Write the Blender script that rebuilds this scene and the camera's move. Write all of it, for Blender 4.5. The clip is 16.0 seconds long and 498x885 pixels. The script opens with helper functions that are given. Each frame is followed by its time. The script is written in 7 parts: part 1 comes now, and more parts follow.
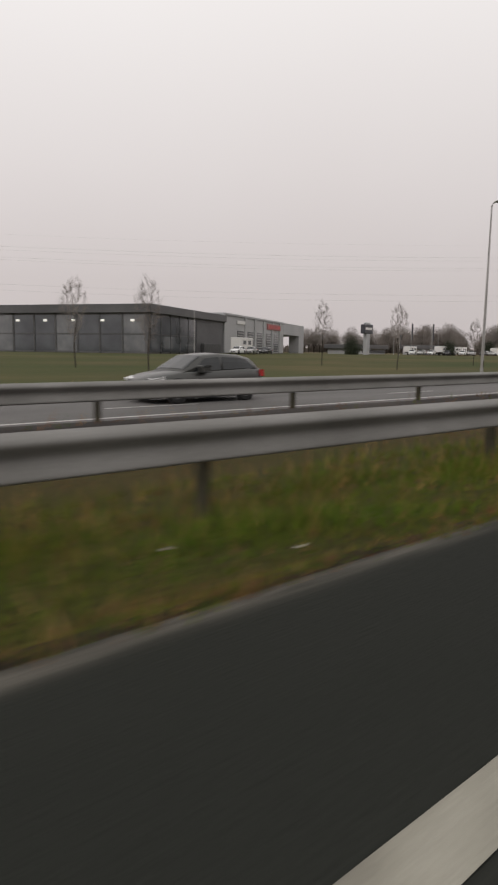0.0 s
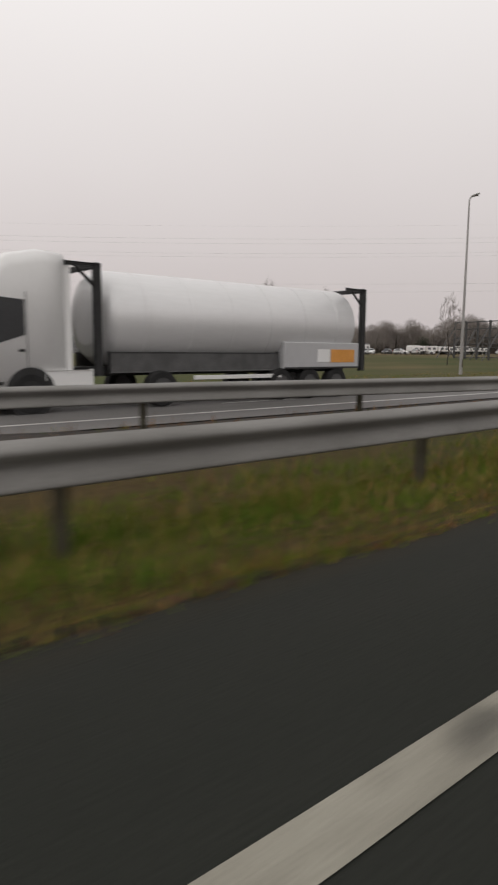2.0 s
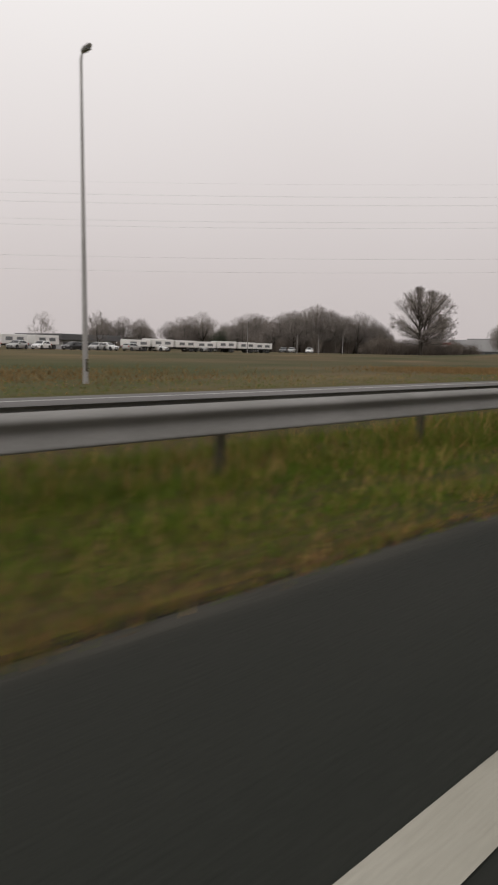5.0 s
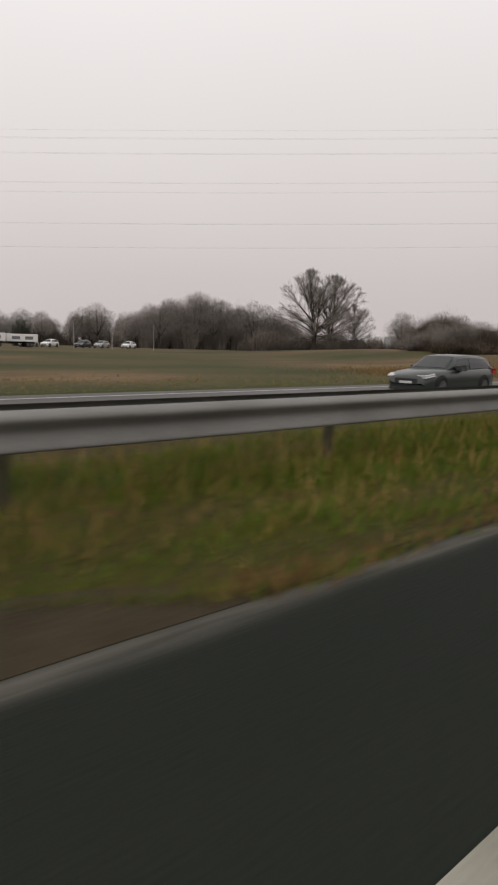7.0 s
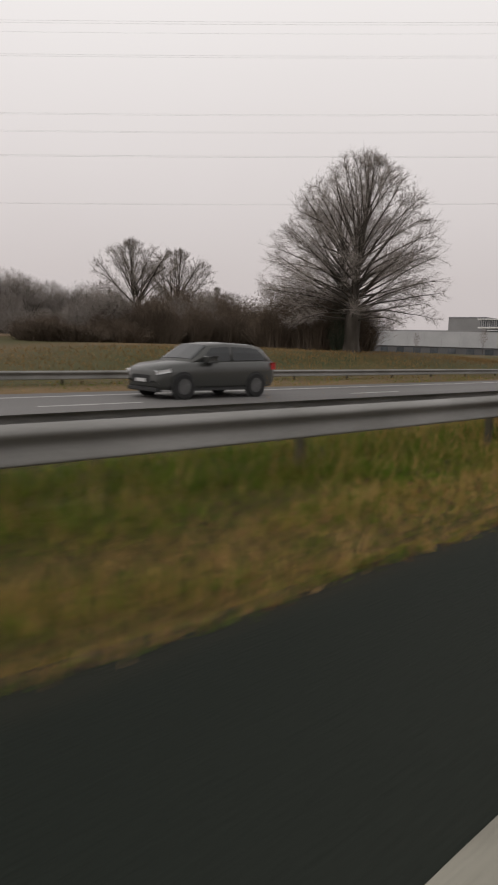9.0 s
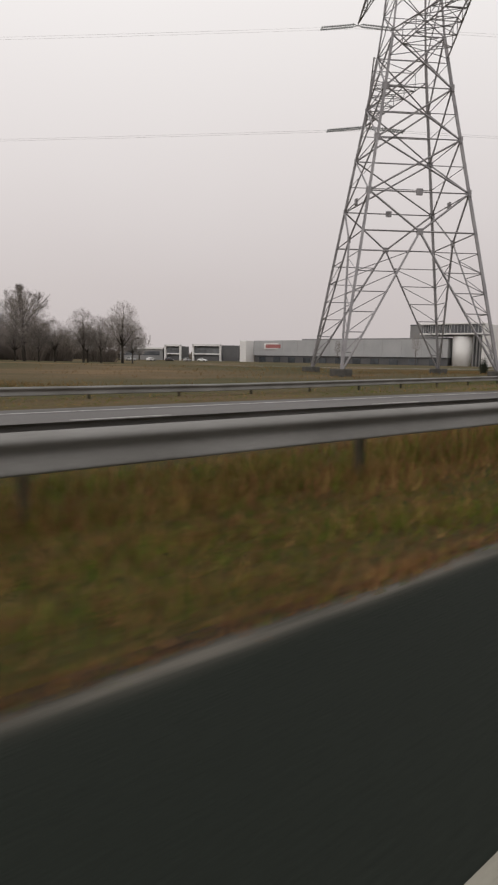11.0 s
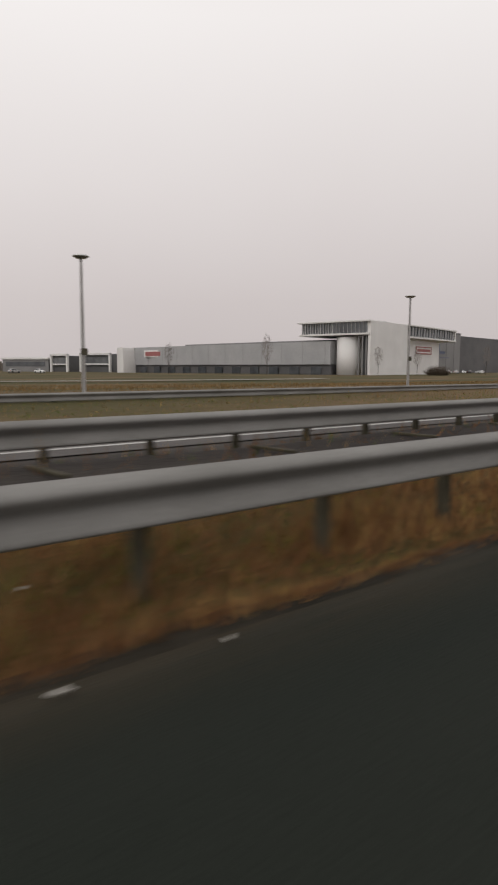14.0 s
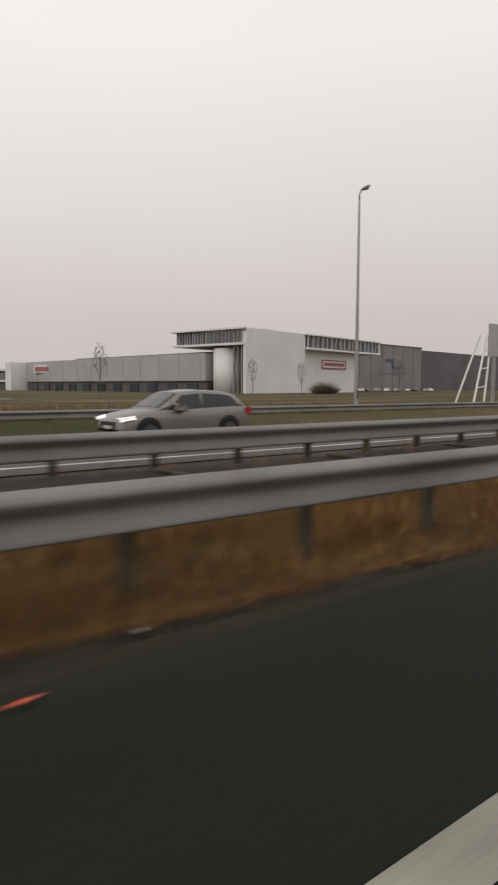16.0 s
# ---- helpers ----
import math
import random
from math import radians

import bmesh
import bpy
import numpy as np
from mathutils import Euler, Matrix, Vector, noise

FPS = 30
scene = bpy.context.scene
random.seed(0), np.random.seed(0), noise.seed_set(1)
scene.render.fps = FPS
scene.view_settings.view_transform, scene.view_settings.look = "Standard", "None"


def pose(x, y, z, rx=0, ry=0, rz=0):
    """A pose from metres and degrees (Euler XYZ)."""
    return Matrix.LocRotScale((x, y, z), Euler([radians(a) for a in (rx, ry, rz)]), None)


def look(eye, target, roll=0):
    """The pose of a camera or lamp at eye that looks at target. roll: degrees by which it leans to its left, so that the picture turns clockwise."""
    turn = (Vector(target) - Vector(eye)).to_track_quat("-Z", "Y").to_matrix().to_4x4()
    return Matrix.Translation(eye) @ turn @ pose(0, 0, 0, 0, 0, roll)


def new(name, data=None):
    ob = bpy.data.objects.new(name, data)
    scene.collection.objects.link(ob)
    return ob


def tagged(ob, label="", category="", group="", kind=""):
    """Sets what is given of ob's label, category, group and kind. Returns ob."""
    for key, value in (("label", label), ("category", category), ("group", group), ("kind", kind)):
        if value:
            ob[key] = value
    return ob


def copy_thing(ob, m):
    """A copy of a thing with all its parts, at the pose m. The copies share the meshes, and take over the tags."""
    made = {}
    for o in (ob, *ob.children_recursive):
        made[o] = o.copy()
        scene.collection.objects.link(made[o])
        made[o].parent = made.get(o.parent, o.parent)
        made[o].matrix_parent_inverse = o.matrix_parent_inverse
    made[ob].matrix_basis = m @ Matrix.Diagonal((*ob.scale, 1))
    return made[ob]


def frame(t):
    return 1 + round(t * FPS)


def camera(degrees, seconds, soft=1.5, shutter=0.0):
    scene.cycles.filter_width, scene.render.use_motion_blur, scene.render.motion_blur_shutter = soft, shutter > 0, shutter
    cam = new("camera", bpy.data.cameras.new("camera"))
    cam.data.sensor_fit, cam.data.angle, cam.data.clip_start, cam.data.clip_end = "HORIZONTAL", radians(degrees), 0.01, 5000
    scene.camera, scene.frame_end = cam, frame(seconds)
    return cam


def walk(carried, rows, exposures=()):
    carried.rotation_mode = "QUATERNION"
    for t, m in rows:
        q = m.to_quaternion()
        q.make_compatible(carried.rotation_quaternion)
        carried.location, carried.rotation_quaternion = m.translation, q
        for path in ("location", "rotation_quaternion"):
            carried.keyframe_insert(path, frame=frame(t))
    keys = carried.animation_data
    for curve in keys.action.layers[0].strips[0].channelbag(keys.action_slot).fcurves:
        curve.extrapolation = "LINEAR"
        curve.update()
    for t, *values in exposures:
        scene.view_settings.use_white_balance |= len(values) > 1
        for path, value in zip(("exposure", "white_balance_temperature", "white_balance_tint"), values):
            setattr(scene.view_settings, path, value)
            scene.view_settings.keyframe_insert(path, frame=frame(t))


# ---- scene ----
# ---- camera: carried in the left lane, looking out over the median ----
cam = camera(41.78, 16.0, soft=2.2, shutter=0.12)
PATH = [  # seconds, x, y, z, heading, tilt, roll
    (0, -0.35, -0.90, 1.26, -41.35, -8.05, 0.74),
    (0.5, 14.10, -1.03, 1.29, -41.78, -7.88, 1.29),
    (1, 28.76, -1.24, 1.33, -41.25, -7.32, 0.27),
    (1.5, 43.03, -1.29, 1.34, -40.81, -6.99, 0.30),
    (2, 56.08, -1.16, 1.27, -40.05, -8.03, 0.40),
    (2.5, 70.95, -1.05, 1.21, -40.66, -7.63, 0.19),
    (3, 84.75, -1.03, 1.26, -40.41, -7.95, 0.95),
    (3.5, 97.48, -0.92, 1.27, -43.33, -7.72, 2.37),
    (4, 114.04, -0.94, 1.26, -43.20, -7.44, 2.35),
    (4.2, 118.35, -0.93, 1.26, -43.56, -7.84, 1.83),
    (6.3, 177.35, -0.75, 1.26, -41.83, -8.23, 0.87),
    (6.5, 182.93, -0.73, 1.25, -42.36, -8.15, 1.03),
    (7, 196.82, -0.70, 1.23, -41.99, -8.23, 1.41),
    (7.5, 211.35, -0.70, 1.25, -41.37, -8.72, 1.33),
    (7.7, 216.74, -0.70, 1.26, -42.51, -8.57, 1.03),
    (8, 225.13, -0.70, 1.28, -42.10, -8.67, 1.00),
    (8.3, 233.61, -0.71, 1.32, -42.50, -8.90, 0.64),
    (8.5, 238.37, -0.72, 1.35, -42.20, -8.69, 0.82),
    (9, 253.09, -0.77, 1.38, -42.78, -8.60, 1.88),
    (9.5, 266.81, -0.42, 1.38, -43.17, -8.75, 1.47),
    (9.8, 275.79, -0.49, 1.35, -43.47, -8.86, 1.13),
    (10, 281.26, -0.60, 1.34, -42.46, -7.94, 1.29),
    (10.2, 288.22, -0.67, 1.33, -41.90, -8.03, 1.23),
    (12.3, 345.98, -0.76, 1.28, -40.96, -5.90, 0.53),
    (12.5, 351.79, -0.74, 1.28, -40.76, -6.12, 0.32),
    (13, 365.89, -0.81, 1.30, -40.56, -6.02, 0.26),
    (13.5, 379.89, -0.72, 1.31, -40.42, -6.37, 0.50),
    (14, 394.15, -0.70, 1.31, -39.86, -6.41, 0.23),
    (14.5, 408.10, -0.74, 1.28, -39.23, -6.33, 0.75),
    (14.8, 416.66, -0.79, 1.27, -38.74, -5.89, 0.36),
    (15, 422.17, -0.83, 1.27, -38.65, -5.72, 0.18),
    (15.5, 436.55, -0.89, 1.26, -38.71, -4.89, 0.41),
    (15.6, 439.25, -0.92, 1.27, -38.52, -4.57, 0.43),
    (16, 450.88, -1.07, 1.31, -38.34, -4.87, 0.24),
]


def carried(x, y, z, heading, tilt, roll):
    a, b = radians(heading), radians(tilt)
    ahead = Vector((-math.sin(a) * math.cos(b), math.cos(a) * math.cos(b), math.sin(b)))
    return look((x, y, z), Vector((x, y, z)) + ahead, roll)


walk(cam, [(t, carried(*p)) for t, *p in PATH])

# ---- overcast sky and a weak, wide sun ----
SUN_EL, SUN_ROT = radians(38), radians(-60)
world = bpy.data.worlds.new("sky")
scene.world = world
world.use_nodes = True
wn, wl = world.node_tree.nodes, world.node_tree.links
wn.clear()
w_out, w_bg = wn.new("ShaderNodeOutputWorld"), wn.new("ShaderNodeBackground")
w_tc, w_sep, w_ramp = wn.new("ShaderNodeTexCoord"), wn.new("ShaderNodeSeparateXYZ"), wn.new("ShaderNodeValToRGB")
w_sky, w_mix, w_noise, w_add = wn.new("ShaderNodeTexSky"), wn.new("ShaderNodeMixRGB"), wn.new("ShaderNodeTexNoise"), wn.new("ShaderNodeMixRGB")
w_sky.sky_type, w_sky.sun_disc, w_sky.sun_elevation, w_sky.sun_rotation = "NISHITA", False, SUN_EL, SUN_ROT
w_sky.dust_density, w_sky.air_density = 6.0, 1.0
w_scale = wn.new("ShaderNodeMixRGB")
w_scale.blend_type = "MULTIPLY"
w_scale.inputs[0].default_value, w_scale.inputs[2].default_value = 1.0, (0.06, 0.06, 0.06, 1)
wl.new(w_sky.outputs[0], w_scale.inputs[1])
wl.new(w_tc.outputs["Generated"], w_sep.inputs[0])
wl.new(w_sep.outputs["Z"], w_ramp.inputs[0])
# cloud deck: greyer and faintly rosy low down, whiter higher up
r = w_ramp.color_ramp
r.elements[0].position, r.elements[0].color = 0.0, (0.60, 0.545, 0.54, 1)
r.elements[1].position, r.elements[1].color = 1.0, (0.80, 0.775, 0.765, 1)
for p, c in ((0.10, (0.645, 0.587, 0.578, 1)), (0.25, (0.765, 0.712, 0.70, 1)), (0.45, (0.905, 0.865, 0.85, 1)), (0.6, (0.905, 0.865, 0.85, 1))):
    r.elements.new(p).color = c
w_mix.inputs[0].default_value = 0.06
wl.new(w_ramp.outputs[0], w_mix.inputs[1])
wl.new(w_scale.outputs[0], w_mix.inputs[2])
w_noise.inputs["Scale"].default_value, w_noise.inputs["Detail"].default_value = 2.2, 5.0
wl.new(w_tc.outputs["Generated"], w_noise.inputs["Vector"])
w_add.blend_type = "OVERLAY"
w_add.inputs[0].default_value = 0.10
wl.new(w_mix.outputs[0], w_add.inputs[1])
wl.new(w_noise.outputs["Fac"], w_add.inputs[2])
# the deck is a little thinner, and so brighter, on the sun's side
w_dot, w_side, w_glow = wn.new("ShaderNodeVectorMath"), wn.new("ShaderNodeMapRange"), wn.new("ShaderNodeMixRGB")
w_dot.operation = "DOT_PRODUCT"
w_dot.inputs[1].default_value = (-0.70, -0.30, 0.64)
wl.new(w_tc.outputs["Generated"], w_dot.inputs[0])
for key, value in (("From Min", -0.7), ("From Max", 0.6), ("To Min", 0.94), ("To Max", 1.12)):
    w_side.inputs[key].default_value = value
wl.new(w_dot.outputs["Value"], w_side.inputs["Value"])
w_glow.blend_type = "MULTIPLY"
w_glow.inputs[0].default_value = 1.0
wl.new(w_add.outputs[0], w_glow.inputs[1])
wl.new(w_side.outputs[0], w_glow.inputs[2])
wl.new(w_glow.outputs[0], w_bg.inputs["Color"])
w_bg.inputs["Strength"].default_value = 1.04
wl.new(w_bg.outputs[0], w_out.inputs["Surface"])

sun_data = bpy.data.lights.new("sun", "SUN")
sun_data.energy, sun_data.angle, sun_data.color = 0.5, radians(25), (1.0, 0.97, 0.93)
sun = new("sun", sun_data)
sun.matrix_world = look((0, 0, 60), Vector((0, 0, 60)) + Vector((0.70, 0.30, -0.64)))
scene.view_settings.exposure = 0.0


# ---- materials ----
def material(name, colours, scale=1.0, rough=0.8, metal=0.0, bump=0.0, bump_scale=None, detail=6.0, stretch=(1, 1, 1), fine=0.25, per_object=0.0, spec=0.5, contrast=0.35):
    """Noise-mixed paint: two or three colours in broad patches, a finer grain over them, and a matching relief."""
    m = bpy.data.materials.new(name)
    m.use_nodes = True
    n, l = m.node_tree.nodes, m.node_tree.links
    b = n["Principled BSDF"]
    b.inputs["Roughness"].default_value, b.inputs["Metallic"].default_value = rough, metal
    b.inputs["Specular IOR Level"].default_value = spec
    tc, mp = n.new("ShaderNodeTexCoord"), n.new("ShaderNodeMapping")
    mp.inputs["Scale"].default_value = stretch
    l.new(tc.outputs["Object"], mp.inputs["Vector"])
    big = n.new("ShaderNodeTexNoise")
    big.inputs["Scale"].default_value, big.inputs["Detail"].default_value = scale, detail
    l.new(mp.outputs[0], big.inputs["Vector"])
    ramp = n.new("ShaderNodeValToRGB")
    e = ramp.color_ramp.elements
    lo, hi = 0.5 - contrast / 2, 0.5 + contrast / 2
    e[0].position, e[0].color = lo, (*colours[0], 1)
    e[1].position, e[1].color = hi, (*colours[-1], 1)
    for k, c in enumerate(colours[1:-1]):
        e.new(lo + (hi - lo) * (k + 1) / (len(colours) - 1)).color = (*c, 1)
    l.new(big.outputs["Fac"], ramp.inputs[0])
    grain = n.new("ShaderNodeTexNoise")
    grain.inputs["Scale"].default_value, grain.inputs["Detail"].default_value = bump_scale or scale * 14, 4.0
    l.new(mp.outputs[0], grain.inputs["Vector"])
    mul = n.new("ShaderNodeMixRGB")
    mul.blend_type = "OVERLAY"
    mul.inputs[0].default_value = fine
    l.new(ramp.outputs[0], mul.inputs[1])
    l.new(grain.outputs["Fac"], mul.inputs[2])
    last = mul.outputs[0]
    if per_object:
        info, hsv, mr = n.new("ShaderNodeObjectInfo"), n.new("ShaderNodeHueSaturation"), n.new("ShaderNodeMapRange")
        mr.inputs["To Min"].default_value, mr.inputs["To Max"].default_value = 1 - per_object, 1 + per_object
        l.new(info.outputs["Random"], mr.inputs["Value"])
        l.new(mr.outputs[0], hsv.inputs["Value"])
        l.new(last, hsv.inputs["Color"])
        last = hsv.outputs[0]
    l.new(last, b.inputs["Base Color"])
    if bump:
        bp = n.new("ShaderNodeBump")
        bp.inputs["Strength"].default_value, bp.inputs["Distance"].default_value = bump, 0.02
        l.new(grain.outputs["Fac"], bp.inputs["Height"])
        l.new(bp.outputs[0], b.inputs["Normal"])
    return m


def glow(name, colour, strength):
    m = bpy.data.materials.new(name)
    m.use_nodes = True
    b = m.node_tree.nodes["Principled BSDF"]
    b.inputs["Base Color"].default_value = (*colour, 1)
    b.inputs["Emission Color"].default_value, b.inputs["Emission Strength"].default_value = (*colour, 1), strength
    return m


M_ASPHALT = material("asphalt", [(0.018, 0.0195, 0.0165), (0.0225, 0.024, 0.0205), (0.028, 0.0285, 0.0245)], 0.35, 0.9, bump=0.5, bump_scale=60, stretch=(0.25, 1, 1), fine=0.35, spec=0.08)
M_ASPHALT_NEW = material("newer_asphalt", [(0.0125, 0.0155, 0.0125), (0.016, 0.019, 0.0155), (0.020, 0.0225, 0.0185)], 0.35, 0.9, bump=0.5, bump_scale=60, stretch=(0.25, 1, 1), fine=0.35, spec=0.08)
M_ASPHALT_FAR = material("worn_asphalt", [(0.085, 0.082, 0.078), (0.115, 0.11, 0.106), (0.14, 0.135, 0.13)], 0.3, 0.8, bump=0.3, bump_scale=50, stretch=(0.2, 1, 1), spec=0.25)
M_ASPHALT_MID = material("brownish_asphalt", [(0.05, 0.045, 0.042), (0.07, 0.064, 0.06), (0.095, 0.087, 0.082)], 0.3, 0.8, bump=0.3, bump_scale=50, stretch=(0.2, 1, 1), spec=0.2)
M_SHOULDER = material("dusty_concrete", [(0.05, 0.048, 0.043), (0.075, 0.071, 0.063), (0.105, 0.097, 0.085)], 2.2, 0.9, bump=0.6, bump_scale=40, contrast=0.4)
M_PALE = material("pale_concrete", [(0.24, 0.23, 0.215), (0.32, 0.31, 0.295)], 0.4, 0.9, bump=0.3, bump_scale=12)
M_LINE = material("road_paint", [(0.045, 0.042, 0.032), (0.20, 0.188, 0.15), (0.265, 0.252, 0.205), (0.31, 0.295, 0.245)], 0.9, 0.6, bump=0.4, bump_scale=50, stretch=(0.8, 1.6, 1), fine=0.35, contrast=0.26, detail=5.0)
M_LINE_FAR = material("fresh_road_paint", [(0.36, 0.35, 0.33), (0.52, 0.51, 0.49)], 1.2, 0.6, fine=0.25)


def add_edge_dirt(m, dust, soil):
    """Pale dust and brown earth lying on the asphalt, by the mesh's own dust and soil amounts, broken up by noise."""
    n, l = m.node_tree.nodes, m.node_tree.links
    b = n["Principled BSDF"]
    last = b.inputs["Base Color"].links[0].from_socket
    tc, mp = n.new("ShaderNodeTexCoord"), n.new("ShaderNodeMapping")
    mp.inputs["Scale"].default_value = (0.22, 2.0, 1)
    l.new(tc.outputs["Object"], mp.inputs["Vector"])
    for key, colour, scale in (("soil", soil, 2.4), ("dust", dust, 3.4)):
        amount, speck, mul, mix = n.new("ShaderNodeAttribute"), n.new("ShaderNodeTexNoise"), n.new("ShaderNodeMath"), n.new("ShaderNodeMixRGB")
        gain = n.new("ShaderNodeMapRange")
        amount.attribute_name = key
        speck.inputs["Scale"].default_value, speck.inputs["Detail"].default_value = scale, 7.0
        l.new(mp.outputs[0], speck.inputs["Vector"])
        for k, v in (("From Min", 0.32), ("From Max", 0.62), ("To Min", 0.25), ("To Max", 1.15)):
            gain.inputs[k].default_value = v
        l.new(speck.outputs["Fac"], gain.inputs["Value"])
        mul.operation, mul.use_clamp = "MULTIPLY", True
        l.new(amount.outputs["Fac"], mul.inputs[0])
        l.new(gain.outputs[0], mul.inputs[1])
        l.new(mul.outputs[0], mix.inputs[0])
        l.new(last, mix.inputs[1])
        mix.inputs[2].default_value = (*colour, 1)
        last = mix.outputs[0]
    l.new(last, b.inputs["Base Color"])


for m in (M_ASPHALT, M_ASPHALT_NEW):
    add_edge_dirt(m, (0.112, 0.104, 0.089), (0.034, 0.029, 0.020))
M_GRASS = material("matted_grass", [(0.028, 0.032, 0.009), (0.040, 0.038, 0.011), (0.050, 0.038, 0.014), (0.058, 0.038, 0.016)], 0.16, 0.95, bump=1.0, bump_scale=18, stretch=(0.55, 1, 1), fine=0.5, contrast=0.42, spec=0.1)
M_FIELD = material("rough_field_grass", [(0.042, 0.047, 0.018), (0.062, 0.060, 0.026), (0.080, 0.066, 0.032), (0.112, 0.080, 0.043), (0.155, 0.105, 0.056)], 0.075, 0.95, bump=1.0, bump_scale=3, stretch=(0.45, 1.2, 1), fine=0.28, contrast=0.36, spec=0.1)


def add_green_reach(m, green, x_full, x_none):
    """Lusher grass over one reach of the field, fading out along it."""
    n, l = m.node_tree.nodes, m.node_tree.links
    b = n["Principled BSDF"]
    last = b.inputs["Base Color"].links[0].from_socket
    tc, sep, mr, speck, mul, mix = n.new("ShaderNodeTexCoord"), n.new("ShaderNodeSeparateXYZ"), n.new("ShaderNodeMapRange"), n.new("ShaderNodeTexNoise"), n.new("ShaderNodeMath"), n.new("ShaderNodeMixRGB")
    l.new(tc.outputs["Object"], sep.inputs[0])
    l.new(sep.outputs["X"], mr.inputs["Value"])
    for k, v in (("From Min", x_full), ("From Max", x_none), ("To Min", 1.0), ("To Max", 0.0)):
        mr.inputs[k].default_value = v
    speck.inputs["Scale"].default_value, speck.inputs["Detail"].default_value = 0.12, 5.0
    l.new(tc.outputs["Object"], speck.inputs["Vector"])
    mul.operation, mul.use_clamp = "MULTIPLY", True
    l.new(mr.outputs[0], mul.inputs[0])
    l.new(speck.outputs["Fac"], mul.inputs[1])
    l.new(mul.outputs[0], mix.inputs[0])
    l.new(last, mix.inputs[1])
    mix.inputs[2].default_value = (*green, 1)
    l.new(mix.outputs[0], b.inputs["Base Color"])


add_green_reach(M_FIELD, (0.046, 0.062, 0.016), 145.0, 185.0)
M_STEEL = material("galvanised_steel", [(0.125, 0.121, 0.111), (0.177, 0.173, 0.162), (0.224, 0.219, 0.208)], 0.9, 0.7, metal=0.0, bump=0.1, bump_scale=30, stretch=(0.8, 1, 1.2), fine=0.22, spec=0.3, contrast=0.5)
M_BETWEEN = material("bare_median_soil", [(0.024, 0.020, 0.018), (0.038, 0.033, 0.029), (0.058, 0.051, 0.045)], 0.5, 0.9, bump=0.9, bump_scale=14, stretch=(0.3, 1, 1), fine=0.45, spec=0.15)
M_POST = material("weathered_post_steel", [(0.048, 0.043, 0.027), (0.074, 0.067, 0.046)], 3.0, 0.75, spec=0.2, per_object=0.15)
M_MAST = material("grey_mast_steel", [(0.28, 0.27, 0.26), (0.36, 0.35, 0.34)], 1.5, 0.5, metal=0.3, stretch=(1, 1, 0.2))
# Tone is lifted to put distance haze into the pylon's colour.
M_LATTICE = material("weathered_lattice_steel", [(0.22, 0.21, 0.218), (0.30, 0.288, 0.293)], 0.5, 0.6, metal=0.2)
M_LAMPHEAD = material("grey_lamp_housing", [(0.46, 0.455, 0.45), (0.56, 0.555, 0.55)], 3.0, 0.5, metal=0.2)
M_DARKSTEEL = material("dark_steel", [(0.06, 0.06, 0.06), (0.10, 0.10, 0.10)], 2.0, 0.6, metal=0.3)
M_BARK = material("bare_bark", [(0.036, 0.031, 0.025), (0.058, 0.050, 0.042), (0.088, 0.077, 0.067)], 1.2, 0.95, stretch=(1, 1, 0.4), spec=0.1)
M_TWIG = material("fine_twigs", [(0.18, 0.160, 0.144), (0.25, 0.224, 0.204)], 0.3, 0.95, per_object=0.15, spec=0.1)
M_TWIG_NEAR = material("dark_fine_twigs", [(0.225, 0.200, 0.182), (0.30, 0.268, 0.245)], 0.3, 0.95, spec=0.1)
M_THICKET = material("dark_brown_thicket", [(0.070, 0.052, 0.038), (0.105, 0.082, 0.062), (0.145, 0.116, 0.090)], 0.25, 0.95, per_object=0.2, spec=0.1)
# Paler than M_THICKET: distance haze is painted into the far woods' brown.
M_WOODS = material("hazed_winter_thicket", [(0.125, 0.106, 0.088), (0.165, 0.141, 0.120), (0.210, 0.181, 0.156)], 0.25, 0.95, per_object=0.2, spec=0.1)
M_EVERGREEN = material("dark_evergreen", [(0.032, 0.040, 0.026), (0.055, 0.062, 0.042)], 0.6, 0.9, per_object=0.2, spec=0.1)
M_WHITE = material("white_cladding", [(0.66, 0.65, 0.635), (0.74, 0.73, 0.715)], 0.15, 0.55, fine=0.08)
M_HALLGREY = material("grey_cladding", [(0.33, 0.335, 0.34), (0.40, 0.40, 0.405)], 0.12, 0.5, fine=0.1)
# Dark and mid cladding tones are raised to stand in for distance haze.
M_DARKCLAD = material("anthracite_cladding", [(0.072, 0.072, 0.075), (0.105, 0.104, 0.106)], 0.12, 0.5, fine=0.2)
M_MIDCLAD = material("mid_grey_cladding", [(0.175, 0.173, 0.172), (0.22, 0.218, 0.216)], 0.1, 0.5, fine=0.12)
M_RED = material("red_panel", [(0.42, 0.05, 0.05), (0.50, 0.075, 0.07)], 0.8, 0.5, fine=0.1)
M_FADEDBLUE = material("faded_blue_emblem", [(0.095, 0.11, 0.17), (0.12, 0.14, 0.21)], 0.8, 0.6, fine=0.1)
# Duller than M_RED: distance haze is put into the far signs' colour.
M_SIGNRED = material("hazed_red_lettering", [(0.31, 0.11, 0.105), (0.36, 0.135, 0.125)], 0.8, 0.6, fine=0.1)
M_SIGNDARK = material("dark_sign_face", [(0.035, 0.035, 0.045), (0.06, 0.06, 0.07)], 1.0, 0.4)
M_GLASSDARK = material("dark_glazing", [(0.04, 0.046, 0.052), (0.09, 0.097, 0.105)], 0.25, 0.08, fine=0.1, spec=0.8)
M_GLASSMID = material("grey_glazing", [(0.10, 0.105, 0.11), (0.18, 0.185, 0.19)], 0.35, 0.12, fine=0.1, spec=0.8)
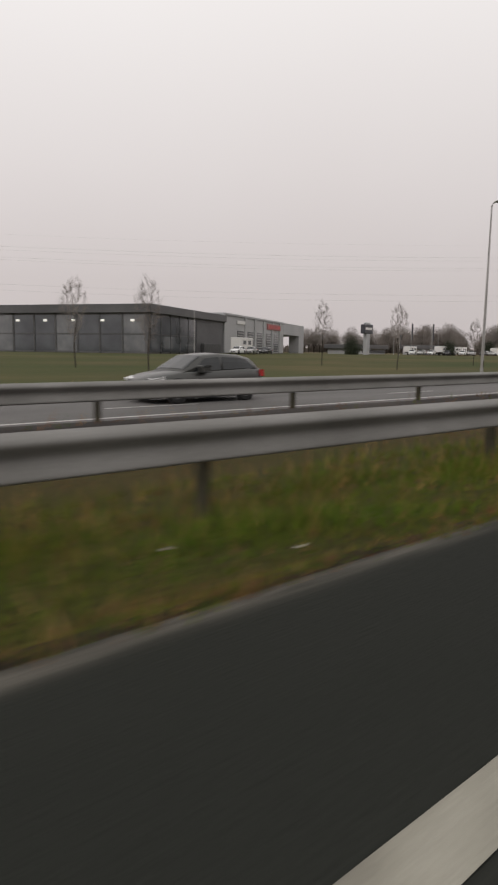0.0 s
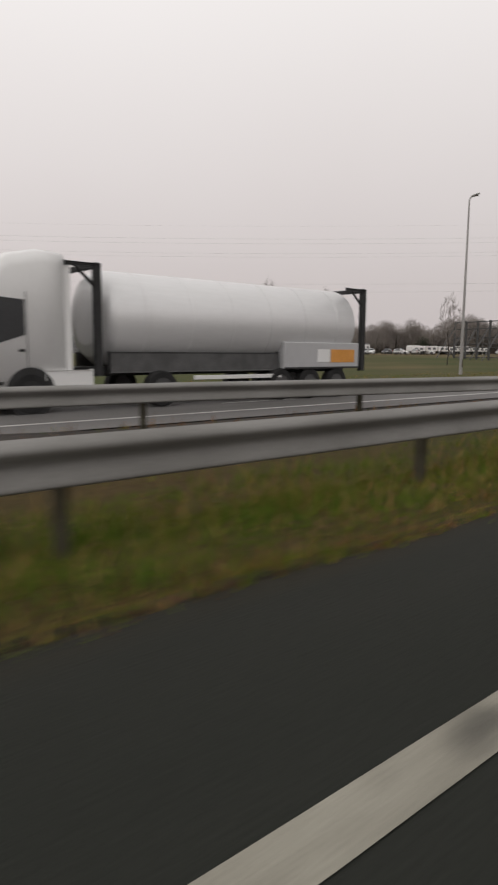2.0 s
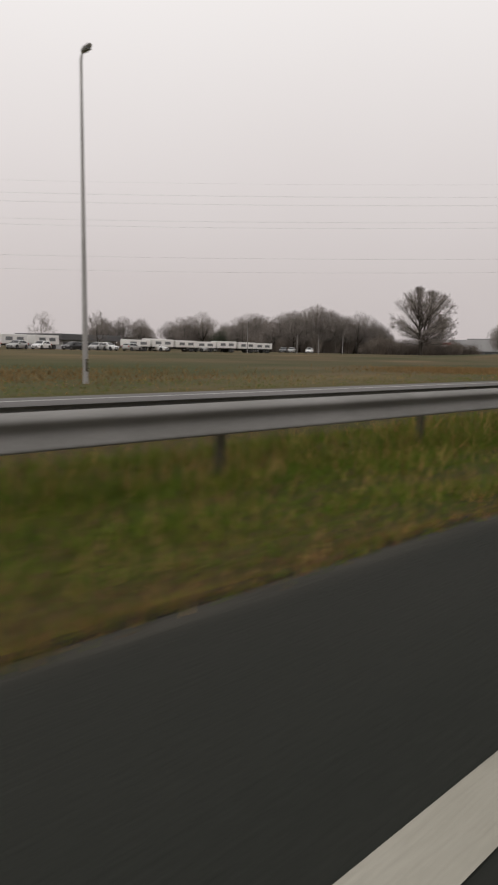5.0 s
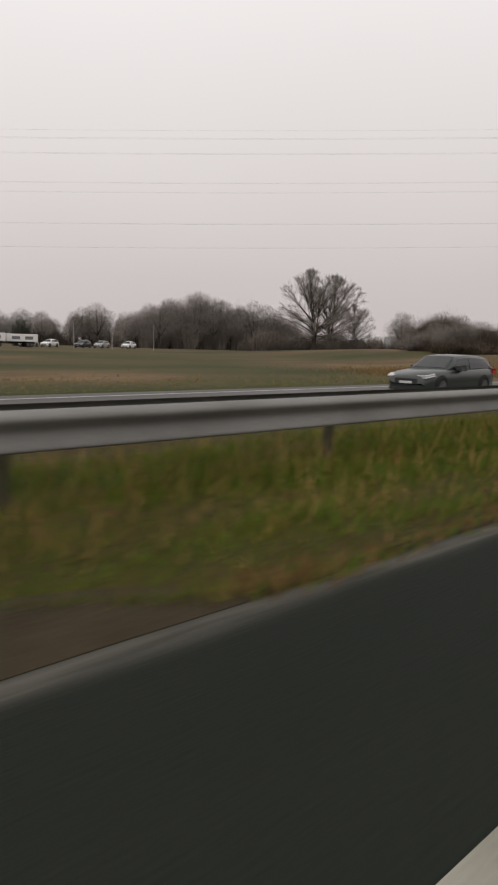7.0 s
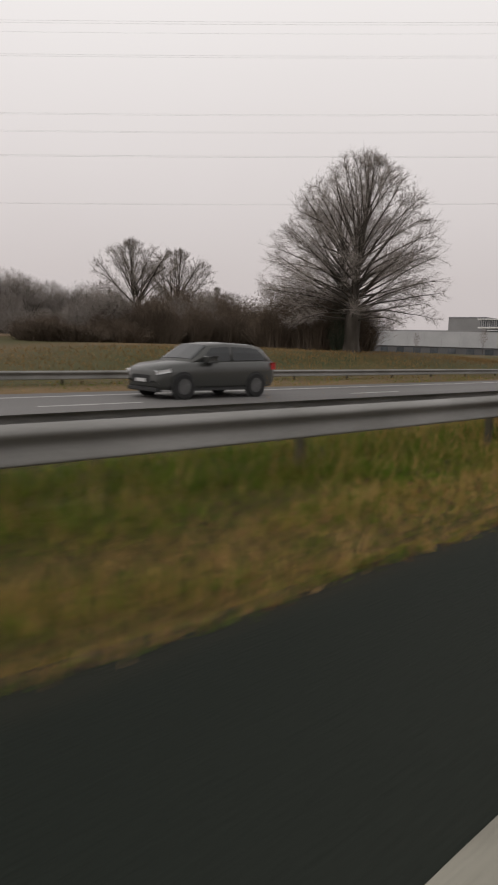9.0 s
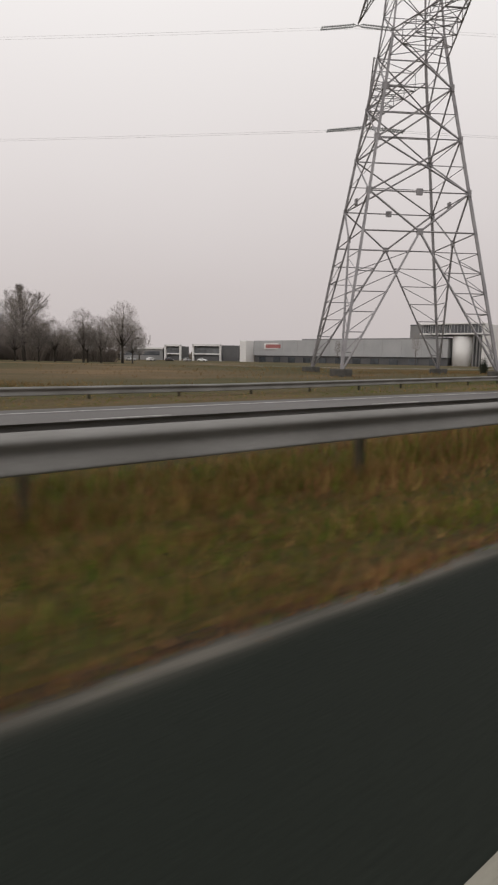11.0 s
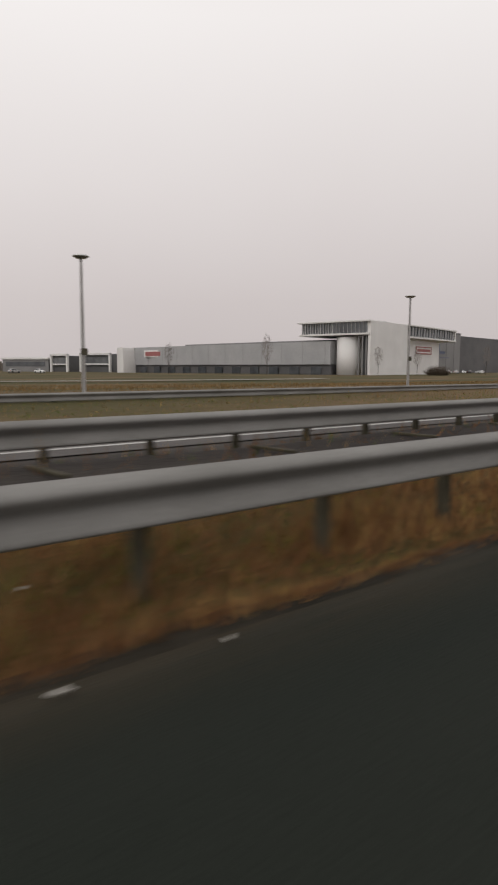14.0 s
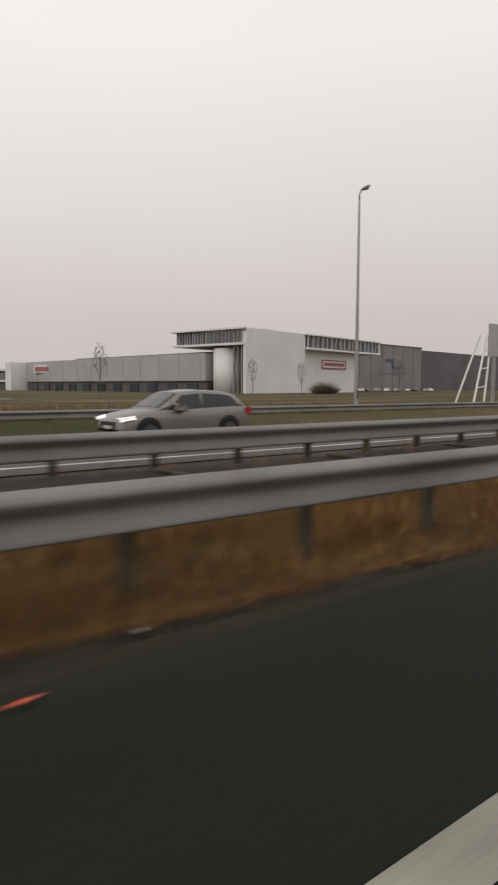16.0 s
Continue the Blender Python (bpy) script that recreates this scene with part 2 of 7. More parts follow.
M_LOUVRE = material("louvre_metal", [(0.24, 0.24, 0.24), (0.32, 0.32, 0.32)], 1.0, 0.5)
M_INSUL = material("glass_insulator", [(0.24, 0.25, 0.25), (0.34, 0.35, 0.35)], 2.0, 0.3)
M_WIRE = material("overhead_wire", [(0.46, 0.45, 0.45), (0.54, 0.53, 0.53)], 0.05, 0.6)


# ---- mesh helpers ----
def mesh_from(name, verts, faces, smooth=False):
    me = bpy.data.meshes.new(name)
    me.from_pydata([tuple(v) for v in verts], [], faces)
    if smooth:
        me.polygons.foreach_set("use_smooth", [True] * len(me.polygons))
    me.update()
    return me


def part(name, data, mat, parent=None, label="", m=None):
    """One mesh object: a bmesh or mesh datablock, under a thing or a part."""
    if isinstance(data, bmesh.types.BMesh):
        me = bpy.data.meshes.new(name)
        bmesh.ops.recalc_face_normals(data, faces=data.faces)
        data.to_mesh(me)
        data.free()
        data = me
    if mat and not data.materials:
        data.materials.append(mat)
    ob = new(name, data)
    if parent:
        ob.parent = parent
    if m is not None:
        ob.matrix_basis = m
    if label:
        tagged(ob, label)
    return ob


def thing(name, label, category, group="", kind="", m=None):
    ob = new(name)
    ob.empty_display_size = 0.3
    if m is not None:
        ob.matrix_basis = m
    return tagged(ob, label, category, group, kind)


def box(x0, x1, y0, y1, z0, z1, bevel=0.0, bm=None):
    bm = bm or bmesh.new()
    r = bmesh.ops.create_cube(bm, size=1.0)
    for v in r["verts"]:
        v.co = Vector((x0 + (v.co.x + 0.5) * (x1 - x0), y0 + (v.co.y + 0.5) * (y1 - y0), z0 + (v.co.z + 0.5) * (z1 - z0)))
    if bevel:
        edges = list({e for v in r["verts"] for e in v.link_edges})
        bmesh.ops.bevel(bm, geom=edges, offset=bevel, segments=1, affect="EDGES")
    return bm


def tube(points, radii, sides=8, bm=None, cap=True):
    """A round bar along points, with a radius at each."""
    bm = bm or bmesh.new()
    pts = [Vector(p) for p in points]
    rings = []
    for i, p in enumerate(pts):
        d = (pts[min(i + 1, len(pts) - 1)] - pts[max(i - 1, 0)]).normalized()
        a = d.cross(Vector((0, 0, 1)) if abs(d.z) < 0.9 else Vector((1, 0, 0))).normalized()
        b = d.cross(a)
        rad = radii[i] if isinstance(radii, (list, tuple)) else radii
        rings.append([bm.verts.new(p + (a * math.cos(k * math.tau / sides) + b * math.sin(k * math.tau / sides)) * rad) for k in range(sides)])
    for u, w in zip(rings, rings[1:]):
        for k in range(sides):
            bm.faces.new((u[k], u[(k + 1) % sides], w[(k + 1) % sides], w[k]))
    if cap:
        bm.faces.new(rings[0][::-1])
        bm.faces.new(rings[-1])
    return bm


def at(knots, x):
    return float(np.interp(x, [k[0] for k in knots], [k[1] for k in knots]))


def smooth01(x, a, b):
    u = min(1.0, max(0.0, (x - a) / (b - a)))
    return u * u * (3 - 2 * u)


# ---- ground: one sheet from the near carriageway over the median to the horizon ----
NEAR_EDGE = 1.47          # left edge of our asphalt
# the asphalt ends along an uneven line
EDGE_X = (-10, 8, 16, 74, 84, 240, 250, 258, 266, 272, 278, 285, 300, 350, 365, 380, 384, 398, 409, 413, 420, 437, 442, 452, 460, 482)
EDGE_Y = (1.55, 1.54, 1.47, 1.47, 1.55, 1.56, 1.54, 1.62, 1.82, 1.86, 1.62, 1.50, 1.53, 1.54, 1.60, 1.98, 1.80, 1.78, 1.78, 1.58, 1.76, 2.08, 1.94, 1.85, 1.72, 1.6)
OPP_IN, OPP_OUT = 10.7, 17.95   # asphalt of the opposite carriageway
OPP_Z = -0.3


def road_edge(x):
    return float(np.interp(x, EDGE_X, EDGE_Y)) + 0.03 * noise.noise((x * 0.8, 2, 1))


def field_z(x):
    return 0.45 - 0.85 * smooth01(x, 330, 430)


def median_z(x, y):
    """Height of the median: it falls away from our road, with a low bank of soil under the further rail where the two rails stand apart."""
    base = np.interp(y, [NEAR_EDGE, 2.1, 2.6, 5.0, 9.5, OPP_IN - 0.1], [-0.035, -0.035, -0.06, -0.14, -0.25, -0.32])
    crest = np.interp(x, [0, 54, 62, 68, 75, 83, 346, 352, 364, 376], [8.1, 8.1, 7.5, 6.4, 5.2, 4.5, 4.3, 4.6, 5.5, 6.15])
    rise = np.interp(x, [0, 58, 80, 350, 372], [0.35, 0.35, 0.0, 0.0, 0.42])
    wide = np.where(y < crest, 2.0, 1.35)
    return base + rise * np.exp(-(((y - crest) / wide) ** 2))


def ground_z(x, y):
    if y <= NEAR_EDGE:
        return -0.05
    if y <= OPP_IN:
        return float(median_z(x, y))
    if y <= OPP_OUT:
        return OPP_Z - 0.06
    f = field_z(x)
    berm = 0.45 * smooth01(x, 345, 375)
    rise = 1.15 * smooth01(x, 250, 280) * (1 - smooth01(x, 308, 330)) * smooth01(y, 22, 35) * (1 - smooth01(y, 58, 95))
    return rise + float(np.interp(y, [OPP_OUT, 18.6, 23.5, 27, 33, 45, 60], [OPP_Z - 0.02, OPP_Z + 0.03, -0.26 + berm, -0.28 + berm, -0.2 + berm * 0.7, -0.1 + 0.2 * f, f]))


xs = sorted({*range(-80, 620, 3), *range(-1500, -80, 71), *range(620, 2600, 90), -4500, -3000, 3400, 4600})
ys = [-4500, -2000, -800, -300, -120, -60, -30, -16, -12.5, 1.45, 1.49, 1.7, 2.1, 2.6, 3.2, 3.8, 4.5, 5.3, 6.2, 7.2, 8.4, 9.4, 10.2, 10.65, 10.75,
      17.9, 18.0, 18.6, 19.5, 21, 22, 23.5, 25, 27, 30, 33, 37, 41, 45, 50, 55, 60, 70, 85, 105, 130, 160, 200, 260, 340, 450, 700, 1200, 2200, 4500]
rnd = random.Random(4)
gv, gf = [], []
for x in xs:
    for y in ys:
        z = ground_z(x, y)
        if 2.3 < y < 10.5 or 18.5 < y < 60:
            z += 0.05 * noise.noise((x * 0.35, y * 0.9, 3.0)) + rnd.uniform(-0.012, 0.012)
        elif y > 60:
            z += 0.12 * noise.noise((x * 0.05, y * 0.08, 7.0))
        gv.append((x, y, z))
for i in range(len(xs) - 1):
    for j in range(len(ys) - 1):
        a = i * len(ys) + j
        gf.append((a, a + len(ys), a + len(ys) + 1, a + 1))
g_me = mesh_from("ground", gv, gf, True)
ground = part("ground", g_me, M_GRASS)
g_me.materials.append(M_FIELD)
g_me.materials.append(M_BETWEEN)
for p in g_me.polygons:
    p.material_index = 1 if p.center.y > OPP_OUT or p.center.y < -12 else 2 if p.center.y > (5.8 if p.center.x < 84 else 4.2) and not 84 < p.center.x < 356 else 0
tagged(ground, "rough winter grass verge and flat open field", "ground", kind="structure")


def strip(name, y0, y1, z, mat, label, category, x0=-300, x1=1200, step=4.0, y_of=None, wob=0.0, kind="structure", parent=None, taper=0.0):
    """A long band along the road; wob makes its edges uneven."""
    n = max(1, int((x1 - x0) / step))
    bm_v, bm_f = [], []
    for i in range(n + 1):
        x = x0 + (x1 - x0) * i / n
        o = y_of(x) if y_of else 0
        w0 = wob * noise.noise((x * 0.7, y0, 1.3)) if wob else 0
        w1 = wob * noise.noise((x * 0.9, y1, 5.1)) if wob else 0
        if taper:
            pinch = (y1 - y0) * (1 - min(1.0, min(x - x0, x1 - x) / taper + 0.02)) * 0.98
            w0, w1 = min(w0 + pinch, y1 - y0 - 0.004), max(w1, -0.02) * (0 if pinch > 0.01 else 1)
        bm_v += [(x, y0 + o + w0, z), (x, y1 + o + w1, z)]
    bm_f = [(2 * i, 2 * i + 2, 2 * i + 3, 2 * i + 1) for i in range(n)]
    ob = part(name, mesh_from(name, bm_v, bm_f), mat, parent)
    return tagged(ob, label, category, kind=kind) if not parent else ob


ROAD_ROWS = (-0.95, -0.7, -0.5, -0.36, -0.27, -0.21, -0.17, -0.13, -0.09, -0.05, 0.0)
DUST_X = (-300, 2, 9, 78, 82, 90, 99, 103, 110, 122, 128, 168, 173, 243, 250, 286, 291, 298, 303, 366, 373, 420, 425, 432, 440, 446, 1200)
DUST_A = (0.9, 0.9, 0.0, 0.0, 0.8, 0.8, 0.35, 0.35, 0.95, 0.95, 0.3, 0.3, 0.75, 0.75, 0.0, 0.0, 0.25, 0.3, 0.95, 0.95, 0.05, 0.05, 0.25, 0.1, 0.3, 0.05, 0.05)
SOIL_X = (-300, 8, 24, 40, 76, 84, 245, 260, 290, 300, 362, 376, 1200)
SOIL_A = (0.1, 0.1, 0.7, 0.8, 0.9, 0.15, 0.2, 0.7, 0.7, 0.25, 0.3, 1.0, 1.0)
for a, b, mat, label in ((-300, 150, M_ASPHALT, "dark asphalt motorway carriageway, dry"), (150, 1200, M_ASPHALT_NEW, "newer, darker asphalt of the motorway carriageway")):
    n_e, n_r = int((b - a) / 0.5), len(ROAD_ROWS) + 1
    ev, dust, soil = [], [], []
    for i in range(n_e + 1):
        x = a + (b - a) * i / n_e
        edge = road_edge(x)
        ev.append((x, -11.8, 0.0))
        dust.append(0.0), soil.append(0.0)
        da, sa = float(np.interp(x, DUST_X, DUST_A)), float(np.interp(x, SOIL_X, SOIL_A))
        shift = 0.03 * noise.noise((x * 0.25, 9, 1)) + 0.02 * noise.noise((x * 1.1, 3, 1))
        spread = 0.62 + 0.2 * noise.noise((x * 0.3, 6, 2)) if x > 366 else 0.3 + 0.12 * noise.noise((x * 0.4, 6, 2))
        for o in ROAD_ROWS:
            ev.append((x, edge + o, 0.0))
            dust.append(da * min(1.0, 1.3 * math.exp(-((o + 0.075 + shift) / 0.085) ** 2)))
            soil.append(sa * max(0.0, 1 + o / spread) ** 1.2)
    me = mesh_from("road", ev, [(n_r * i + k, n_r * (i + 1) + k, n_r * (i + 1) + k + 1, n_r * i + k + 1) for i in range(n_e) for k in range(n_r - 1)])
    for key, values in (("dust", dust), ("soil", soil)):
        me.attributes.new(key, "FLOAT", "POINT").data.foreach_set("value", values)
    tagged(part("road", me, mat), label, "road", kind="structure")
strip("edge_line", -0.2, 0.0, 0.006, M_LINE, "worn white solid edge line on asphalt", "road marking", x0=-100, x1=620, step=0.6, wob=0.012)
strip("road_opposite", OPP_IN, OPP_OUT, OPP_Z, M_ASPHALT_FAR, "grey worn asphalt of the opposite carriageway", "road", x1=345)
strip("road_opposite", OPP_IN, OPP_OUT, OPP_Z, M_ASPHALT_MID, "darker brownish asphalt of the opposite carriageway", "road", x0=345)
strip("edge_line_opposite_inner", 12.1, 12.26, OPP_Z + 0.006, M_LINE_FAR, "thin white edge line of the opposite carriageway", "road marking", x0=-100, x1=345)
strip("edge_line_opposite_inner", 11.62, 11.80, OPP_Z + 0.006, M_LINE_FAR, "thin white edge line of the opposite carriageway", "road marking", x0=345, x1=700)
strip("edge_line_opposite_outer", 16.68, 16.83, OPP_Z + 0.006, M_LINE_FAR, "thin white edge line of the opposite carriageway", "road marking", x0=-100, x1=700)
dash_me = mesh_from("lane_dash", [(0, 0, 0), (3, 0, 0), (3, 0.12, 0), (0, 0.12, 0)], [(0, 1, 2, 3)])
dashes = thing("lane_line", "dashed white lane line on the opposite carriageway", "road marking", kind="structure")
for k in range(60):
    part("dash", dash_me, M_LINE_FAR, dashes, m=pose(-40 + 12 * k, 14.24, OPP_Z + 0.006))

lane_v = []
for i in range(61):
    x = 372 + 1.75 * i
    lane_v += [(x, 76 + 1.2 * math.sin(i * 0.11), field_z(x) + 0.16), (x, 79.5 + 1.2 * math.sin(i * 0.11), field_z(x) + 0.16)]
tagged(part("service_road", mesh_from("service_road", lane_v, [(2 * i, 2 * i + 2, 2 * i + 3, 2 * i + 1) for i in range(60)]), M_PALE), "pale concrete service road across the field", "road", kind="structure")

# ---- guard rails ----
W_PROFILE = [(0.0, 0.0), (0.050, 0.001), (0.078, 0.006), (0.092, 0.015), (0.096, 0.027), (0.090, 0.046), (0.076, 0.074), (0.062, 0.102), (0.052, 0.126), (0.050, 0.146), (0.058, 0.164), (0.076, 0.184), (0.100, 0.208), (0.119, 0.228), (0.127, 0.246), (0.122, 0.265), (0.098, 0.284), (0.055, 0.299), (0.018, 0.307), (0.0, 0.310)]


def beam_mesh(name, y_of, z_of, side, x0, x1, step=1.0):
    """A folded steel beam with a rounded upper and a flared lower lip that bulges to one side (-1: towards our lane), lapped every four metres."""
    n = int((x1 - x0) / step)
    prof = [(d, z) for d, z in W_PROFILE] + [(d - 0.006, z) for d, z in reversed(W_PROFILE)]
    v, f, k = [], [], len(prof)
    for i in range(n + 1):
        x = x0 + step * i
        lap = 0.004 if int(round(x / step)) % 4 == 0 else 0.0
        for d, z in prof:
            v.append((x, y_of(x) + side * (d + lap), z_of(x) + z))
    for i in range(n):
        for j in range(k):
            a, b = i * k + j, i * k + (j + 1) % k
            f.append((a, b, b + k, a + k))
    return mesh_from(name, v, f, True)


def post_mesh(depth=0.9):
    """A C-shaped rolled post with a spacer block at the beam."""
    bm = bmesh.new()
    pts = [(-0.034, -0.05), (0.034, -0.05), (0.034, -0.044), (-0.028, -0.044), (-0.028, 0.044), (0.034, 0.044), (0.034, 0.05), (-0.034, 0.05)]
    lo = [bm.verts.new((x, y, -depth)) for x, y in pts]
    hi = [bm.verts.new((x, y, 0.0)) for x, y in pts]
    for i in range(8):
        bm.faces.new((lo[i], lo[(i + 1) % 8], hi[(i + 1) % 8], hi[i]))
    bm.faces.new(hi)
    me = bpy.data.meshes.new("post")
    bmesh.ops.recalc_face_normals(bm, faces=bm.faces)
    bm.to_mesh(me)
    bm.free()
    me.materials.append(M_POST)
    return me


POST = post_mesh()
SPACER = bpy.data.meshes.new("spacer")
_bm = box(-0.04, 0.04, -0.06, 0.06, -0.12, 0.06, 0.008)
_bm.to_mesh(SPACER)
_bm.free()
SPACER.materials.append(M_POST)

NEAR_RAIL = [(-80, 3.3), (-10, 3.1), (-1, 3.02), (5, 2.85), (14, 2.62), (24, 2.52), (72, 2.58), (77, 2.75), (82, 3.2), (86, 3.7), (92, 3.85), (150, 3.95), (185, 4.05), (200, 3.85),
             (225, 3.85), (245, 3.95), (258, 3.78), (345, 3.82), (356, 3.75), (360, 3.45), (366, 2.82), (372, 2.52), (382, 2.42), (640, 2.42)]
FAR_RAIL = [(-80, 8.3), (54, 8.3), (62, 7.7), (68, 6.6), (75, 5.4), (86, 4.5)]
MID_RAIL = [(64, 7.6), (70, 6.6), (76, 5.6), (84, 4.8), (90, 4.55), (150, 4.6), (185, 4.7), (200, 4.55), (346, 4.5), (356, 5.1), (364, 5.8)]
END_RAIL = [(346, 4.45), (352, 4.75), (364, 5.5), (376, 6.2), (440, 6.3), (640, 6.2)]


def guard_rail(knots, side, spans, x0, x1, label, top=0.75):
    rail = thing("guard_rail", label, "guard rail", group="motorway guard rails", m=pose(0, 0, 0))
    z = lambda x: top - 0.31
    part("beam", beam_mesh("beam", lambda x: at(knots, x), z, side, x0, x1), M_STEEL, rail)
    for a, b, gap, back in spans:
        for i in range(int((b - a) / gap)):
            x = a + gap * i
            y = at(knots, x)
            p = part("post", POST, None, rail, m=pose(x, y - side * back, top - 0.06, 0, 0, 0))
            part("spacer", SPACER, None, p, m=pose(0, side * (back / 2), -0.10) @ Matrix.Diagonal((1, back / 0.13, 1, 1)))
    return rail


guard_rail(NEAR_RAIL, -1, [(-59.6, 38, 4.15, 0.13), (42.48, 80, 3.82, 0.13), (94.7, 352, 8.0, 0.34), (366.9, 560, 1.5333, 0.13)], -80, 640, "galvanised steel guard rail beside the grass median")
guard_rail(FAR_RAIL, -1, [(-60.9, 86, 4.37, 0.13)], -80, 86, "galvanised steel guard rail beyond a bank of bare soil")
guard_rail(MID_RAIL, 1, [(98.7, 346, 8.0, 0.13)], 64, 364, "galvanised steel guard rail facing the opposite carriageway", top=0.73)
end_rail = guard_rail(END_RAIL, -1, [(355.49, 560, 1.385, 0.13)], 355, 640, "galvanised steel guard rail beyond a bank of bare soil")
TIE = bpy.data.meshes.new("tie")
_bm = box(-0.03, 0.03, -0.42, 0.42, -0.02, 0.02, 0.006)
_bm.to_mesh(TIE)
_bm.free()
TIE.materials.append(M_POST)
for k in range(40):
    x = 372.25 + 3.066 * k
    part("tie", TIE, None, end_rail, m=pose(x, 5.65, float(median_z(x, 5.65)) + 0.03, 0, 0, 4))

OUTER_RAIL = [(240, 21.2), (256, 20.9), (330, 20.9), (352, 22.0), (365, 22.3), (640, 22.3)]


def outer_top(x):
    return at([(240, -0.35), (247, 0.12), (254, 0.22), (330, 0.22), (365, 0.42), (640, 0.42)], x)


outer = thing("guard_rail", "dull steel guard rail along the far verge", "guard rail", group="motorway guard rails")
part("beam", beam_mesh("beam", lambda x: at(OUTER_RAIL, x), lambda x: outer_top(x) - 0.31, -1, 240, 640, 2.0), M_STEEL, outer)
for i in range(98):
    x = 248 + 4.0 * i
    part("post", POST, None, outer, m=pose(x, at(OUTER_RAIL, x) + 0.06, outer_top(x) - 0.05))

# ---- street lamps along the far verge ----
def street_lamp(x, y, z, height):
    t = thing("street_lamp", "tall tapered grey steel street lamp on the grass verge", "street lamp", group="tall lamps along the far verge", m=pose(x, y, z))
    part("pole", tube([(0, 0, -0.3), (0, 0, 1.2), (0, 0, height * 0.5), (0, 0, height - 0.2)], [0.115, 0.11, 0.08, 0.05], 10), M_MAST, t)
    part("door", box(-0.05, 0.05, -0.118, -0.10, 0.5, 1.0, 0.004), M_POST, t)
    part("arm", tube([(0, 0, height - 0.25), (0, -0.06, height - 0.08), (0, -0.2, height)], [0.045, 0.04, 0.035], 8), M_MAST, t)
    bm = bmesh.new()
    r = bmesh.ops.create_uvsphere(bm, u_segments=12, v_segments=8, radius=1.0)
    for v in r["verts"]:
        v.co = Vector((v.co.x * 0.15, -0.42 + v.co.y * 0.34, height + 0.05 + v.co.z * (0.09 if v.co.z > 0 else 0.06) - v.co.y * 0.07))
    head = part("lamp_head", bm, M_LAMPHEAD, t)
    part("lens", box(-0.1, 0.1, -0.62, -0.25, height - 0.03, height - 0.005, 0.004), M_GLASSMID, head)
    return t


for x, y, h in ((44.0, 23.9, 11.75), (96.0, 23.9, 11.4), (151.4, 23.1, 12.2), (202.3, 23.4, 12.1), (256.4, 23.8, 11.8), (313.0, 24.0, 12.45), (477.9, 23.6, 11.85)):
    street_lamp(x, y, ground_z(x, y), h - ground_z(x, y))


M_BAND = material("faded_orange_band", [(0.22, 0.155, 0.105), (0.28, 0.19, 0.13)], 3.0, 0.6)


def disc_lamp(x, y, z, height):
    t = thing("lamp_post", "slim grey lamp post with a flat disc head", "street lamp", group="disc-headed lamp posts", m=pose(x, y, z))
    part("pole", tube([(0, 0, -0.2), (0, 0, height)], [0.085, 0.05], 10), M_MAST, t)
    bm = bmesh.new()
    r = bmesh.ops.create_uvsphere(bm, u_segments=18, v_segments=8, radius=1.0)
    for v in r["verts"]:
        v.co = Vector((v.co.x * 0.32, v.co.y * 0.32, height + 0.04 + v.co.z * (0.085 if v.co.z > 0 else 0.05)))
    head = part("lamp_head", bm, M_LAMPHEAD, t)
    part("lens", tube([(0, 0, height - 0.035), (0, 0, height - 0.01)], [0.2, 0.24], 16), M_GLASSMID, head)
    part("notice_box", box(-0.14, 0.14, -0.12, -0.09, 1.7, 1.95, 0.01), M_POST, t)
    return t


def median_lamp(x, y, z, height, lean):
    """A slender post between the rails with two long lamp heads, one over each carriageway, and a sign plate facing the traffic."""
    t = thing("lamp_post", "slim grey double-headed lamp post with a small sign plate", "street lamp", group="double lamps between the guard rails", m=pose(x, y, z, lean, 0, 0))
    part("pole", tube([(0, 0, -0.6), (0, 0, 1.6), (0, 0, height)], [0.088, 0.078, 0.05], 12), M_LATTICE, t)
    part("band", tube([(0, 0, 0.62), (0, 0, 0.80)], [0.090, 0.089], 12), M_BAND, t, "faded orange marker band")
    part("collar", tube([(0, 0, height - 0.06), (0, 0, height + 0.07)], [0.07, 0.06], 12), M_LATTICE, t)
    for s in (-1, 1):
        bm = bmesh.new()
        r = bmesh.ops.create_uvsphere(bm, u_segments=16, v_segments=10, radius=1.0)
        for v in r["verts"]:
            slim = 0.55 + 0.45 * math.sqrt(max(0.0, 1 - min(1.0, abs(v.co.y - 0.3)) ** 2))
            v.co = Vector((v.co.x * 0.17 * slim, s * (0.47 + v.co.y * 0.43), height + 0.12 + 0.10 * v.co.y + v.co.z * (0.10 if v.co.z > 0 else 0.055) * slim))
        head = part("lamp_head", bm, M_LAMPHEAD, t)
        part("lens", tube([(0, s * 0.40, height + 0.035), (0, s * 0.78, height + 0.125)], [0.07, 0.06], 10), M_GLASSMID, head)
    plate = part("sign_plate", box(-0.115, -0.10, -0.31, 0.31, 2.47 - z, 2.73 - z, 0.004), M_HALLGREY, t, "small pale sign plate")
    for k in range(2):
        part("text_bar", box(-0.122, -0.1165, -0.22 + 0.08 * k, 0.24, 2.64 - z - 0.10 * k, 2.67 - z - 0.10 * k), M_LOUVRE, plate)
    part("plinth", box(-0.17, 0.17, -0.17, 0.17, -0.80, -0.45, 0.03), M_SHOULDER, t, "concrete footing")
    return t


for x in (364.8, 385.0, 405.5, 426.0):
    disc_lamp(x, 22.9, ground_z(x, 22.9), 5.5 - ground_z(x, 22.9))
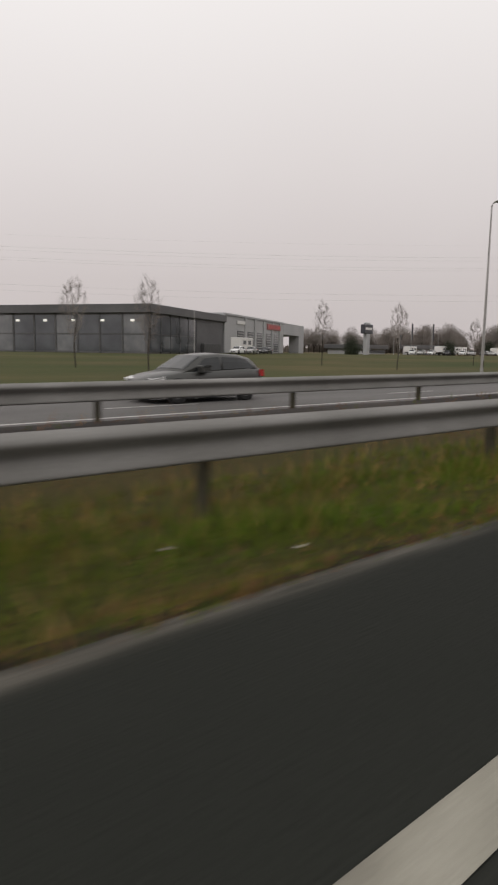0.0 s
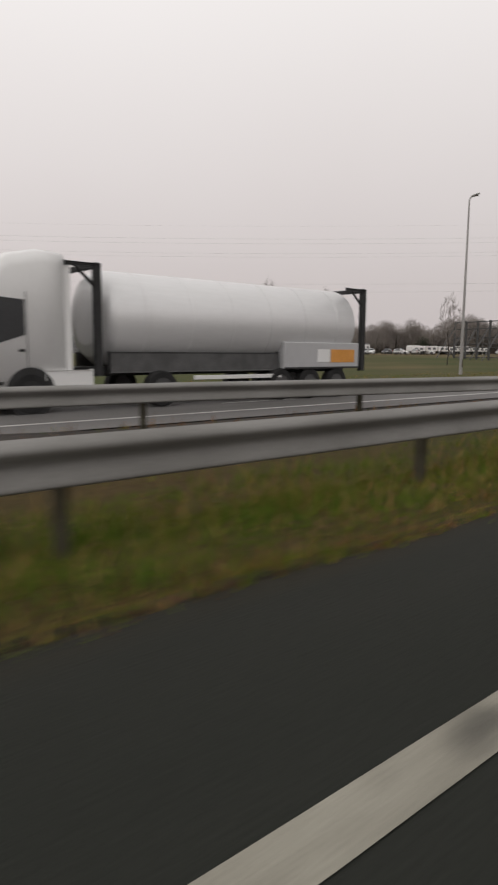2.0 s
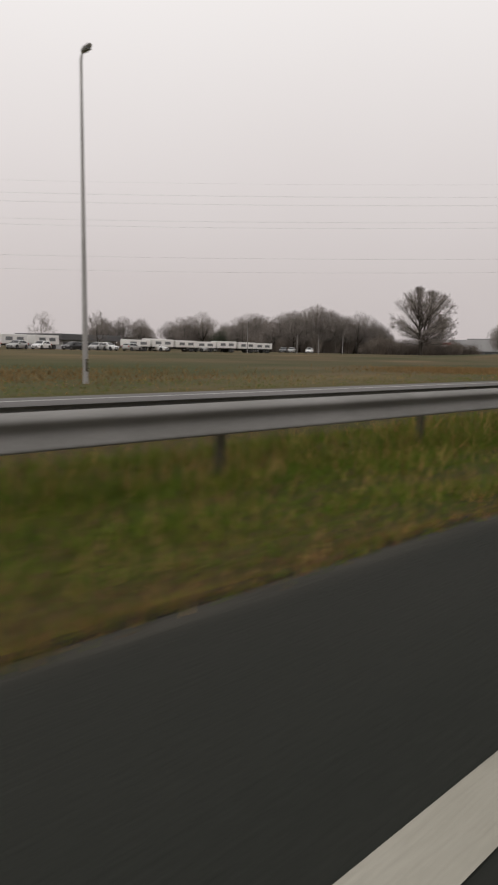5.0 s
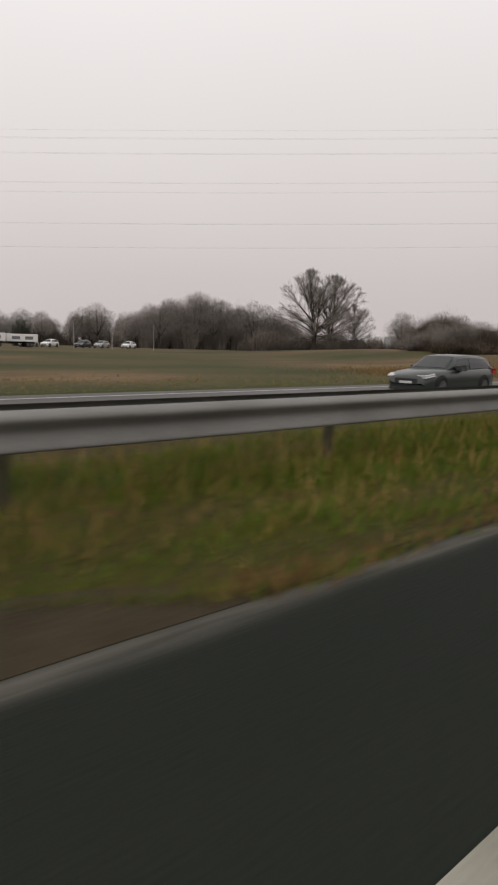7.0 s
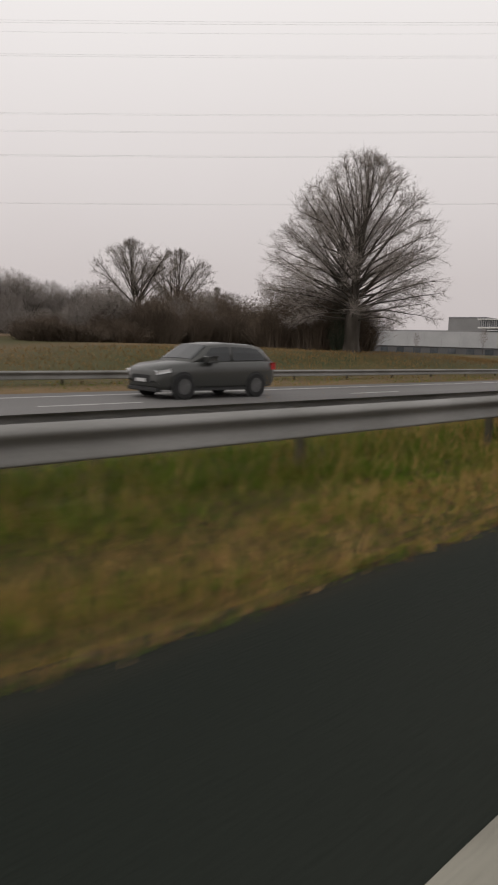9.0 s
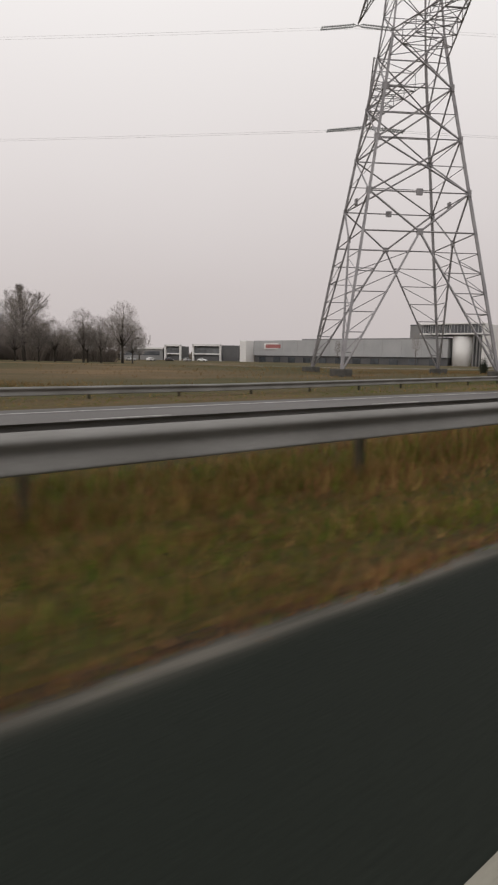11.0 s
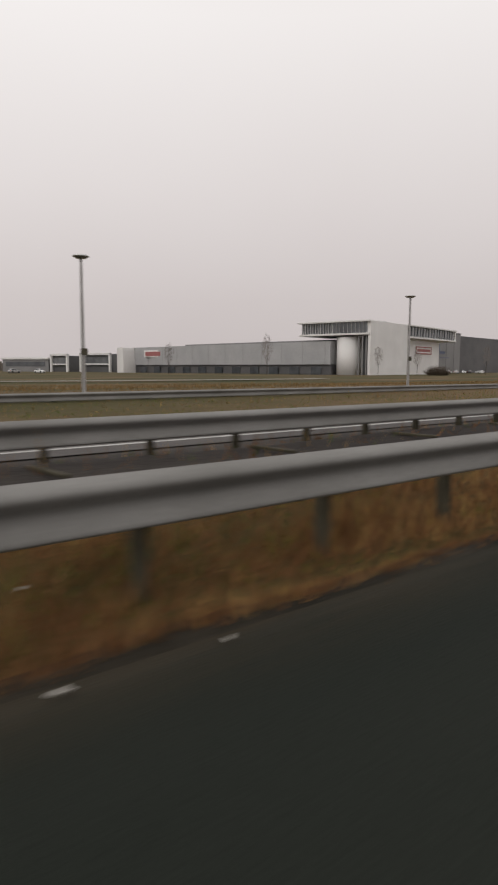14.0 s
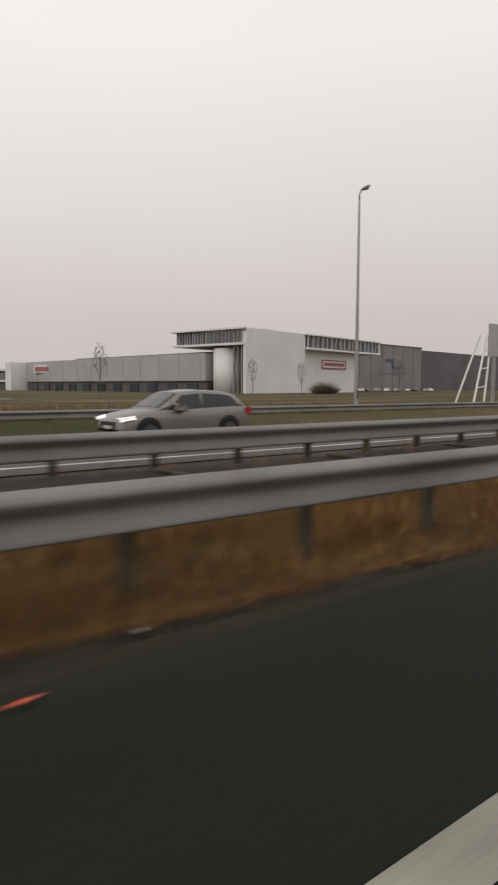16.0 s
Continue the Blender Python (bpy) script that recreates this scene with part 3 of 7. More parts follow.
for x, y, lean in ((391.9, 4.7, 1), (411.95, 4.77, 2), (432.35, 4.6, 3), (452.42, 4.42, 5)):
    median_lamp(x, y, 0.5, 5.1, lean)

# ---- A-shaped support in the median ----
af = thing("gantry_support", "pale painted steel A-shaped support between the guard rails", "gantry", m=pose(0, 0, 0))
for name, a, b in (("leg", (42.5, 5.2, -0.2), (44.05, 5.2, 7.3)), ("leg", (45.55, 5.2, -0.2), (44.35, 5.2, 7.3))):
    part(name, tube([a, b], [0.21, 0.15], 4), M_WHITE, af)
part("knuckle", box(43.85, 44.55, 4.95, 5.45, 7.2, 7.9, 0.06), M_WHITE, af)
bm = bmesh.new()
for (x0, x1, z) in ((43.9, 44.5, 7.9), (43.5, 44.9, 9.6)):
    for yy in (5.0, 5.4):
        bm.verts.new((x0, yy, z)), bm.verts.new((x1, yy, z))
bmesh.ops.convex_hull(bm, input=bm.verts)
part("head", bm, M_MAST, af)
for x in (42.5, 45.55):
    part("footing", box(x - 0.4, x + 0.4, 4.8, 5.6, -0.5, 0.25, 0.03), M_SHOULDER, af, "concrete footing")

# ---- lattice pylon and its overhead lines ----
PYLON = Vector((365.6, 37.75, 0.2))
PA, PB = Vector((0.806, -0.592, 0)), Vector((0.592, 0.806, 0))
LEVELS = [(0, 7.03), (4, 6.39), (8.2, 5.72), (12.33, 5.06), (15.8, 4.5), (20.5, 3.75), (25, 3.03), (29.5, 2.35), (33, 2.0), (36.5, 1.75), (40, 1.5), (43, 1.25), (46, 0.95), (50, 0.25)]


def corner(k, sx, sy):
    z, w = LEVELS[k]
    return PYLON + PA * w * sx + PB * w * sy + Vector((0, 0, z))


def half_width(z):
    return at(LEVELS, z)


pylon = thing("power_pylon", "tall grey lattice steel power pylon with crossarms standing in the field", "pylon")
SIDES = [(1, -1), (1, 1), (-1, 1), (-1, -1)]


def bar(bm, a, b, r):
    tube([a, b], r, 4, bm, False)


for sx, sy in SIDES:
    bm = bmesh.new()
    for k in range(len(LEVELS) - 1):
        bar(bm, corner(k, sx, sy), corner(k + 1, sx, sy), 0.17 if k < 7 else 0.11)
    part("leg", bm, M_LATTICE, pylon)
    part("foundation", box(-0.7, 0.7, -0.7, 0.7, -0.6, 0.35, 0.05), M_SHOULDER, pylon, "concrete footing", m=Matrix.Translation(corner(0, sx, sy)))
for f in range(4):
    a, b = SIDES[f], SIDES[(f + 1) % 4]
    bm = bmesh.new()
    mid = lambda k: (corner(k, *a) + corner(k, *b)) / 2
    apex = mid(3)
    # splayed lower bay: two long diagonals from the feet to the middle, with secondary bracing
    for s in (a, b):
        bar(bm, corner(0, *s), apex, 0.10)
        for j in range(1, 7):
            u = j / 7
            low = corner(0, *s).lerp(apex, u)
            zz = low.z - PYLON.z
            w = half_width(zz)
            leg = PYLON + PA * w * s[0] + PB * w * s[1] + Vector((0, 0, zz))
            bar(bm, low, leg, 0.045)
            zz2 = corner(0, *s).lerp(apex, u - 1 / 7).z - PYLON.z
            w2 = half_width(zz2)
            bar(bm, low, PYLON + PA * w2 * s[0] + PB * w2 * s[1] + Vector((0, 0, zz2)), 0.04)
    bar(bm, corner(3, *a), corner(3, *b), 0.07)
    bar(bm, corner(4, *a), apex, 0.09), bar(bm, corner(4, *b), apex, 0.09)
    bar(bm, corner(4, *a), corner(4, *b), 0.06)
    for k in range(4, len(LEVELS) - 2):
        r = 0.08 if k < 7 else 0.05
        bar(bm, corner(k, *a), corner(k + 1, *b), r), bar(bm, corner(k, *b), corner(k + 1, *a), r)
        bar(bm, corner(k + 1, *a), corner(k + 1, *b), r * 0.7)
        if k < 7:
            c = (corner(k, *a) + corner(k, *b) + corner(k + 1, *a) + corner(k + 1, *b)) / 4
            h = c.z - PYLON.z
            w = half_width(h)
            for s in (a, b):
                bar(bm, c, PYLON + PA * w * s[0] + PB * w * s[1] + Vector((0, 0, h)), 0.04)
    part("bracing", bm, M_LATTICE, pylon)
    nrm = (mid(0) - PYLON).normalized()
    for p in (apex, mid(4), *(corner(k, *a) for k in (4, 5, 6))):
        bm = bmesh.new()
        bmesh.ops.create_cube(bm, size=0.55)
        part("gusset_plate", bm, M_LATTICE, pylon, m=Matrix.Translation(p) @ Euler((0, 0, math.atan2(nrm.y, nrm.x))).to_matrix().to_4x4() @ Matrix.Diagonal((0.35, 1, 1, 1)))
ARM = PB
WIRE_DIR = Vector((-0.743, 0.669, 0)).normalized()
tips = []
for z, reach in ((27.7, 15.0), (41.2, 20.5)):
    for s in (-1, 1):
        bm = bmesh.new()
        tip = PYLON + ARM * reach * s + Vector((0, 0, z))
        w = half_width(z)
        roots = [PYLON + PA * w * q + PB * w * s + Vector((0, 0, z + dz)) for q in (-1, 1) for dz in (0, 2.0)]
        for r0 in roots:
            bar(bm, r0, tip, 0.07)
        for j in range(1, 6):
            u = j / 6
            p = [r0.lerp(tip, u) for r0 in roots]
            for i, k in ((0, 1), (2, 3), (0, 2), (1, 3)):
                bar(bm, p[i], p[k], 0.04)
            q = [r0.lerp(tip, u - 1 / 6) for r0 in roots]
            bar(bm, q[0], p[2], 0.04), bar(bm, q[1], p[3], 0.04), bar(bm, q[2], p[0], 0.035)
        part("crossarm", bm, M_LATTICE, pylon)
        # tension strings lie along the wires on both sides of the arm
        for u in ((1.0, 0.55) if z > 30 else (1.0,)):
            hang = PYLON + ARM * reach * s * u + Vector((0, 0, z - 0.15))
            for way in (-1, 1):
                for off in (-0.3, 0.3):
                    bm = bmesh.new()
                    a = hang + WIRE_DIR * way * 0.5 + ARM * off
                    pts, radii = [hang], [0.03]
                    for i in range(13):
                        p0 = a + WIRE_DIR * way * 0.31 * i - Vector((0, 0, 0.03 * i))
                        pts += [p0, p0 + WIRE_DIR * way * 0.10, p0 + WIRE_DIR * way * 0.22]
                        radii += [0.05, 0.15, 0.05]
                    tube(pts, radii, 6, bm)
                    part("insulator", bm, M_INSUL, pylon)
            tips.append(hang - Vector((0, 0, 0.2)))
tips.append(PYLON + Vector((0, 0, 48.5)))
for i, p in enumerate(tips):
    line = thing("overhead_line", "thin grey overhead power line hanging from the pylon", "power line", group="overhead lines")
    bm = bmesh.new()
    for off in ((-0.3, 0.3) if i < len(tips) - 1 else (0.0,)):
        pts = []
        for k in range(-8, 61):
            s = k * 10.0
            u = (s % 400.0) / 400.0
            pts.append(p + WIRE_DIR * s + ARM * off - Vector((0, 0, 4 * 4.5 * u * (1 - u))))
        tube(pts, 0.013, 3, bm)
    part("wire", bm, M_WIRE, line)

# ---- dark showroom and grey workshop hall ----
HX, HY = 96.0, 117.6
HANG = math.atan2(41.1, 68.5)


def framed(name, label, category, x, y, z, ang, **k):
    return thing(name, label, category, m=pose(x, y, z, 0, 0, math.degrees(ang)), **k)


hall = framed("workshop_hall", "light grey flat-roofed workshop hall with tall louvred windows", "building", HX, HY, 0.35, HANG)
part("wall", box(0, 53, 0, 34, -1.0, 9.0, 0.05), M_HALLGREY, hall)
part("roof", box(-0.05, 53.1, -0.15, 34.1, 9.0, 9.45, 0.05), M_HALLGREY, hall, "grey roof edge")
for k, u in enumerate((9.0, 17.2, 25.2, 34.0, 42.0)):
    w = part("window", box(u, u + 5.0, -0.06, 0.1, 0.5, 5.6), M_GLASSMID, hall)
    for j in range(7):
        part("louvre", box(u + 0.1, u + 4.9, -0.2, -0.07, 0.9 + 0.68 * j, 1.12 + 0.68 * j), M_LOUVRE, w)
    part("pilaster", box(u + 5.6, u + 7.2, -0.25, 0.0, -0.9, 8.9, 0.04), M_HALLGREY, hall)
part("sign_board", box(34.5, 48.5, -0.3, -0.02, 6.7, 8.3, 0.04), M_SIGNRED, hall, "red lettered fascia sign")
for k in range(8):
    part("text_bar", box(36 + k * 1.5, 37 + k * 1.5, -0.33, -0.305, 7.1, 7.9), M_RED, hall)
part("sign_board", box(8.5, 15.0, -0.2, -0.02, 7.2, 8.0, 0.03), M_WHITE, hall, "small white sign board")
part("porch_roof", box(53.0, 80.5, 0.0, 9, 5.75, 9.35, 0.06), M_HALLGREY, hall, "grey cantilevered porch end")
part("porch_pier", box(73.5, 80.5, 0.0, 3.5, -1.0, 5.75, 0.06), M_HALLGREY, hall)
part("porch_screen", box(53.0, 73.5, 8.0, 8.6, -1.0, 3.5, 0.04), M_DARKCLAD, hall, "dark low screen wall under the porch")
part("gutter", box(0, 53, -0.25, -0.1, 8.85, 9.0, 0.02), M_MIDCLAD, hall)
part("plinth", box(-0.02, 53, -0.1, 0.0, -0.9, 0.35), M_MIDCLAD, hall)

show = framed("showroom", "dark anthracite glass-fronted showroom with a deep roof edge", "building", HX, HY, 0.35, HANG)
L1 = 38.3
part("wall", box(-L1, -0.05, 0.3, 40, -1.0, 8.6, 0.05), M_DARKCLAD, show)
part("roof", box(-L1 - 0.6, 0.0, -0.5, 40.5, 7.2, 8.75, 0.06), M_DARKCLAD, show, "dark deep fascia")
for k in range(5):
    g = part("window", box(-L1 + 0.6 + k * 4.2, -L1 + 4.5 + k * 4.2, 0.1, 0.32, 0.4, 6.8), M_GLASSDARK, show)
    part("mullion", box(-L1 + 4.5 + k * 4.2, -L1 + 4.75 + k * 4.2, 0.02, 0.32, 0.0, 7.2), M_DARKSTEEL, g)
    part("transom", box(-L1 + 0.6 + k * 4.2, -L1 + 4.5 + k * 4.2, 0.04, 0.3, 3.4, 3.55), M_DARKSTEEL, g)
for k in range(8):
    g = part("window", box(-L1 - 0.04, -L1 + 0.2, 1.0 + k * 4.6, 5.2 + k * 4.6, 0.4, 6.9), M_GLASSDARK if k % 3 else M_GLASSMID, show)
    part("mullion", box(-L1 - 0.12, -L1 + 0.2, 5.2 + k * 4.6, 5.6 + k * 4.6, 0.0, 7.2), M_DARKSTEEL, g)
    part("transom", box(-L1 - 0.1, -L1 + 0.1, 1.0 + k * 4.6, 5.2 + k * 4.6, 3.4, 3.6), M_DARKSTEEL, g)
for k in range(5):
    part("ceiling_lamp", box(-L1 - 0.1, -L1 - 0.05, 3 + 6 * k, 3.8 + 6 * k, 5.7, 6.1), glow("shop_light", (1, 0.97, 0.9), 0.35) if k == 0 else bpy.data.materials["shop_light"], show)
part("cabinet", box(-14, -4, -0.6, 0.25, -0.8, 2.2, 0.05), M_DARKSTEEL, show)

totem = thing("totem_sign", "square dark brand totem on a pale concrete column", "sign", m=pose(139.2, 110.8, 0.4, 0, 0, 10))
part("column", box(-1.0, 1.0, -0.5, 0.5, -0.6, 5.6, 0.08), M_HALLGREY, totem)
board = part("board", box(-2.3, 2.3, -0.6, 0.6, 5.6, 8.0, 0.08), M_SIGNDARK, totem)
part("logo_bar", box(-1.7, 1.7, -0.66, -0.61, 6.6, 7.2), M_WHITE, board)
part("cap", box(-1.2, 1.2, -0.4, 0.4, 8.0, 8.5, 0.06), M_HALLGREY, totem)

# ---- back of a billboard on raking struts ----
bb = thing("billboard_frame", "rusty dark steel back frame of a large billboard with raking struts", "billboard", m=pose(141.6, 46.3, 0.0, 0, 0, math.degrees(math.atan2(9.2, 2.6))))
for k in range(5):
    u = 9.5 * k / 4
    part("upright", box(u - 0.12, u + 0.12, -0.12, 0.12, -0.3, 5.75, 0.01), M_DARKSTEEL, bb)
    s = bmesh.new()
    tube([(u, 0.1, 4.9), (u, 3.6, -0.1)], 0.09, 4, s)
    part("strut", s, M_DARKSTEEL, bb)
    s = bmesh.new()
    tube([(u, 0.1, 2.4), (u, 1.8, 2.4), ], 0.06, 4, s)
    tube([(u, 0.1, 0.6), (u, 1.8, 2.4)], 0.05, 4, s)
    part("brace", s, M_DARKSTEEL, bb)
for z in (0.5, 1.9, 3.3, 4.6, 5.6):
    part("rail", box(-0.1, 9.6, -0.18, -0.05, z - 0.07, z + 0.07, 0.01), M_DARKSTEEL, bb)

# ---- white tower building with long grey hall ----
RANG = radians(12.5)
tower = framed("office_building", "white and grey distribution office with a raised glazed top storey", "building", 557.0, 134.6, -0.4, RANG)
bm = box(0, 27.6, 0, 1.0, -1, 17.3, 0.08)
box(5.6, 27.55, 1.002, 14, -1, 17.25, 0.05, bm)
box(0.02, 5.6, 1.002, 14, 12.8, 17.25, 0.0, bm)
part("tower_wall", bm, M_WHITE, tower, "plain white cladded tower")
part("roof_vent", box(11, 17, 3, 6, 17.3, 17.9, 0.1), M_HALLGREY, tower)


def gallery(x0, x1, y0, y1, along, count):
    """A glazed storey between two white slabs, with fins along one side."""
    core = part("gallery_wall", box(x0 + 0.3, x1 - 0.3, y0 + 0.3, y1 - 0.3, 13.4, 16.9), M_GLASSDARK, tower, "dark glazed top storey")
    part("roof_slab", box(x0 - 0.9, x1 + 0.5, y0 - 0.5, y1 + 0.9, 16.9, 17.35, 0.04), M_WHITE, tower)
    part("floor_slab", box(x0 - 0.5, x1 + 0.5, y0 - 0.4, y1 + 0.5, 12.8, 13.4, 0.04), M_WHITE, tower)
    for k in range(count):
        u = k / count
        if along == "x":
            px = x0 + 0.4 + (x1 - x0 - 0.4) * u
            part("fin", box(px, px + 0.35, y0 - 0.1, y0 + 0.35, 13.4, 16.9), M_HALLGREY, core)
            if k % 2:
                part("blind", box(px + 0.6, px + 1.9, y0 + 0.22, y0 + 0.28, 13.5, 16.6), M_GLASSMID, core)
        else:
            py = y0 + 0.4 + (y1 - y0 - 0.4) * u
            part("fin", box(x0 - 0.1, x0 + 0.35, py, py + 0.2, 13.4, 16.9), M_HALLGREY, core)
            if k % 3 == 1:
                part("blind", box(x0 + 0.22, x0 + 0.28, py + 0.4, py + 1.3, 13.5, 16.4), M_GLASSMID, core)


gallery(0.2, 20, 14.05, 26.5, "y", 12)
part("side_glazing", box(-0.05, 0.2, 1.2, 13.8, 13.4, 16.9), M_GLASSDARK, tower, "dark glazed strip")
for k in range(9):
    part("mullion", box(-0.2, -0.05, 1.2 + 1.4 * k, 1.35 + 1.4 * k, 13.4, 16.9), M_HALLGREY, tower)
part("side_slab", box(-0.9, 0, -0.1, 14, 16.9, 17.38, 0.03), M_WHITE, tower)
part("side_slab", box(-0.5, 0, 0.4, 14, 12.8, 13.4, 0.03), M_WHITE, tower)
gallery(27.7, 72, -0.4, 12, "x", 17)
part("end_wall", box(71.6, 72.4, -0.6, 12, 12.9, 17.3, 0.04), M_WHITE, tower)
part("wing_wall", box(27.6, 63, 2.5, 30, -1, 12.8, 0.06), M_WHITE, tower, "white ground-floor wing")
sg = part("sign_board", box(40, 54.5, 2.2, 2.46, 7.5, 10.3, 0.04), M_WHITE, tower, "white sign with a red border")
part("sign_border", box(40.0, 54.5, 2.1, 2.18, 9.9, 10.3), M_SIGNRED, sg)
part("sign_border", box(40.0, 54.5, 2.1, 2.18, 7.5, 7.9), M_SIGNRED, sg)
part("text_bar", box(41.2, 53.3, 2.1, 2.18, 8.4, 9.4), M_SIGNRED, sg)
for s in ((40.0, 40.5), (54.0, 54.5)):
    part("sign_border", box(s[0], s[1], 2.1, 2.18, 7.9, 9.9), M_SIGNRED, sg)
part("entrance_recess", box(5.3, 5.59, 1.05, 5.6, -0.5, 12.75), M_DARKCLAD, tower, "dark recess behind columns")
for k in range(3):
    part("column", box(0.35, 0.85, 1.5 + 1.35 * k, 2.0 + 1.35 * k, -0.5, 12.8, 0.05), M_MIDCLAD, tower)
drum = part("rotunda", tube([(4.6, 9.9, -1), (4.6, 9.9, 12.2)], 4.3, 36), M_WHITE, tower, "rounded white stair drum")
drum.data.polygons.foreach_set("use_smooth", [p.normal.z ** 2 < 0.5 for p in drum.data.polygons])
# long hall behind
bm = bmesh.new()
for u, v in ((0.5, 15.0), (12.0, 122), (60, 122), (48.5, 15.0)):
    for z in (3.4, 11.0):
        bm.verts.new((u, v, z))
bmesh.ops.convex_hull(bm, input=bm.verts)
part("hall_wall", bm, M_HALLGREY, tower, "long light grey panel wall")
bm = bmesh.new()
for u, v in ((1.3, 15.0), (12.8, 121.8), (59, 121.8), (48, 15.0)):
    for z in (-1.0, 3.4):
        bm.verts.new((u, v, z))
bmesh.ops.convex_hull(bm, input=bm.verts)
part("dock_level", bm, M_DARKCLAD, tower, "dark recessed loading bays")
bm = bmesh.new()
for u, v in ((8, 18.0), (16, 95), (58, 95), (48, 18.0)):
    for z in (11.0, 11.9):
        bm.verts.new((u, v, z))
bmesh.ops.convex_hull(bm, input=bm.verts)
part("roof_plant", bm, M_MIDCLAD, tower, "darker raised roof section")
for k in range(11):
    v = 17 + 9.5 * k
    u = 0.5 + 11.5 * (v - 15) / 107
    part("panel_joint", box(u - 0.06, u - 0.005, v, v + 0.12, 3.4, 11.0), M_LOUVRE, tower)
    part("dock_door", box(u + 0.68, u + 0.86, v + 2, v + 6, -0.6, 2.6), M_GLASSDARK, tower)
part("hall_end", box(5.3, 12.6, 122.0, 126, -1, 10.9, 0.06), M_WHITE, tower, "white end pier")
part("hall_sign", box(10.2, 10.9, 102, 114, 6.6, 9.6, 0.04), M_WHITE, tower, "white and red sign")
part("hall_sign_bar", box(10.05, 10.18, 103, 113, 7.2, 9.0), M_SIGNRED, tower, "red lettering")

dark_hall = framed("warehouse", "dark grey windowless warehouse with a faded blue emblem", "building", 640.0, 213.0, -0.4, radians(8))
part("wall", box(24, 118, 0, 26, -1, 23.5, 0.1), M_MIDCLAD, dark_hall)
part("parapet", box(23.8, 118.2, -0.2, 26, 23.5, 24.2, 0.05), M_DARKCLAD, dark_hall)
part("side_bay", box(118, 300, 3, 40, -1, 23.0, 0.1), M_DARKCLAD, dark_hall, "darker projecting bay")
emb = bmesh.new()
for k, (cx, cz, w, h) in enumerate(((84, 16, 6, 1.4), (88, 14.3, 2.2, 5.0), (92, 12, 7.5, 1.6))):
    box(cx - w / 2, cx + w / 2, -0.35, -0.22, cz - h / 2, cz + h / 2, 0.3, emb)
part("emblem", emb, M_FADEDBLUE, dark_hall, "faded blue emblem")
for k in range(6):
    part("text_bar", box(74 + 5 * k, 77.5 + 5 * k, -0.32, -0.22, 8.8, 9.2), M_FADEDBLUE, dark_hall)
for k in range(2, 11):
    part("panel_joint", box(10.5 * k + 4, 10.5 * k + 4.15, -0.12, -0.005, -1, 23.5), M_DARKCLAD, dark_hall)

# ---- low sheds with white portal frames ----
def portal_shed(x, y, w, h, label, annex=0.0):
    t = thing("portal_shed", label, "shed", group="white-framed sheds", m=pose(x, y, -0.3, 0, 0, -60))
    if annex:
        part("annex", box(w, w + annex, 2, 12, -0.5, h * 0.96), M_DARKCLAD, t, "dark windowless annex")
    part("back_wall", box(0, w, 1.5, 12, -0.5, h - 0.8), M_DARKCLAD, t)
    part("window_strip", box(1, w - 1, 1.2, 1.48, h * 0.45, h * 0.8), M_GLASSMID, t)
    for u in (0, w - 0.9):
        part("frame_post", box(u, u + 0.9, 0, 1.4, -0.5, h), M_WHITE, t)
    part("frame_beam", box(0, w, 0, 1.6, h - 0.9, h + 0.1), M_WHITE, t)
    part("frame_beam", box(0.9, w - 0.9, 0.2, 1.3, h * 0.38, h * 0.45), M_WHITE, t)
    return t


portal_shed(540.0, 307, 17.8, 9.2, "low dark shed behind a white portal frame", 9.5)
portal_shed(531.5, 323, 10.5, 8.9, "low dark shed behind a white portal frame")
low = thing("low_building", "long low grey building with a white roof edge", "building", m=pose(516.5, 349, -0.3, 0, 0, -60))
part("wall", box(0, 29, 0, 14, -0.5, 6.2), M_MIDCLAD, low)
part("roof_edge", box(-0.6, 29.4, -0.6, 14.6, 6.2, 7.2, 0.05), M_WHITE, low)
part("window_strip", box(2, 27, -0.06, 0, 2.6, 5.0), M_GLASSDARK, low)

# low dealership roofs seen past the trees
for x, y, w, h, lab, m in ((172, 139, 26, 3.2, "long low dark-roofed dealership building", M_DARKCLAD), (205, 132, 18, 3.4, "low dark flat-roofed pavilion", M_DARKCLAD)):
    b = thing("low_building", lab, "building", m=pose(x, y, 0.4, 0, 0, 20))
    part("wall", box(0, w, 0, 12, -0.5, h - 1.4), M_HALLGREY, b)
    part("roof", box(-1, w + 1, -1, 13, h - 1.4, h, 0.08), m, b)
    part("window_strip", box(0.5, w - 0.5, -0.06, 0, 0.4, h - 1.8), M_GLASSDARK, b)
# truss at the far verge
truss = thing("sign_truss", "white tubular steel truss carrying a tall blank panel", "sign", m=pose(496.5, 27, 0.1))
for a, b in (((-2.0, 0, -0.2), (-0.4, 0, 5.2)), ((-0.6, 0, -0.2), (0.2, 0, 5.2)), ((-2.0, 1.6, -0.2), (-0.4, 0.6, 5.2))):
    part("leg", tube([a, b], 0.09, 6), M_WHITE, truss)
for z in (1.2, 2.6, 4.0):
    x0 = -2.0 + 1.6 * z / 5.2
    part("brace", tube([(x0, 0, z), (-0.5 + 0.7 * z / 5.2, 0, z + 0.15)], 0.05, 6), M_WHITE, truss)
part("panel", box(-0.2, 1.6, -0.12, 0.05, 3.6, 6.1, 0.02), M_HALLGREY, truss, "blank pale panel")
part("panel_post", box(0.5, 0.75, -0.1, 0.1, -0.3, 3.6, 0.01), M_MAST, truss)

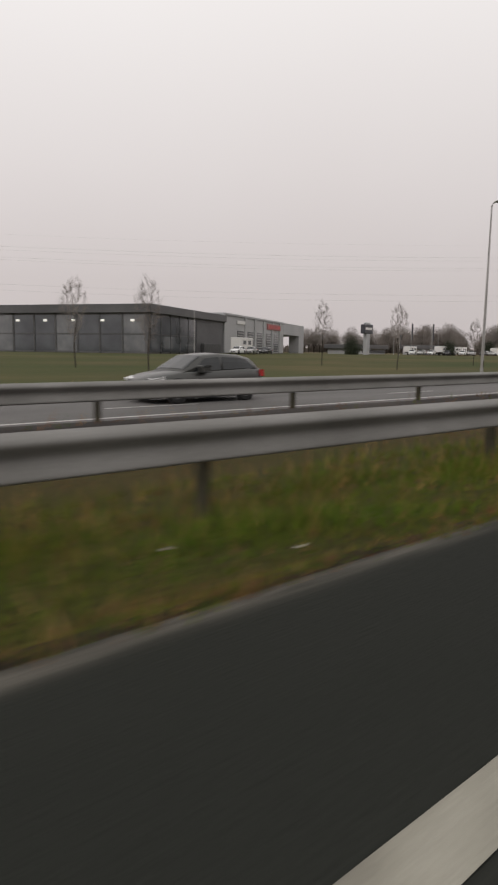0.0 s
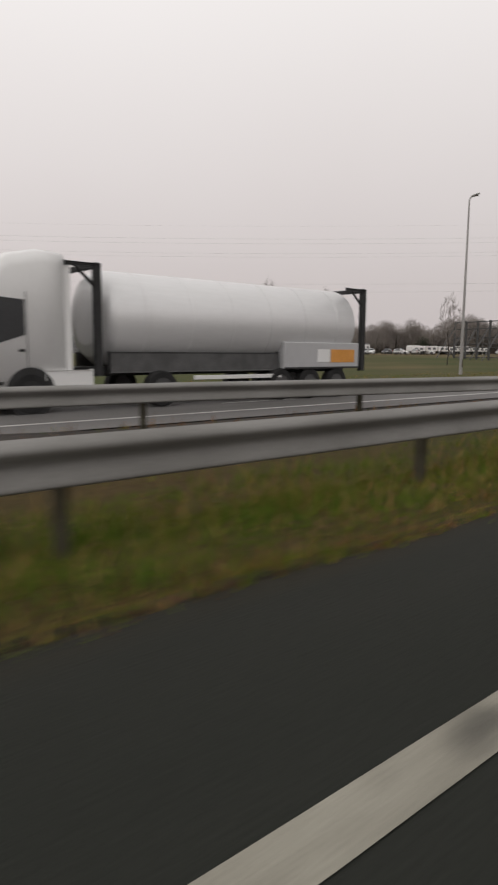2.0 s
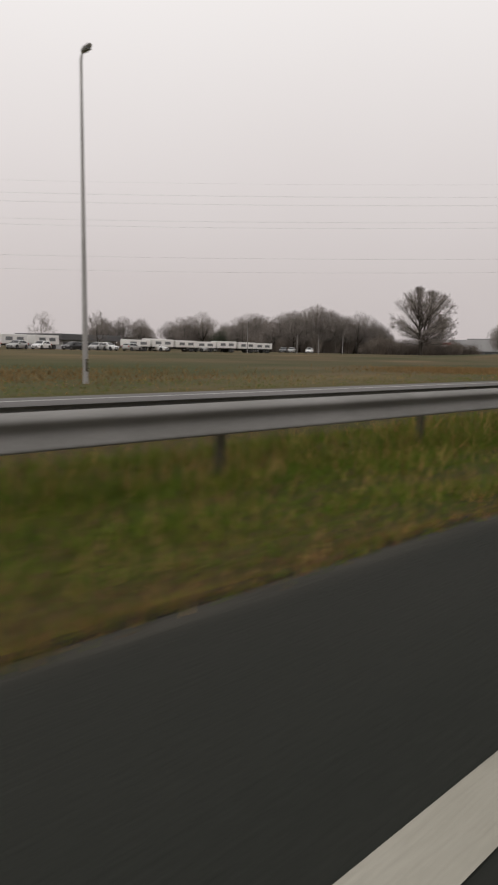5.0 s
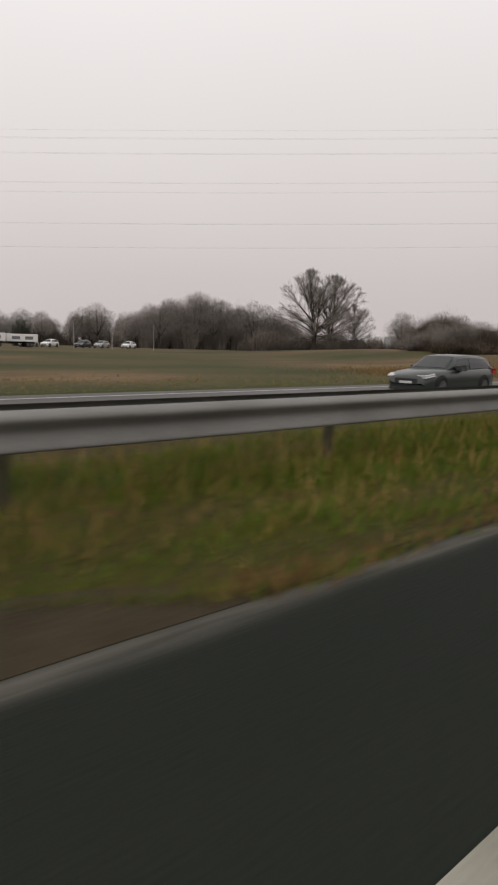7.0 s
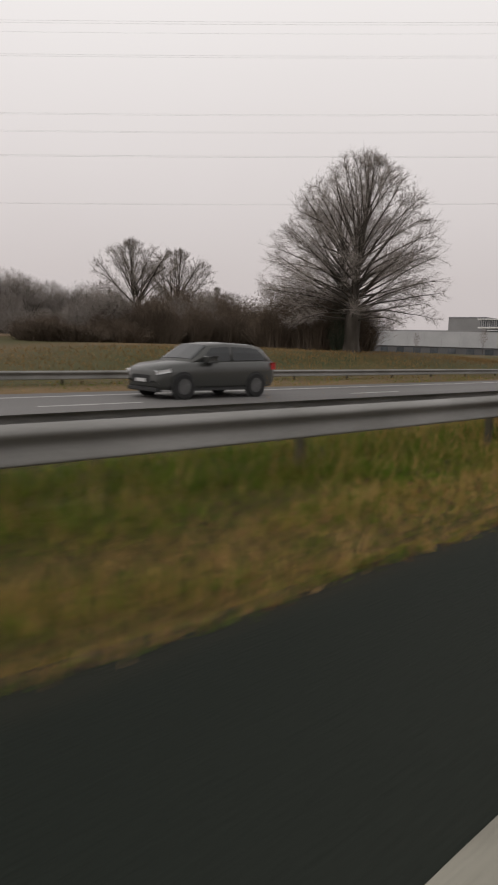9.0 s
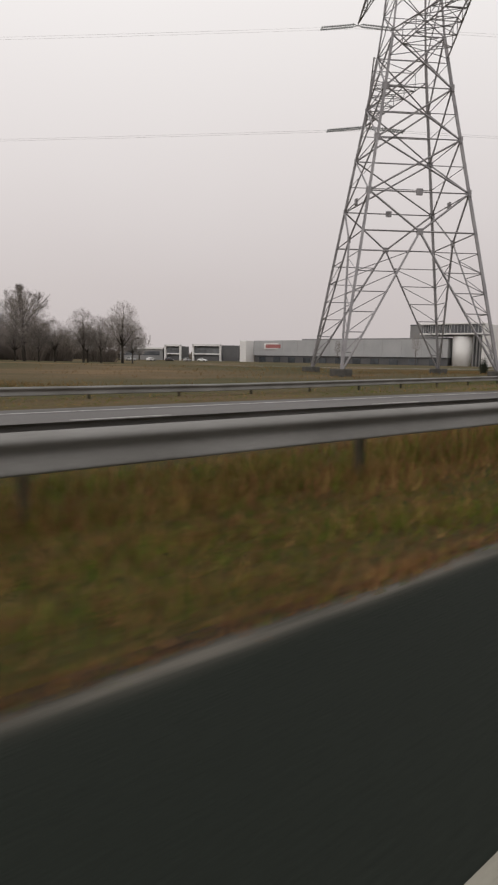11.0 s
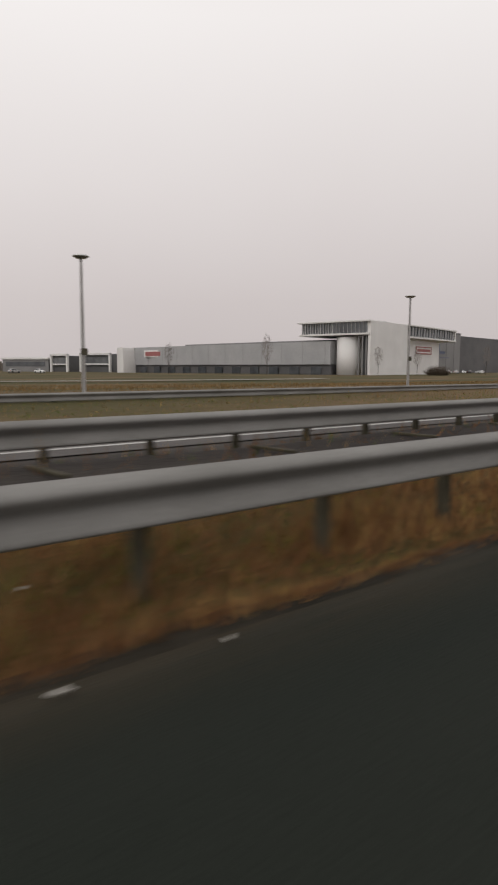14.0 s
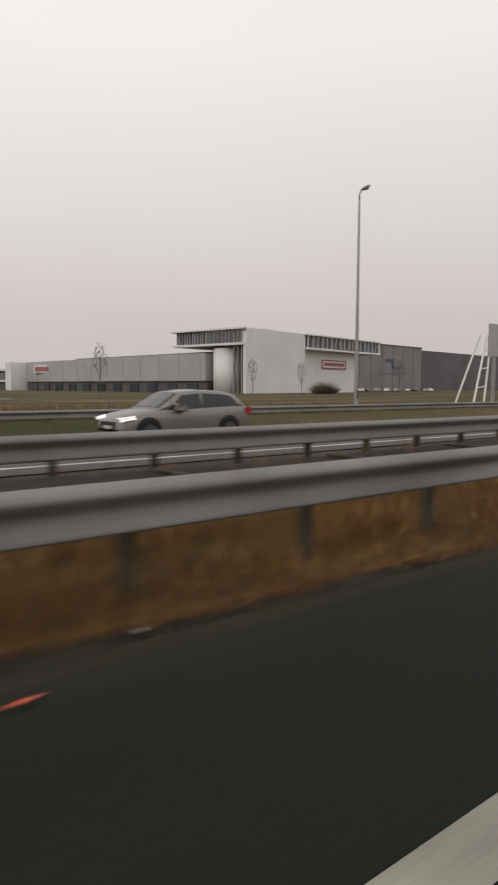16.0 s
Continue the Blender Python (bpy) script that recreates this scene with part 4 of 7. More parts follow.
# ---- bare winter trees ----
def tree(meshes, x, y, z, label, group="", scale=(1, 1, 1), turn=0.0, name="bare_tree", twigs=None):
    t = thing(name, label, "tree", group)
    part("trunk", meshes[0], M_BARK, t)
    part("crown", meshes[1], twigs or M_TWIG, t)
    t.matrix_basis = pose(x, y, z, 0, 0, turn) @ Matrix.Diagonal((*scale, 1))
    return t


def crown_tree(seed, envelope, trunk_h, trunk_r, count, twigs, twig_len, twig_r=0.007, base=(0, 0)):
    """A tree grown outwards through a crown-shaped cloud of points: limbs thicken by the twigs they carry."""
    r = np.random.default_rng(seed)
    zs = np.array([e[0] for e in envelope])
    rs_ = np.array([e[1] for e in envelope])
    pts = []
    while len(pts) < count:
        z = r.uniform(zs[0], zs[-1])
        rad = np.interp(z, zs, rs_)
        if r.uniform() > (rad / rs_.max()) ** 1.6 + 0.04:
            continue
        a, d = r.uniform(0, math.tau), rad * (r.uniform(0.05, 1) ** 0.5)
        d *= 1 + 0.12 * math.sin(3 * a + seed) + 0.07 * math.sin(7 * a + z)
        pts.append((d * math.cos(a), d * math.sin(a), z))
    pts = np.array(pts)
    nt = 9
    top = zs[-1] * 0.80
    tz = np.linspace(-0.3, top, nt)
    nodes = [np.array((0.25 * math.sin(k * 0.9 + seed) * k / nt, 0.25 * math.cos(k * 1.3) * k / nt, tz[k])) for k in range(nt)]
    parent = [-1] + list(range(nt - 1))
    depth = [tz[k] + 0.3 for k in range(nt)]
    start = np.array((0, 0, trunk_h * 0.8))
    order = np.argsort(np.linalg.norm((pts - start) * np.array((1, 1, 0.8)), axis=1))
    arr = np.zeros((nt + count * 2, 3))
    dep = np.zeros(nt + count * 2)
    arr[:nt], dep[:nt] = nodes, depth
    ok = np.zeros(nt + count * 2, bool)
    ok[:nt] = [t >= trunk_h * 0.75 for t in tz]
    n_ = nt
    for i in order:
        p = pts[i]
        d = np.linalg.norm(arr[:n_] - p, axis=1)
        rise = p[2] - arr[:n_, 2]
        cost = d + 0.22 * dep[:n_] + np.where(rise < -0.1 * d, 2.0 * d, 0) + np.where(rise < 0.25 * d, 0.35 * d, 0)
        cost[~ok[:n_]] = 1e9
        b = int(np.argmin(cost))
        mid = (arr[b] + p) / 2 + r.normal(size=3) * 0.04 * d[b] - np.array((0, 0, 0.05 * d[b]))
        arr[n_], dep[n_], ok[n_] = mid, dep[b] + d[b] / 2, True
        parent.append(b)
        arr[n_ + 1], dep[n_ + 1], ok[n_ + 1] = p, dep[b] + d[b], True
        parent.append(n_)
        n_ += 2
    load = np.ones(n_)
    for k in range(n_ - 1, 0, -1):
        load[parent[k]] += load[k] if k >= nt else 0
    for k in range(nt - 2, -1, -1):
        load[k] = load[k] + load[k + 1] * 0.9
    rad = trunk_r * (load / load[0]) ** 0.60
    lv, lf, tv, tf = [], [], [], []

    def seg(v, f, a, b, ra, rb, n):
        a, b = Vector(a), Vector(b)
        d = (b - a).normalized()
        s_ = d.cross(Vector((0.31, 0.2, 0.93))).normalized()
        t_ = d.cross(s_)
        o = len(v)
        for p, q in ((a, ra), (b, rb)):
            for k in range(n):
                w = math.tau * k / n
                v.append(p + (s_ * math.cos(w) + t_ * math.sin(w)) * q)
        for k in range(n):
            f.append((o + k, o + (k + 1) % n, o + n + (k + 1) % n, o + n + k))

    for k in range(1, n_):
        big = rad[k] > 0.045
        seg(lv if big else tv, lf if big else tf, arr[parent[k]], arr[k], min(rad[parent[k]], rad[k] * 1.3 if k >= nt else rad[parent[k]]) + 0.004, rad[k] + 0.003, 8 if rad[k] > 0.2 else 5 if big else 3)
    for k in range(nt, n_):
        if load[k] > 14:
            continue
        out = arr[k] - np.array((0, 0, zs[0] + 0.35 * (zs[-1] - zs[0])))
        out = out / (np.linalg.norm(out) + 1e-6)
        for j in range(twigs):
            d = out * 0.8 + r.normal(size=3) * 0.55 + np.array((0, 0, 0.25))
            d = d / np.linalg.norm(d) * twig_len * r.uniform(0.45, 1.15)
            side = np.cross(d, r.normal(size=3))
            side = side / (np.linalg.norm(side) + 1e-9)
            a = arr[k] if j % 2 else (arr[k] + arr[parent[k]]) / 2
            m_ = a + d * 0.5 + r.normal(size=3) * 0.05 * twig_len
            o = len(tv)
            tv += [Vector(a - side * twig_r), Vector(a + side * twig_r), Vector(m_ + side * twig_r * 0.8), Vector(m_ - side * twig_r * 0.8), Vector(a + d)]
            tf += [(o, o + 1, o + 2, o + 3), (o + 3, o + 2, o + 4)]
            e = d * 0.45 + np.cross(d, side) * r.uniform(-0.5, 0.5)
            tv += [Vector(m_ - side * twig_r * 0.7), Vector(m_ + side * twig_r * 0.7), Vector(m_ + e)]
            tf.append((o + 5, o + 6, o + 7))
    return mesh_from("trunk", lv, lf, True), mesh_from("crown", tv, tf)


def fan_tree(seed, envelope, trunk_h, trunk_r, limbs, stout=1.0, dense=1.0):
    """A stout trunk that parts into leaders; straight limbs fan out from them to the envelope, each with side branches and twigs."""
    r = np.random.default_rng(seed)
    zs, rs_ = [e[0] for e in envelope], [e[1] for e in envelope]
    lv, lf, tv, tf = [], [], [], []

    def limb(v, f, pts, radii, n):
        o = len(v)
        for i, p in enumerate(pts):
            d = pts[min(i + 1, len(pts) - 1)] - pts[max(i - 1, 0)]
            d = d / (np.linalg.norm(d) + 1e-9)
            s_ = np.cross(d, (0.31, 0.2, 0.93))
            s_ = s_ / np.linalg.norm(s_)
            t_ = np.cross(d, s_)
            for k in range(n):
                w = math.tau * k / n
                v.append(tuple(p + (s_ * math.cos(w) + t_ * math.sin(w)) * radii[i]))
        for i in range(len(pts) - 1):
            for k in range(n):
                f.append((o + i * n + k, o + i * n + (k + 1) % n, o + (i + 1) * n + (k + 1) % n, o + (i + 1) * n + k))

    def path(a, d, length, count, sway, lift):
        """A gently wavering line that bends upward by lift."""
        pts, d = [a], d / np.linalg.norm(d)
        for i in range(count):
            d = d + r.normal(size=3) * sway + np.array((0, 0, lift))
            d = d / np.linalg.norm(d)
            pts.append(pts[-1] + d * length / count)
        return pts

    def sliver(a, d, w):
        side = np.cross(d, r.normal(size=3))
        side = side / (np.linalg.norm(side) + 1e-9) * w
        m_ = a + d * 0.5 + r.normal(size=3) * 0.04
        o = len(tv)
        tv.extend((tuple(a - side), tuple(a + side), tuple(m_ + side * 0.8), tuple(m_ - side * 0.8), tuple(a + d)))
        tf.extend(((o, o + 1, o + 2, o + 3), (o + 3, o + 2, o + 4)))

    base = [np.array((0.0, 0.0, -0.3)), np.array((0.02, 0.0, 0.3)), np.array((0.0, 0.03, 1.2)), np.array((0.03, 0.0, trunk_h)), np.array((0.05, 0.02, trunk_h + 1.0))]
    limb(lv, lf, base, [trunk_r * 1.35, trunk_r * 1.1, trunk_r * 0.95, trunk_r, trunk_r * 0.55], 12)
    # leaders carry on upward from the trunk
    top = zs[-1]
    leaders = []
    for k in range(3):
        az = 2.1 * k + seed
        lean = np.array((math.cos(az) * (0.05 + 0.07 * k), math.sin(az) * (0.05 + 0.07 * k), 1.0))
        pts = path(np.array((math.cos(az) * 0.25, math.sin(az) * 0.25, trunk_h * 0.85)), lean, (top - trunk_h) * (0.95 - 0.13 * k), 12, 0.035, 0.03)
        limb(lv, lf, pts, [(trunk_r * (0.56 if k == 0 else 0.42) - 0.05 * k) * (1 - j / 12) ** 0.8 + 0.012 for j in range(13)], 7)
        leaders.append(pts)
    inside = lambda q: q[2] < top and math.hypot(q[0], q[1]) < np.interp(q[2], zs, rs_)
    for i in range(limbs):
        u = (i + 0.5) / limbs
        e = math.radians(3 + 60 * u ** 0.85 + r.normal() * 6)
        az = 2.399963 * i + r.normal() * 0.25
        d = np.array((math.cos(az) * math.cos(e), math.sin(az) * math.cos(e), math.sin(e)))
        stem = leaders[int(r.integers(0, 3))]
        if u > 0.86:  # the topmost limbs close the dome over the middle
            stem, e = leaders[0], min(math.radians(86), e + math.radians(20))
            d = np.array((math.cos(az) * math.cos(e), math.sin(az) * math.cos(e), math.sin(e)))
        s_at = min(10.9, 11.5 * u ** 1.25 * r.uniform(0.55, 1.0))
        a = stem[int(s_at)] + (stem[int(s_at) + 1] - stem[int(s_at)]) * (s_at % 1)
        reach = 0.6
        while reach < 20 and inside(a + d * reach):
            reach += 0.2
        reach *= r.uniform(0.86, 0.98)
        pts = path(a, d + np.array((0, 0, 0.16)), reach, 9, 0.05, -0.035 if e < 0.7 else -0.01)
        r0 = 0.026 + 0.0095 * reach * r.uniform(0.7, 1.2)
        limb(lv, lf, pts, [r0 * (1 - 0.9 * k / 9) + 0.006 for k in range(10)], 5)
        for j in range(int((8 + reach * 3.4) * dense)):
            w = r.uniform(0.10 if dense < 0.8 else 0.2, 1.0) ** 0.6
            k = min(8, int(w * 9))
            p = pts[k] + (pts[k + 1] - pts[k]) * (w * 9 - k if k < 8 else r.uniform())
            ahead = (pts[k + 1] - pts[k]) / np.linalg.norm(pts[k + 1] - pts[k])
            turn = r.normal(size=3)
            turn = turn - ahead * np.dot(turn, ahead)
            turn = turn / np.linalg.norm(turn)
            sd = ahead + turn * r.uniform(0.45, 1.2) + np.array((0, 0, 0.05))
            length = (0.8 + 0.22 * reach * (1 - 0.5 * w)) * r.uniform(0.6, 1.15)
            sp = path(p, sd, length, 4, 0.12, 0.01)
            if not inside(sp[4] * np.array((0.96, 0.96, 1.0))):
                sp = path(p, sd, length * 0.4, 4, 0.12, 0.0)
            limb(tv, tf, sp, [0.020 * (1 - w * 0.4), 0.014, 0.011, 0.008, 0.004], 3)
            for _ in range(18 if dense > 0.6 else 7):
                c = r.integers(1, 5)
                q = sp[c] if r.uniform() < 0.5 else (sp[c] + sp[c - 1]) / 2
                dd = sp[c] - sp[c - 1]
                dd = dd / np.linalg.norm(dd) + r.normal(size=3) * 0.6
                sliver(q, dd / np.linalg.norm(dd) * r.uniform(0.3, 0.85), 0.005 * stout)
    return mesh_from("trunk", lv, lf, True), mesh_from("crown", tv, tf)


# two great trees beside the road, crowns grown into one another
BIG_ENV = [(2.0, 2.2), (3.2, 6.2), (4.6, 8.0), (8, 8.5), (11, 8.1), (13.5, 6.9), (15.8, 5.0), (17.4, 3.0), (18.7, 1.0)]
tree(fan_tree(3, BIG_ENV, 3.4, 0.72, 92, 1.15, 0.85), 298.0, 35.2, 0.98, "great bare broad-crowned tree beside dense undergrowth", scale=(0.95, 0.95, 0.872), twigs=M_TWIG_NEAR)
tree(fan_tree(6, BIG_ENV, 3.0, 0.66, 84, 1.15, 0.85), 302.6, 40.2, 1.05, "great bare broad-crowned tree beside dense undergrowth", scale=(0.97, 0.97, 0.80), twigs=M_TWIG_NEAR)
# round-headed trees in the distance
ROUND_ENV = [(2.2, 2.2), (3.6, 5.4), (6.0, 7.6), (9.5, 8.4), (12.5, 7.9), (14.8, 6.2), (16.2, 3.8), (17.0, 1.2)]
ROUND = fan_tree(9, ROUND_ENV, 2.8, 0.45, 74, 1.7, 0.7)
tree(ROUND, 335.8, 127.0, 0.3, "wide round-headed bare tree at the edge of the woods", scale=(1.36, 1.36, 1.36))
tree(ROUND, 352.6, 136.0, 0.3, "wide round-headed bare tree at the edge of the woods", scale=(1.40, 1.40, 1.38), turn=140)
tree(ROUND, 372.0, 142.0, 0.3, "smaller round-headed bare tree at the edge of the woods", scale=(0.81, 0.81, 0.95), turn=60)
# young roadside trees in two rows
YOUNG = [crown_tree(q, [(2.2, 0.35), (3.2, 1.0), (4.4, 1.3), (5.5, 1.05), (6.4, 0.35)], 2.2, 0.06, 190, 8, 0.46, 0.0035) for q in (3, 8, 14)]
for k, (x, y, h) in enumerate(((45.3, 40.8, 5.8), (44.9, 32.0, 5.2), (67.0, 37.8, 5.0), (67.6, 31.1, 4.9), (91.9, 39.0, 6.9), (92.4, 33.1, 5.8), (116.5, 38.4, 7.1), (116.2, 31.3, 5.0), (20.5, 41.0, 6.0), (21.0, 32.5, 5.4))):
    z = ground_z(x, y)
    s = (h - z) / 6.4
    tree(YOUNG[k % 3], x, y, z, "slender bare young tree planted in the field", "young trees in two rows", (s * 0.74, s * 0.74, s), 77 * k)
for k, (x, y, h) in enumerate(((518.2, 140, 11.5), (556.5, 131, 9.0), (567, 124, 8.0), (498, 160, 9.0), (604, 122, 10.0))):
    tree(YOUNG[k % 3], x, y, ground_z(x, y), "slim wispy bare tree before an office building", "slim trees by the office", (h / 8.4, h / 8.4, h / 6.4), 41 * k)
SMALL = crown_tree(31, [(1.0, 1.0), (2.5, 2.3), (4.5, 2.6), (6.2, 1.5), (7.0, 0.4)], 1.0, 0.13, 160, 6, 0.8, 0.008)
for k, (x, y, h) in enumerate(((316, 72, 7.5), (338.0, 74, 6.5), (392, 200, 11), (404, 206, 13), (415, 210, 10), (466, 262, 14), (480, 268, 15), (194, 118, 7), (208, 122, 8))):
    s = h / 7.0
    tree(SMALL, x, y, ground_z(x, y), "small bare multi-stemmed tree", "small bare trees", (s, s, s), 53 * k)


# ---- thickets and woods: dense twig clumps with the last withered leaves ----
def thicket_mesh(seed, w, h, count, leaf, fat=1.0):
    """Many upright shoots fanning from the ground, with small leaf scraps among them: an uneven, airy mass."""
    r = np.random.default_rng(seed)
    v, f = [], []
    for i in range(count):
        a, d = r.uniform(0, math.tau), math.sqrt(r.uniform(0, 1)) * w / 2
        bx, by = d * math.cos(a), d * math.sin(a)
        hh = h * (0.5 + 0.5 * r.uniform() ** 0.6) * math.sqrt(max(0.05, 1 - 0.85 * (2 * d / w) ** 2))
        tx, ty = bx * r.uniform(1.0, 1.25) + r.normal() * 0.35, by * r.uniform(1.0, 1.25) + r.normal() * 0.35
        th = r.uniform(0, math.tau)
        ox, oy = 0.02 * fat * math.cos(th), 0.02 * fat * math.sin(th)
        o = len(v)
        v += [(bx * 0.8 - 2 * ox, by * 0.8 - 2 * oy, -0.2), (bx * 0.8 + 2 * ox, by * 0.8 + 2 * oy, -0.2), (tx, ty, hh)]
        f.append((o, o + 1, o + 2))
        for k in range(leaf):
            u = r.uniform(0.25, 1.05)
            px, py, pz = bx * 0.8 + (tx - bx * 0.8) * u + r.normal() * 0.22, by * 0.8 + (ty - by * 0.8) * u + r.normal() * 0.22, hh * u + r.normal() * 0.15
            e1 = np.array((bx * 0.10 + r.normal() * 0.13, by * 0.10 + r.normal() * 0.13, r.uniform(0.05, 0.4)))
            e2 = e1 * 0.15 + r.normal(size=3) * 0.016 * fat
            o = len(v)
            v += [(px, py, max(0, pz)), (px + e1[0], py + e1[1], max(0, pz + e1[2])), (px + e2[0], py + e2[1], max(0, pz + e2[2]))]
            f.append((o, o + 1, o + 2))
    return mesh_from("thicket", v, f)


THICK = [thicket_mesh(s, 5.0, 5.0, 520, 18, 1.3) for s in (1, 2, 3)]
CLUMP = [thicket_mesh(s, 5.0, 5.0, 260, 14, 2.6) for s in (4, 5, 6)]
# near shrubs keep the dark brown, far clumps take the haze-paled one
for me in THICK + CLUMP:
    me.materials.append(M_THICKET if me in THICK else M_WOODS)
GREENBUSH = [thicket_mesh(s, 3.0, 4.0, 260, 26) for s in (7, 8)]
for me in GREENBUSH:
    me.materials.append(M_EVERGREEN)


def shrub(k, x, y, h, w=None, green=False, name="shrub", label="", group="undergrowth shrubs"):
    me = GREENBUSH[k % 2] if green else CLUMP[k % 3] if group in ("woodland edge", "far woods") else THICK[k % 3]
    base_w, base_h = (3.0, 4.0) if green else (5.0, 5.0)
    ob = part(name, me, None, None, m=pose(x, y, ground_z(x, y), 0, 0, 61 * k) @ Matrix.Diagonal(((w or h) / base_w, (w or h) / base_w, h / base_h, 1)))
    return tagged(ob, label or ("dark green evergreen bush in the grass" if green else "dense leafless brown thicket shrub"), "shrub", group)


rs = random.Random(77)
n = 0
shrub(0, 298.1, 36.4, 4.2, 2.2, True, label="dark ivy-grown shoots round the foot of a great tree")
# belt running from the great tree back to the woods
for i in range(20):
    u = i / 19
    for j in range(2):
        x, y = 276 + 22 * u + rs.uniform(-2, 2) + 5 * j, 47 + 3 * u + 7 * j + rs.uniform(-2, 2)
        shrub(n, x, y, rs.uniform(1.2, 4.4) * (1.0 if u > 0.35 else 0.75), rs.uniform(2.6, 5.0))
        n += 1
for x, y, h in ((299.8, 38.2, 4.6), (301.2, 39.6, 5.2), (302.8, 41.2, 5.0), (304.6, 42.6, 4.2), (304.2, 40.2, 4.8), (306.0, 41.8, 4.0), (302, 41, 4.6), (304.5, 44, 5.2), (307.5, 48, 4.6), (300.8, 38.8, 4.2), (305.0, 43.5, 3.8), (298, 39.5, 5.2), (301.5, 44, 5.8), (311, 55, 4.5), (296, 42, 4.6), (300, 45, 5.0), (315, 62, 4.6)):
    shrub(n, x, y, h * 1.2, 5.2)
    n += 1
for i in range(12):
    shrub(n, 300 + 2.2 * i + rs.uniform(-1, 1), 66 + 1.0 * i + rs.uniform(-3, 3), rs.uniform(5.0, 8.0), rs.uniform(6, 8))
    n += 1
# main wood
WOOD_TOP = [(258, 6), (266, 6.5), (276, 8), (283, 10), (288, 13), (293, 10), (299, 10.5), (303, 13), (312, 15.5), (318, 18), (327, 18.8), (333, 18), (340, 16), (350, 15), (356, 12), (372, 9)]
for i in range(90):
    x = rs.uniform(300, 372)
    y = 165 + rs.uniform(-9, 14)
    h = at(WOOD_TOP, x) * rs.uniform(0.3, 0.55)
    shrub(n, x, y, h, h * rs.uniform(0.55, 0.85), group="woodland edge", label="tall brown leafless woodland tree clump")
    n += 1
for i in range(26):
    x = rs.uniform(322, 392)
    shrub(n, x, 137 + rs.uniform(-4, 6), rs.uniform(4.5, 7.5), rs.uniform(6, 9), group="woodland edge")
    n += 1
for x, y, h in ((342.2, 167, 15.7), (353, 166, 14.6), ):
    shrub(n, x, y, h, h * 0.28, True, name="cypress", label="narrow dark evergreen cypress at the wood's edge", group="")
    n += 1
for x, y, h in ((379.6, 36.3, 1.9), (382.4, 35.9, 1.3), (256, 140, 6.5), (130, 108, 5.2), (170, 105, 5.0), ):
    shrub(n, x, y, h, h * (0.75 if h > 2 else 0.45), True, group="")
    n += 1
shrub(2, 570.7, 119, 3.4, 7.0, group="", label="low brown leafless bush before the white office")
# woods far off behind the dealerships
for i in range(80):
    x = rs.uniform(330, 470)
    h = (15 + 5 * noise.noise((x * 0.05, 3, 1))) * rs.uniform(0.3, 0.55)
    shrub(n, x, 300 + rs.uniform(-12, 18), h, h * rs.uniform(0.7, 1.1), group="far woods", label="distant brown leafless tree clump")
    n += 1
# trees standing in the woods: forked trunks under rounded crowns of fine twigs
def wood_tree_meshes(seed, count):
    """A ten-metre tree: a few forked limbs, and a domed, lumpy crown filled with fine upswept twigs."""
    r = np.random.default_rng(seed)
    lv, lf, tv, tf = [], [], [], []
    lobes = [(np.array((0.0, 0.0, 6.4)), 3.0)]
    for k in range(6):
        a = math.tau * k / 6 + r.uniform(-0.4, 0.4)
        lobes.append((np.array((math.cos(a) * 1.9, math.sin(a) * 1.9, r.uniform(4.0, 6.8))), r.uniform(1.7, 2.3)))
    lobes.append((np.array((r.normal() * 0.6, r.normal() * 0.6, 8.0)), 1.9))

    def rod(v, f, a, b, ra, rb, n):
        d = (b - a) / (np.linalg.norm(b - a) + 1e-9)
        e = np.cross(d, (0.31, 0.93, 0.2))
        e = e / np.linalg.norm(e)
        g = np.cross(d, e)
        o = len(v)
        for p, q in ((a, ra), (b, rb)):
            for k in range(n):
                w = math.tau * k / n
                v.append(tuple(p + (e * math.cos(w) + g * math.sin(w)) * q))
        for k in range(n):
            f.append((o + k, o + (k + 1) % n, o + n + (k + 1) % n, o + n + k))

    fork = np.array((0.1, 0.05, 2.6))
    rod(lv, lf, np.array((0.0, 0.0, -0.4)), fork, 0.26, 0.18, 7)
    for c, q in lobes:
        knee = fork + (c - fork) * 0.5 + r.normal(size=3) * 0.2
        rod(lv, lf, fork, knee, 0.12, 0.08, 5)
        rod(lv, lf, knee, c + np.array((0, 0, q * 0.3)), 0.08, 0.03, 4)
        for _ in range(7):
            d = r.normal(size=3) + np.array((0, 0, 0.5))
            rod(tv, tf, knee + (c - knee) * r.uniform(0.2, 1), c + d / np.linalg.norm(d) * q * 0.8, 0.04, 0.015, 3)
    for i in range(count):
        c, q = lobes[int(r.integers(0, len(lobes)))]
        d = r.normal(size=3)
        d = d / np.linalg.norm(d)
        p = c + d * q * r.uniform(0.15, 1.0) ** 0.45 * np.array((1, 1, 0.95))
        if p[2] < 0.8:
            continue
        t = d * 0.8 + r.normal(size=3) * 0.45 + np.array((0, 0, 0.45))
        t = t / np.linalg.norm(t) * r.uniform(0.3, 0.8)
        e = np.cross(t, r.normal(size=3))
        e = e / (np.linalg.norm(e) + 1e-9) * r.uniform(0.010, 0.022)
        o = len(tv)
        tv.extend((tuple(p - e), tuple(p + e), tuple(p + t)))
        tf.append((o, o + 1, o + 2))
    return mesh_from("trunk", lv, lf, True), mesh_from("crown", tv, tf)


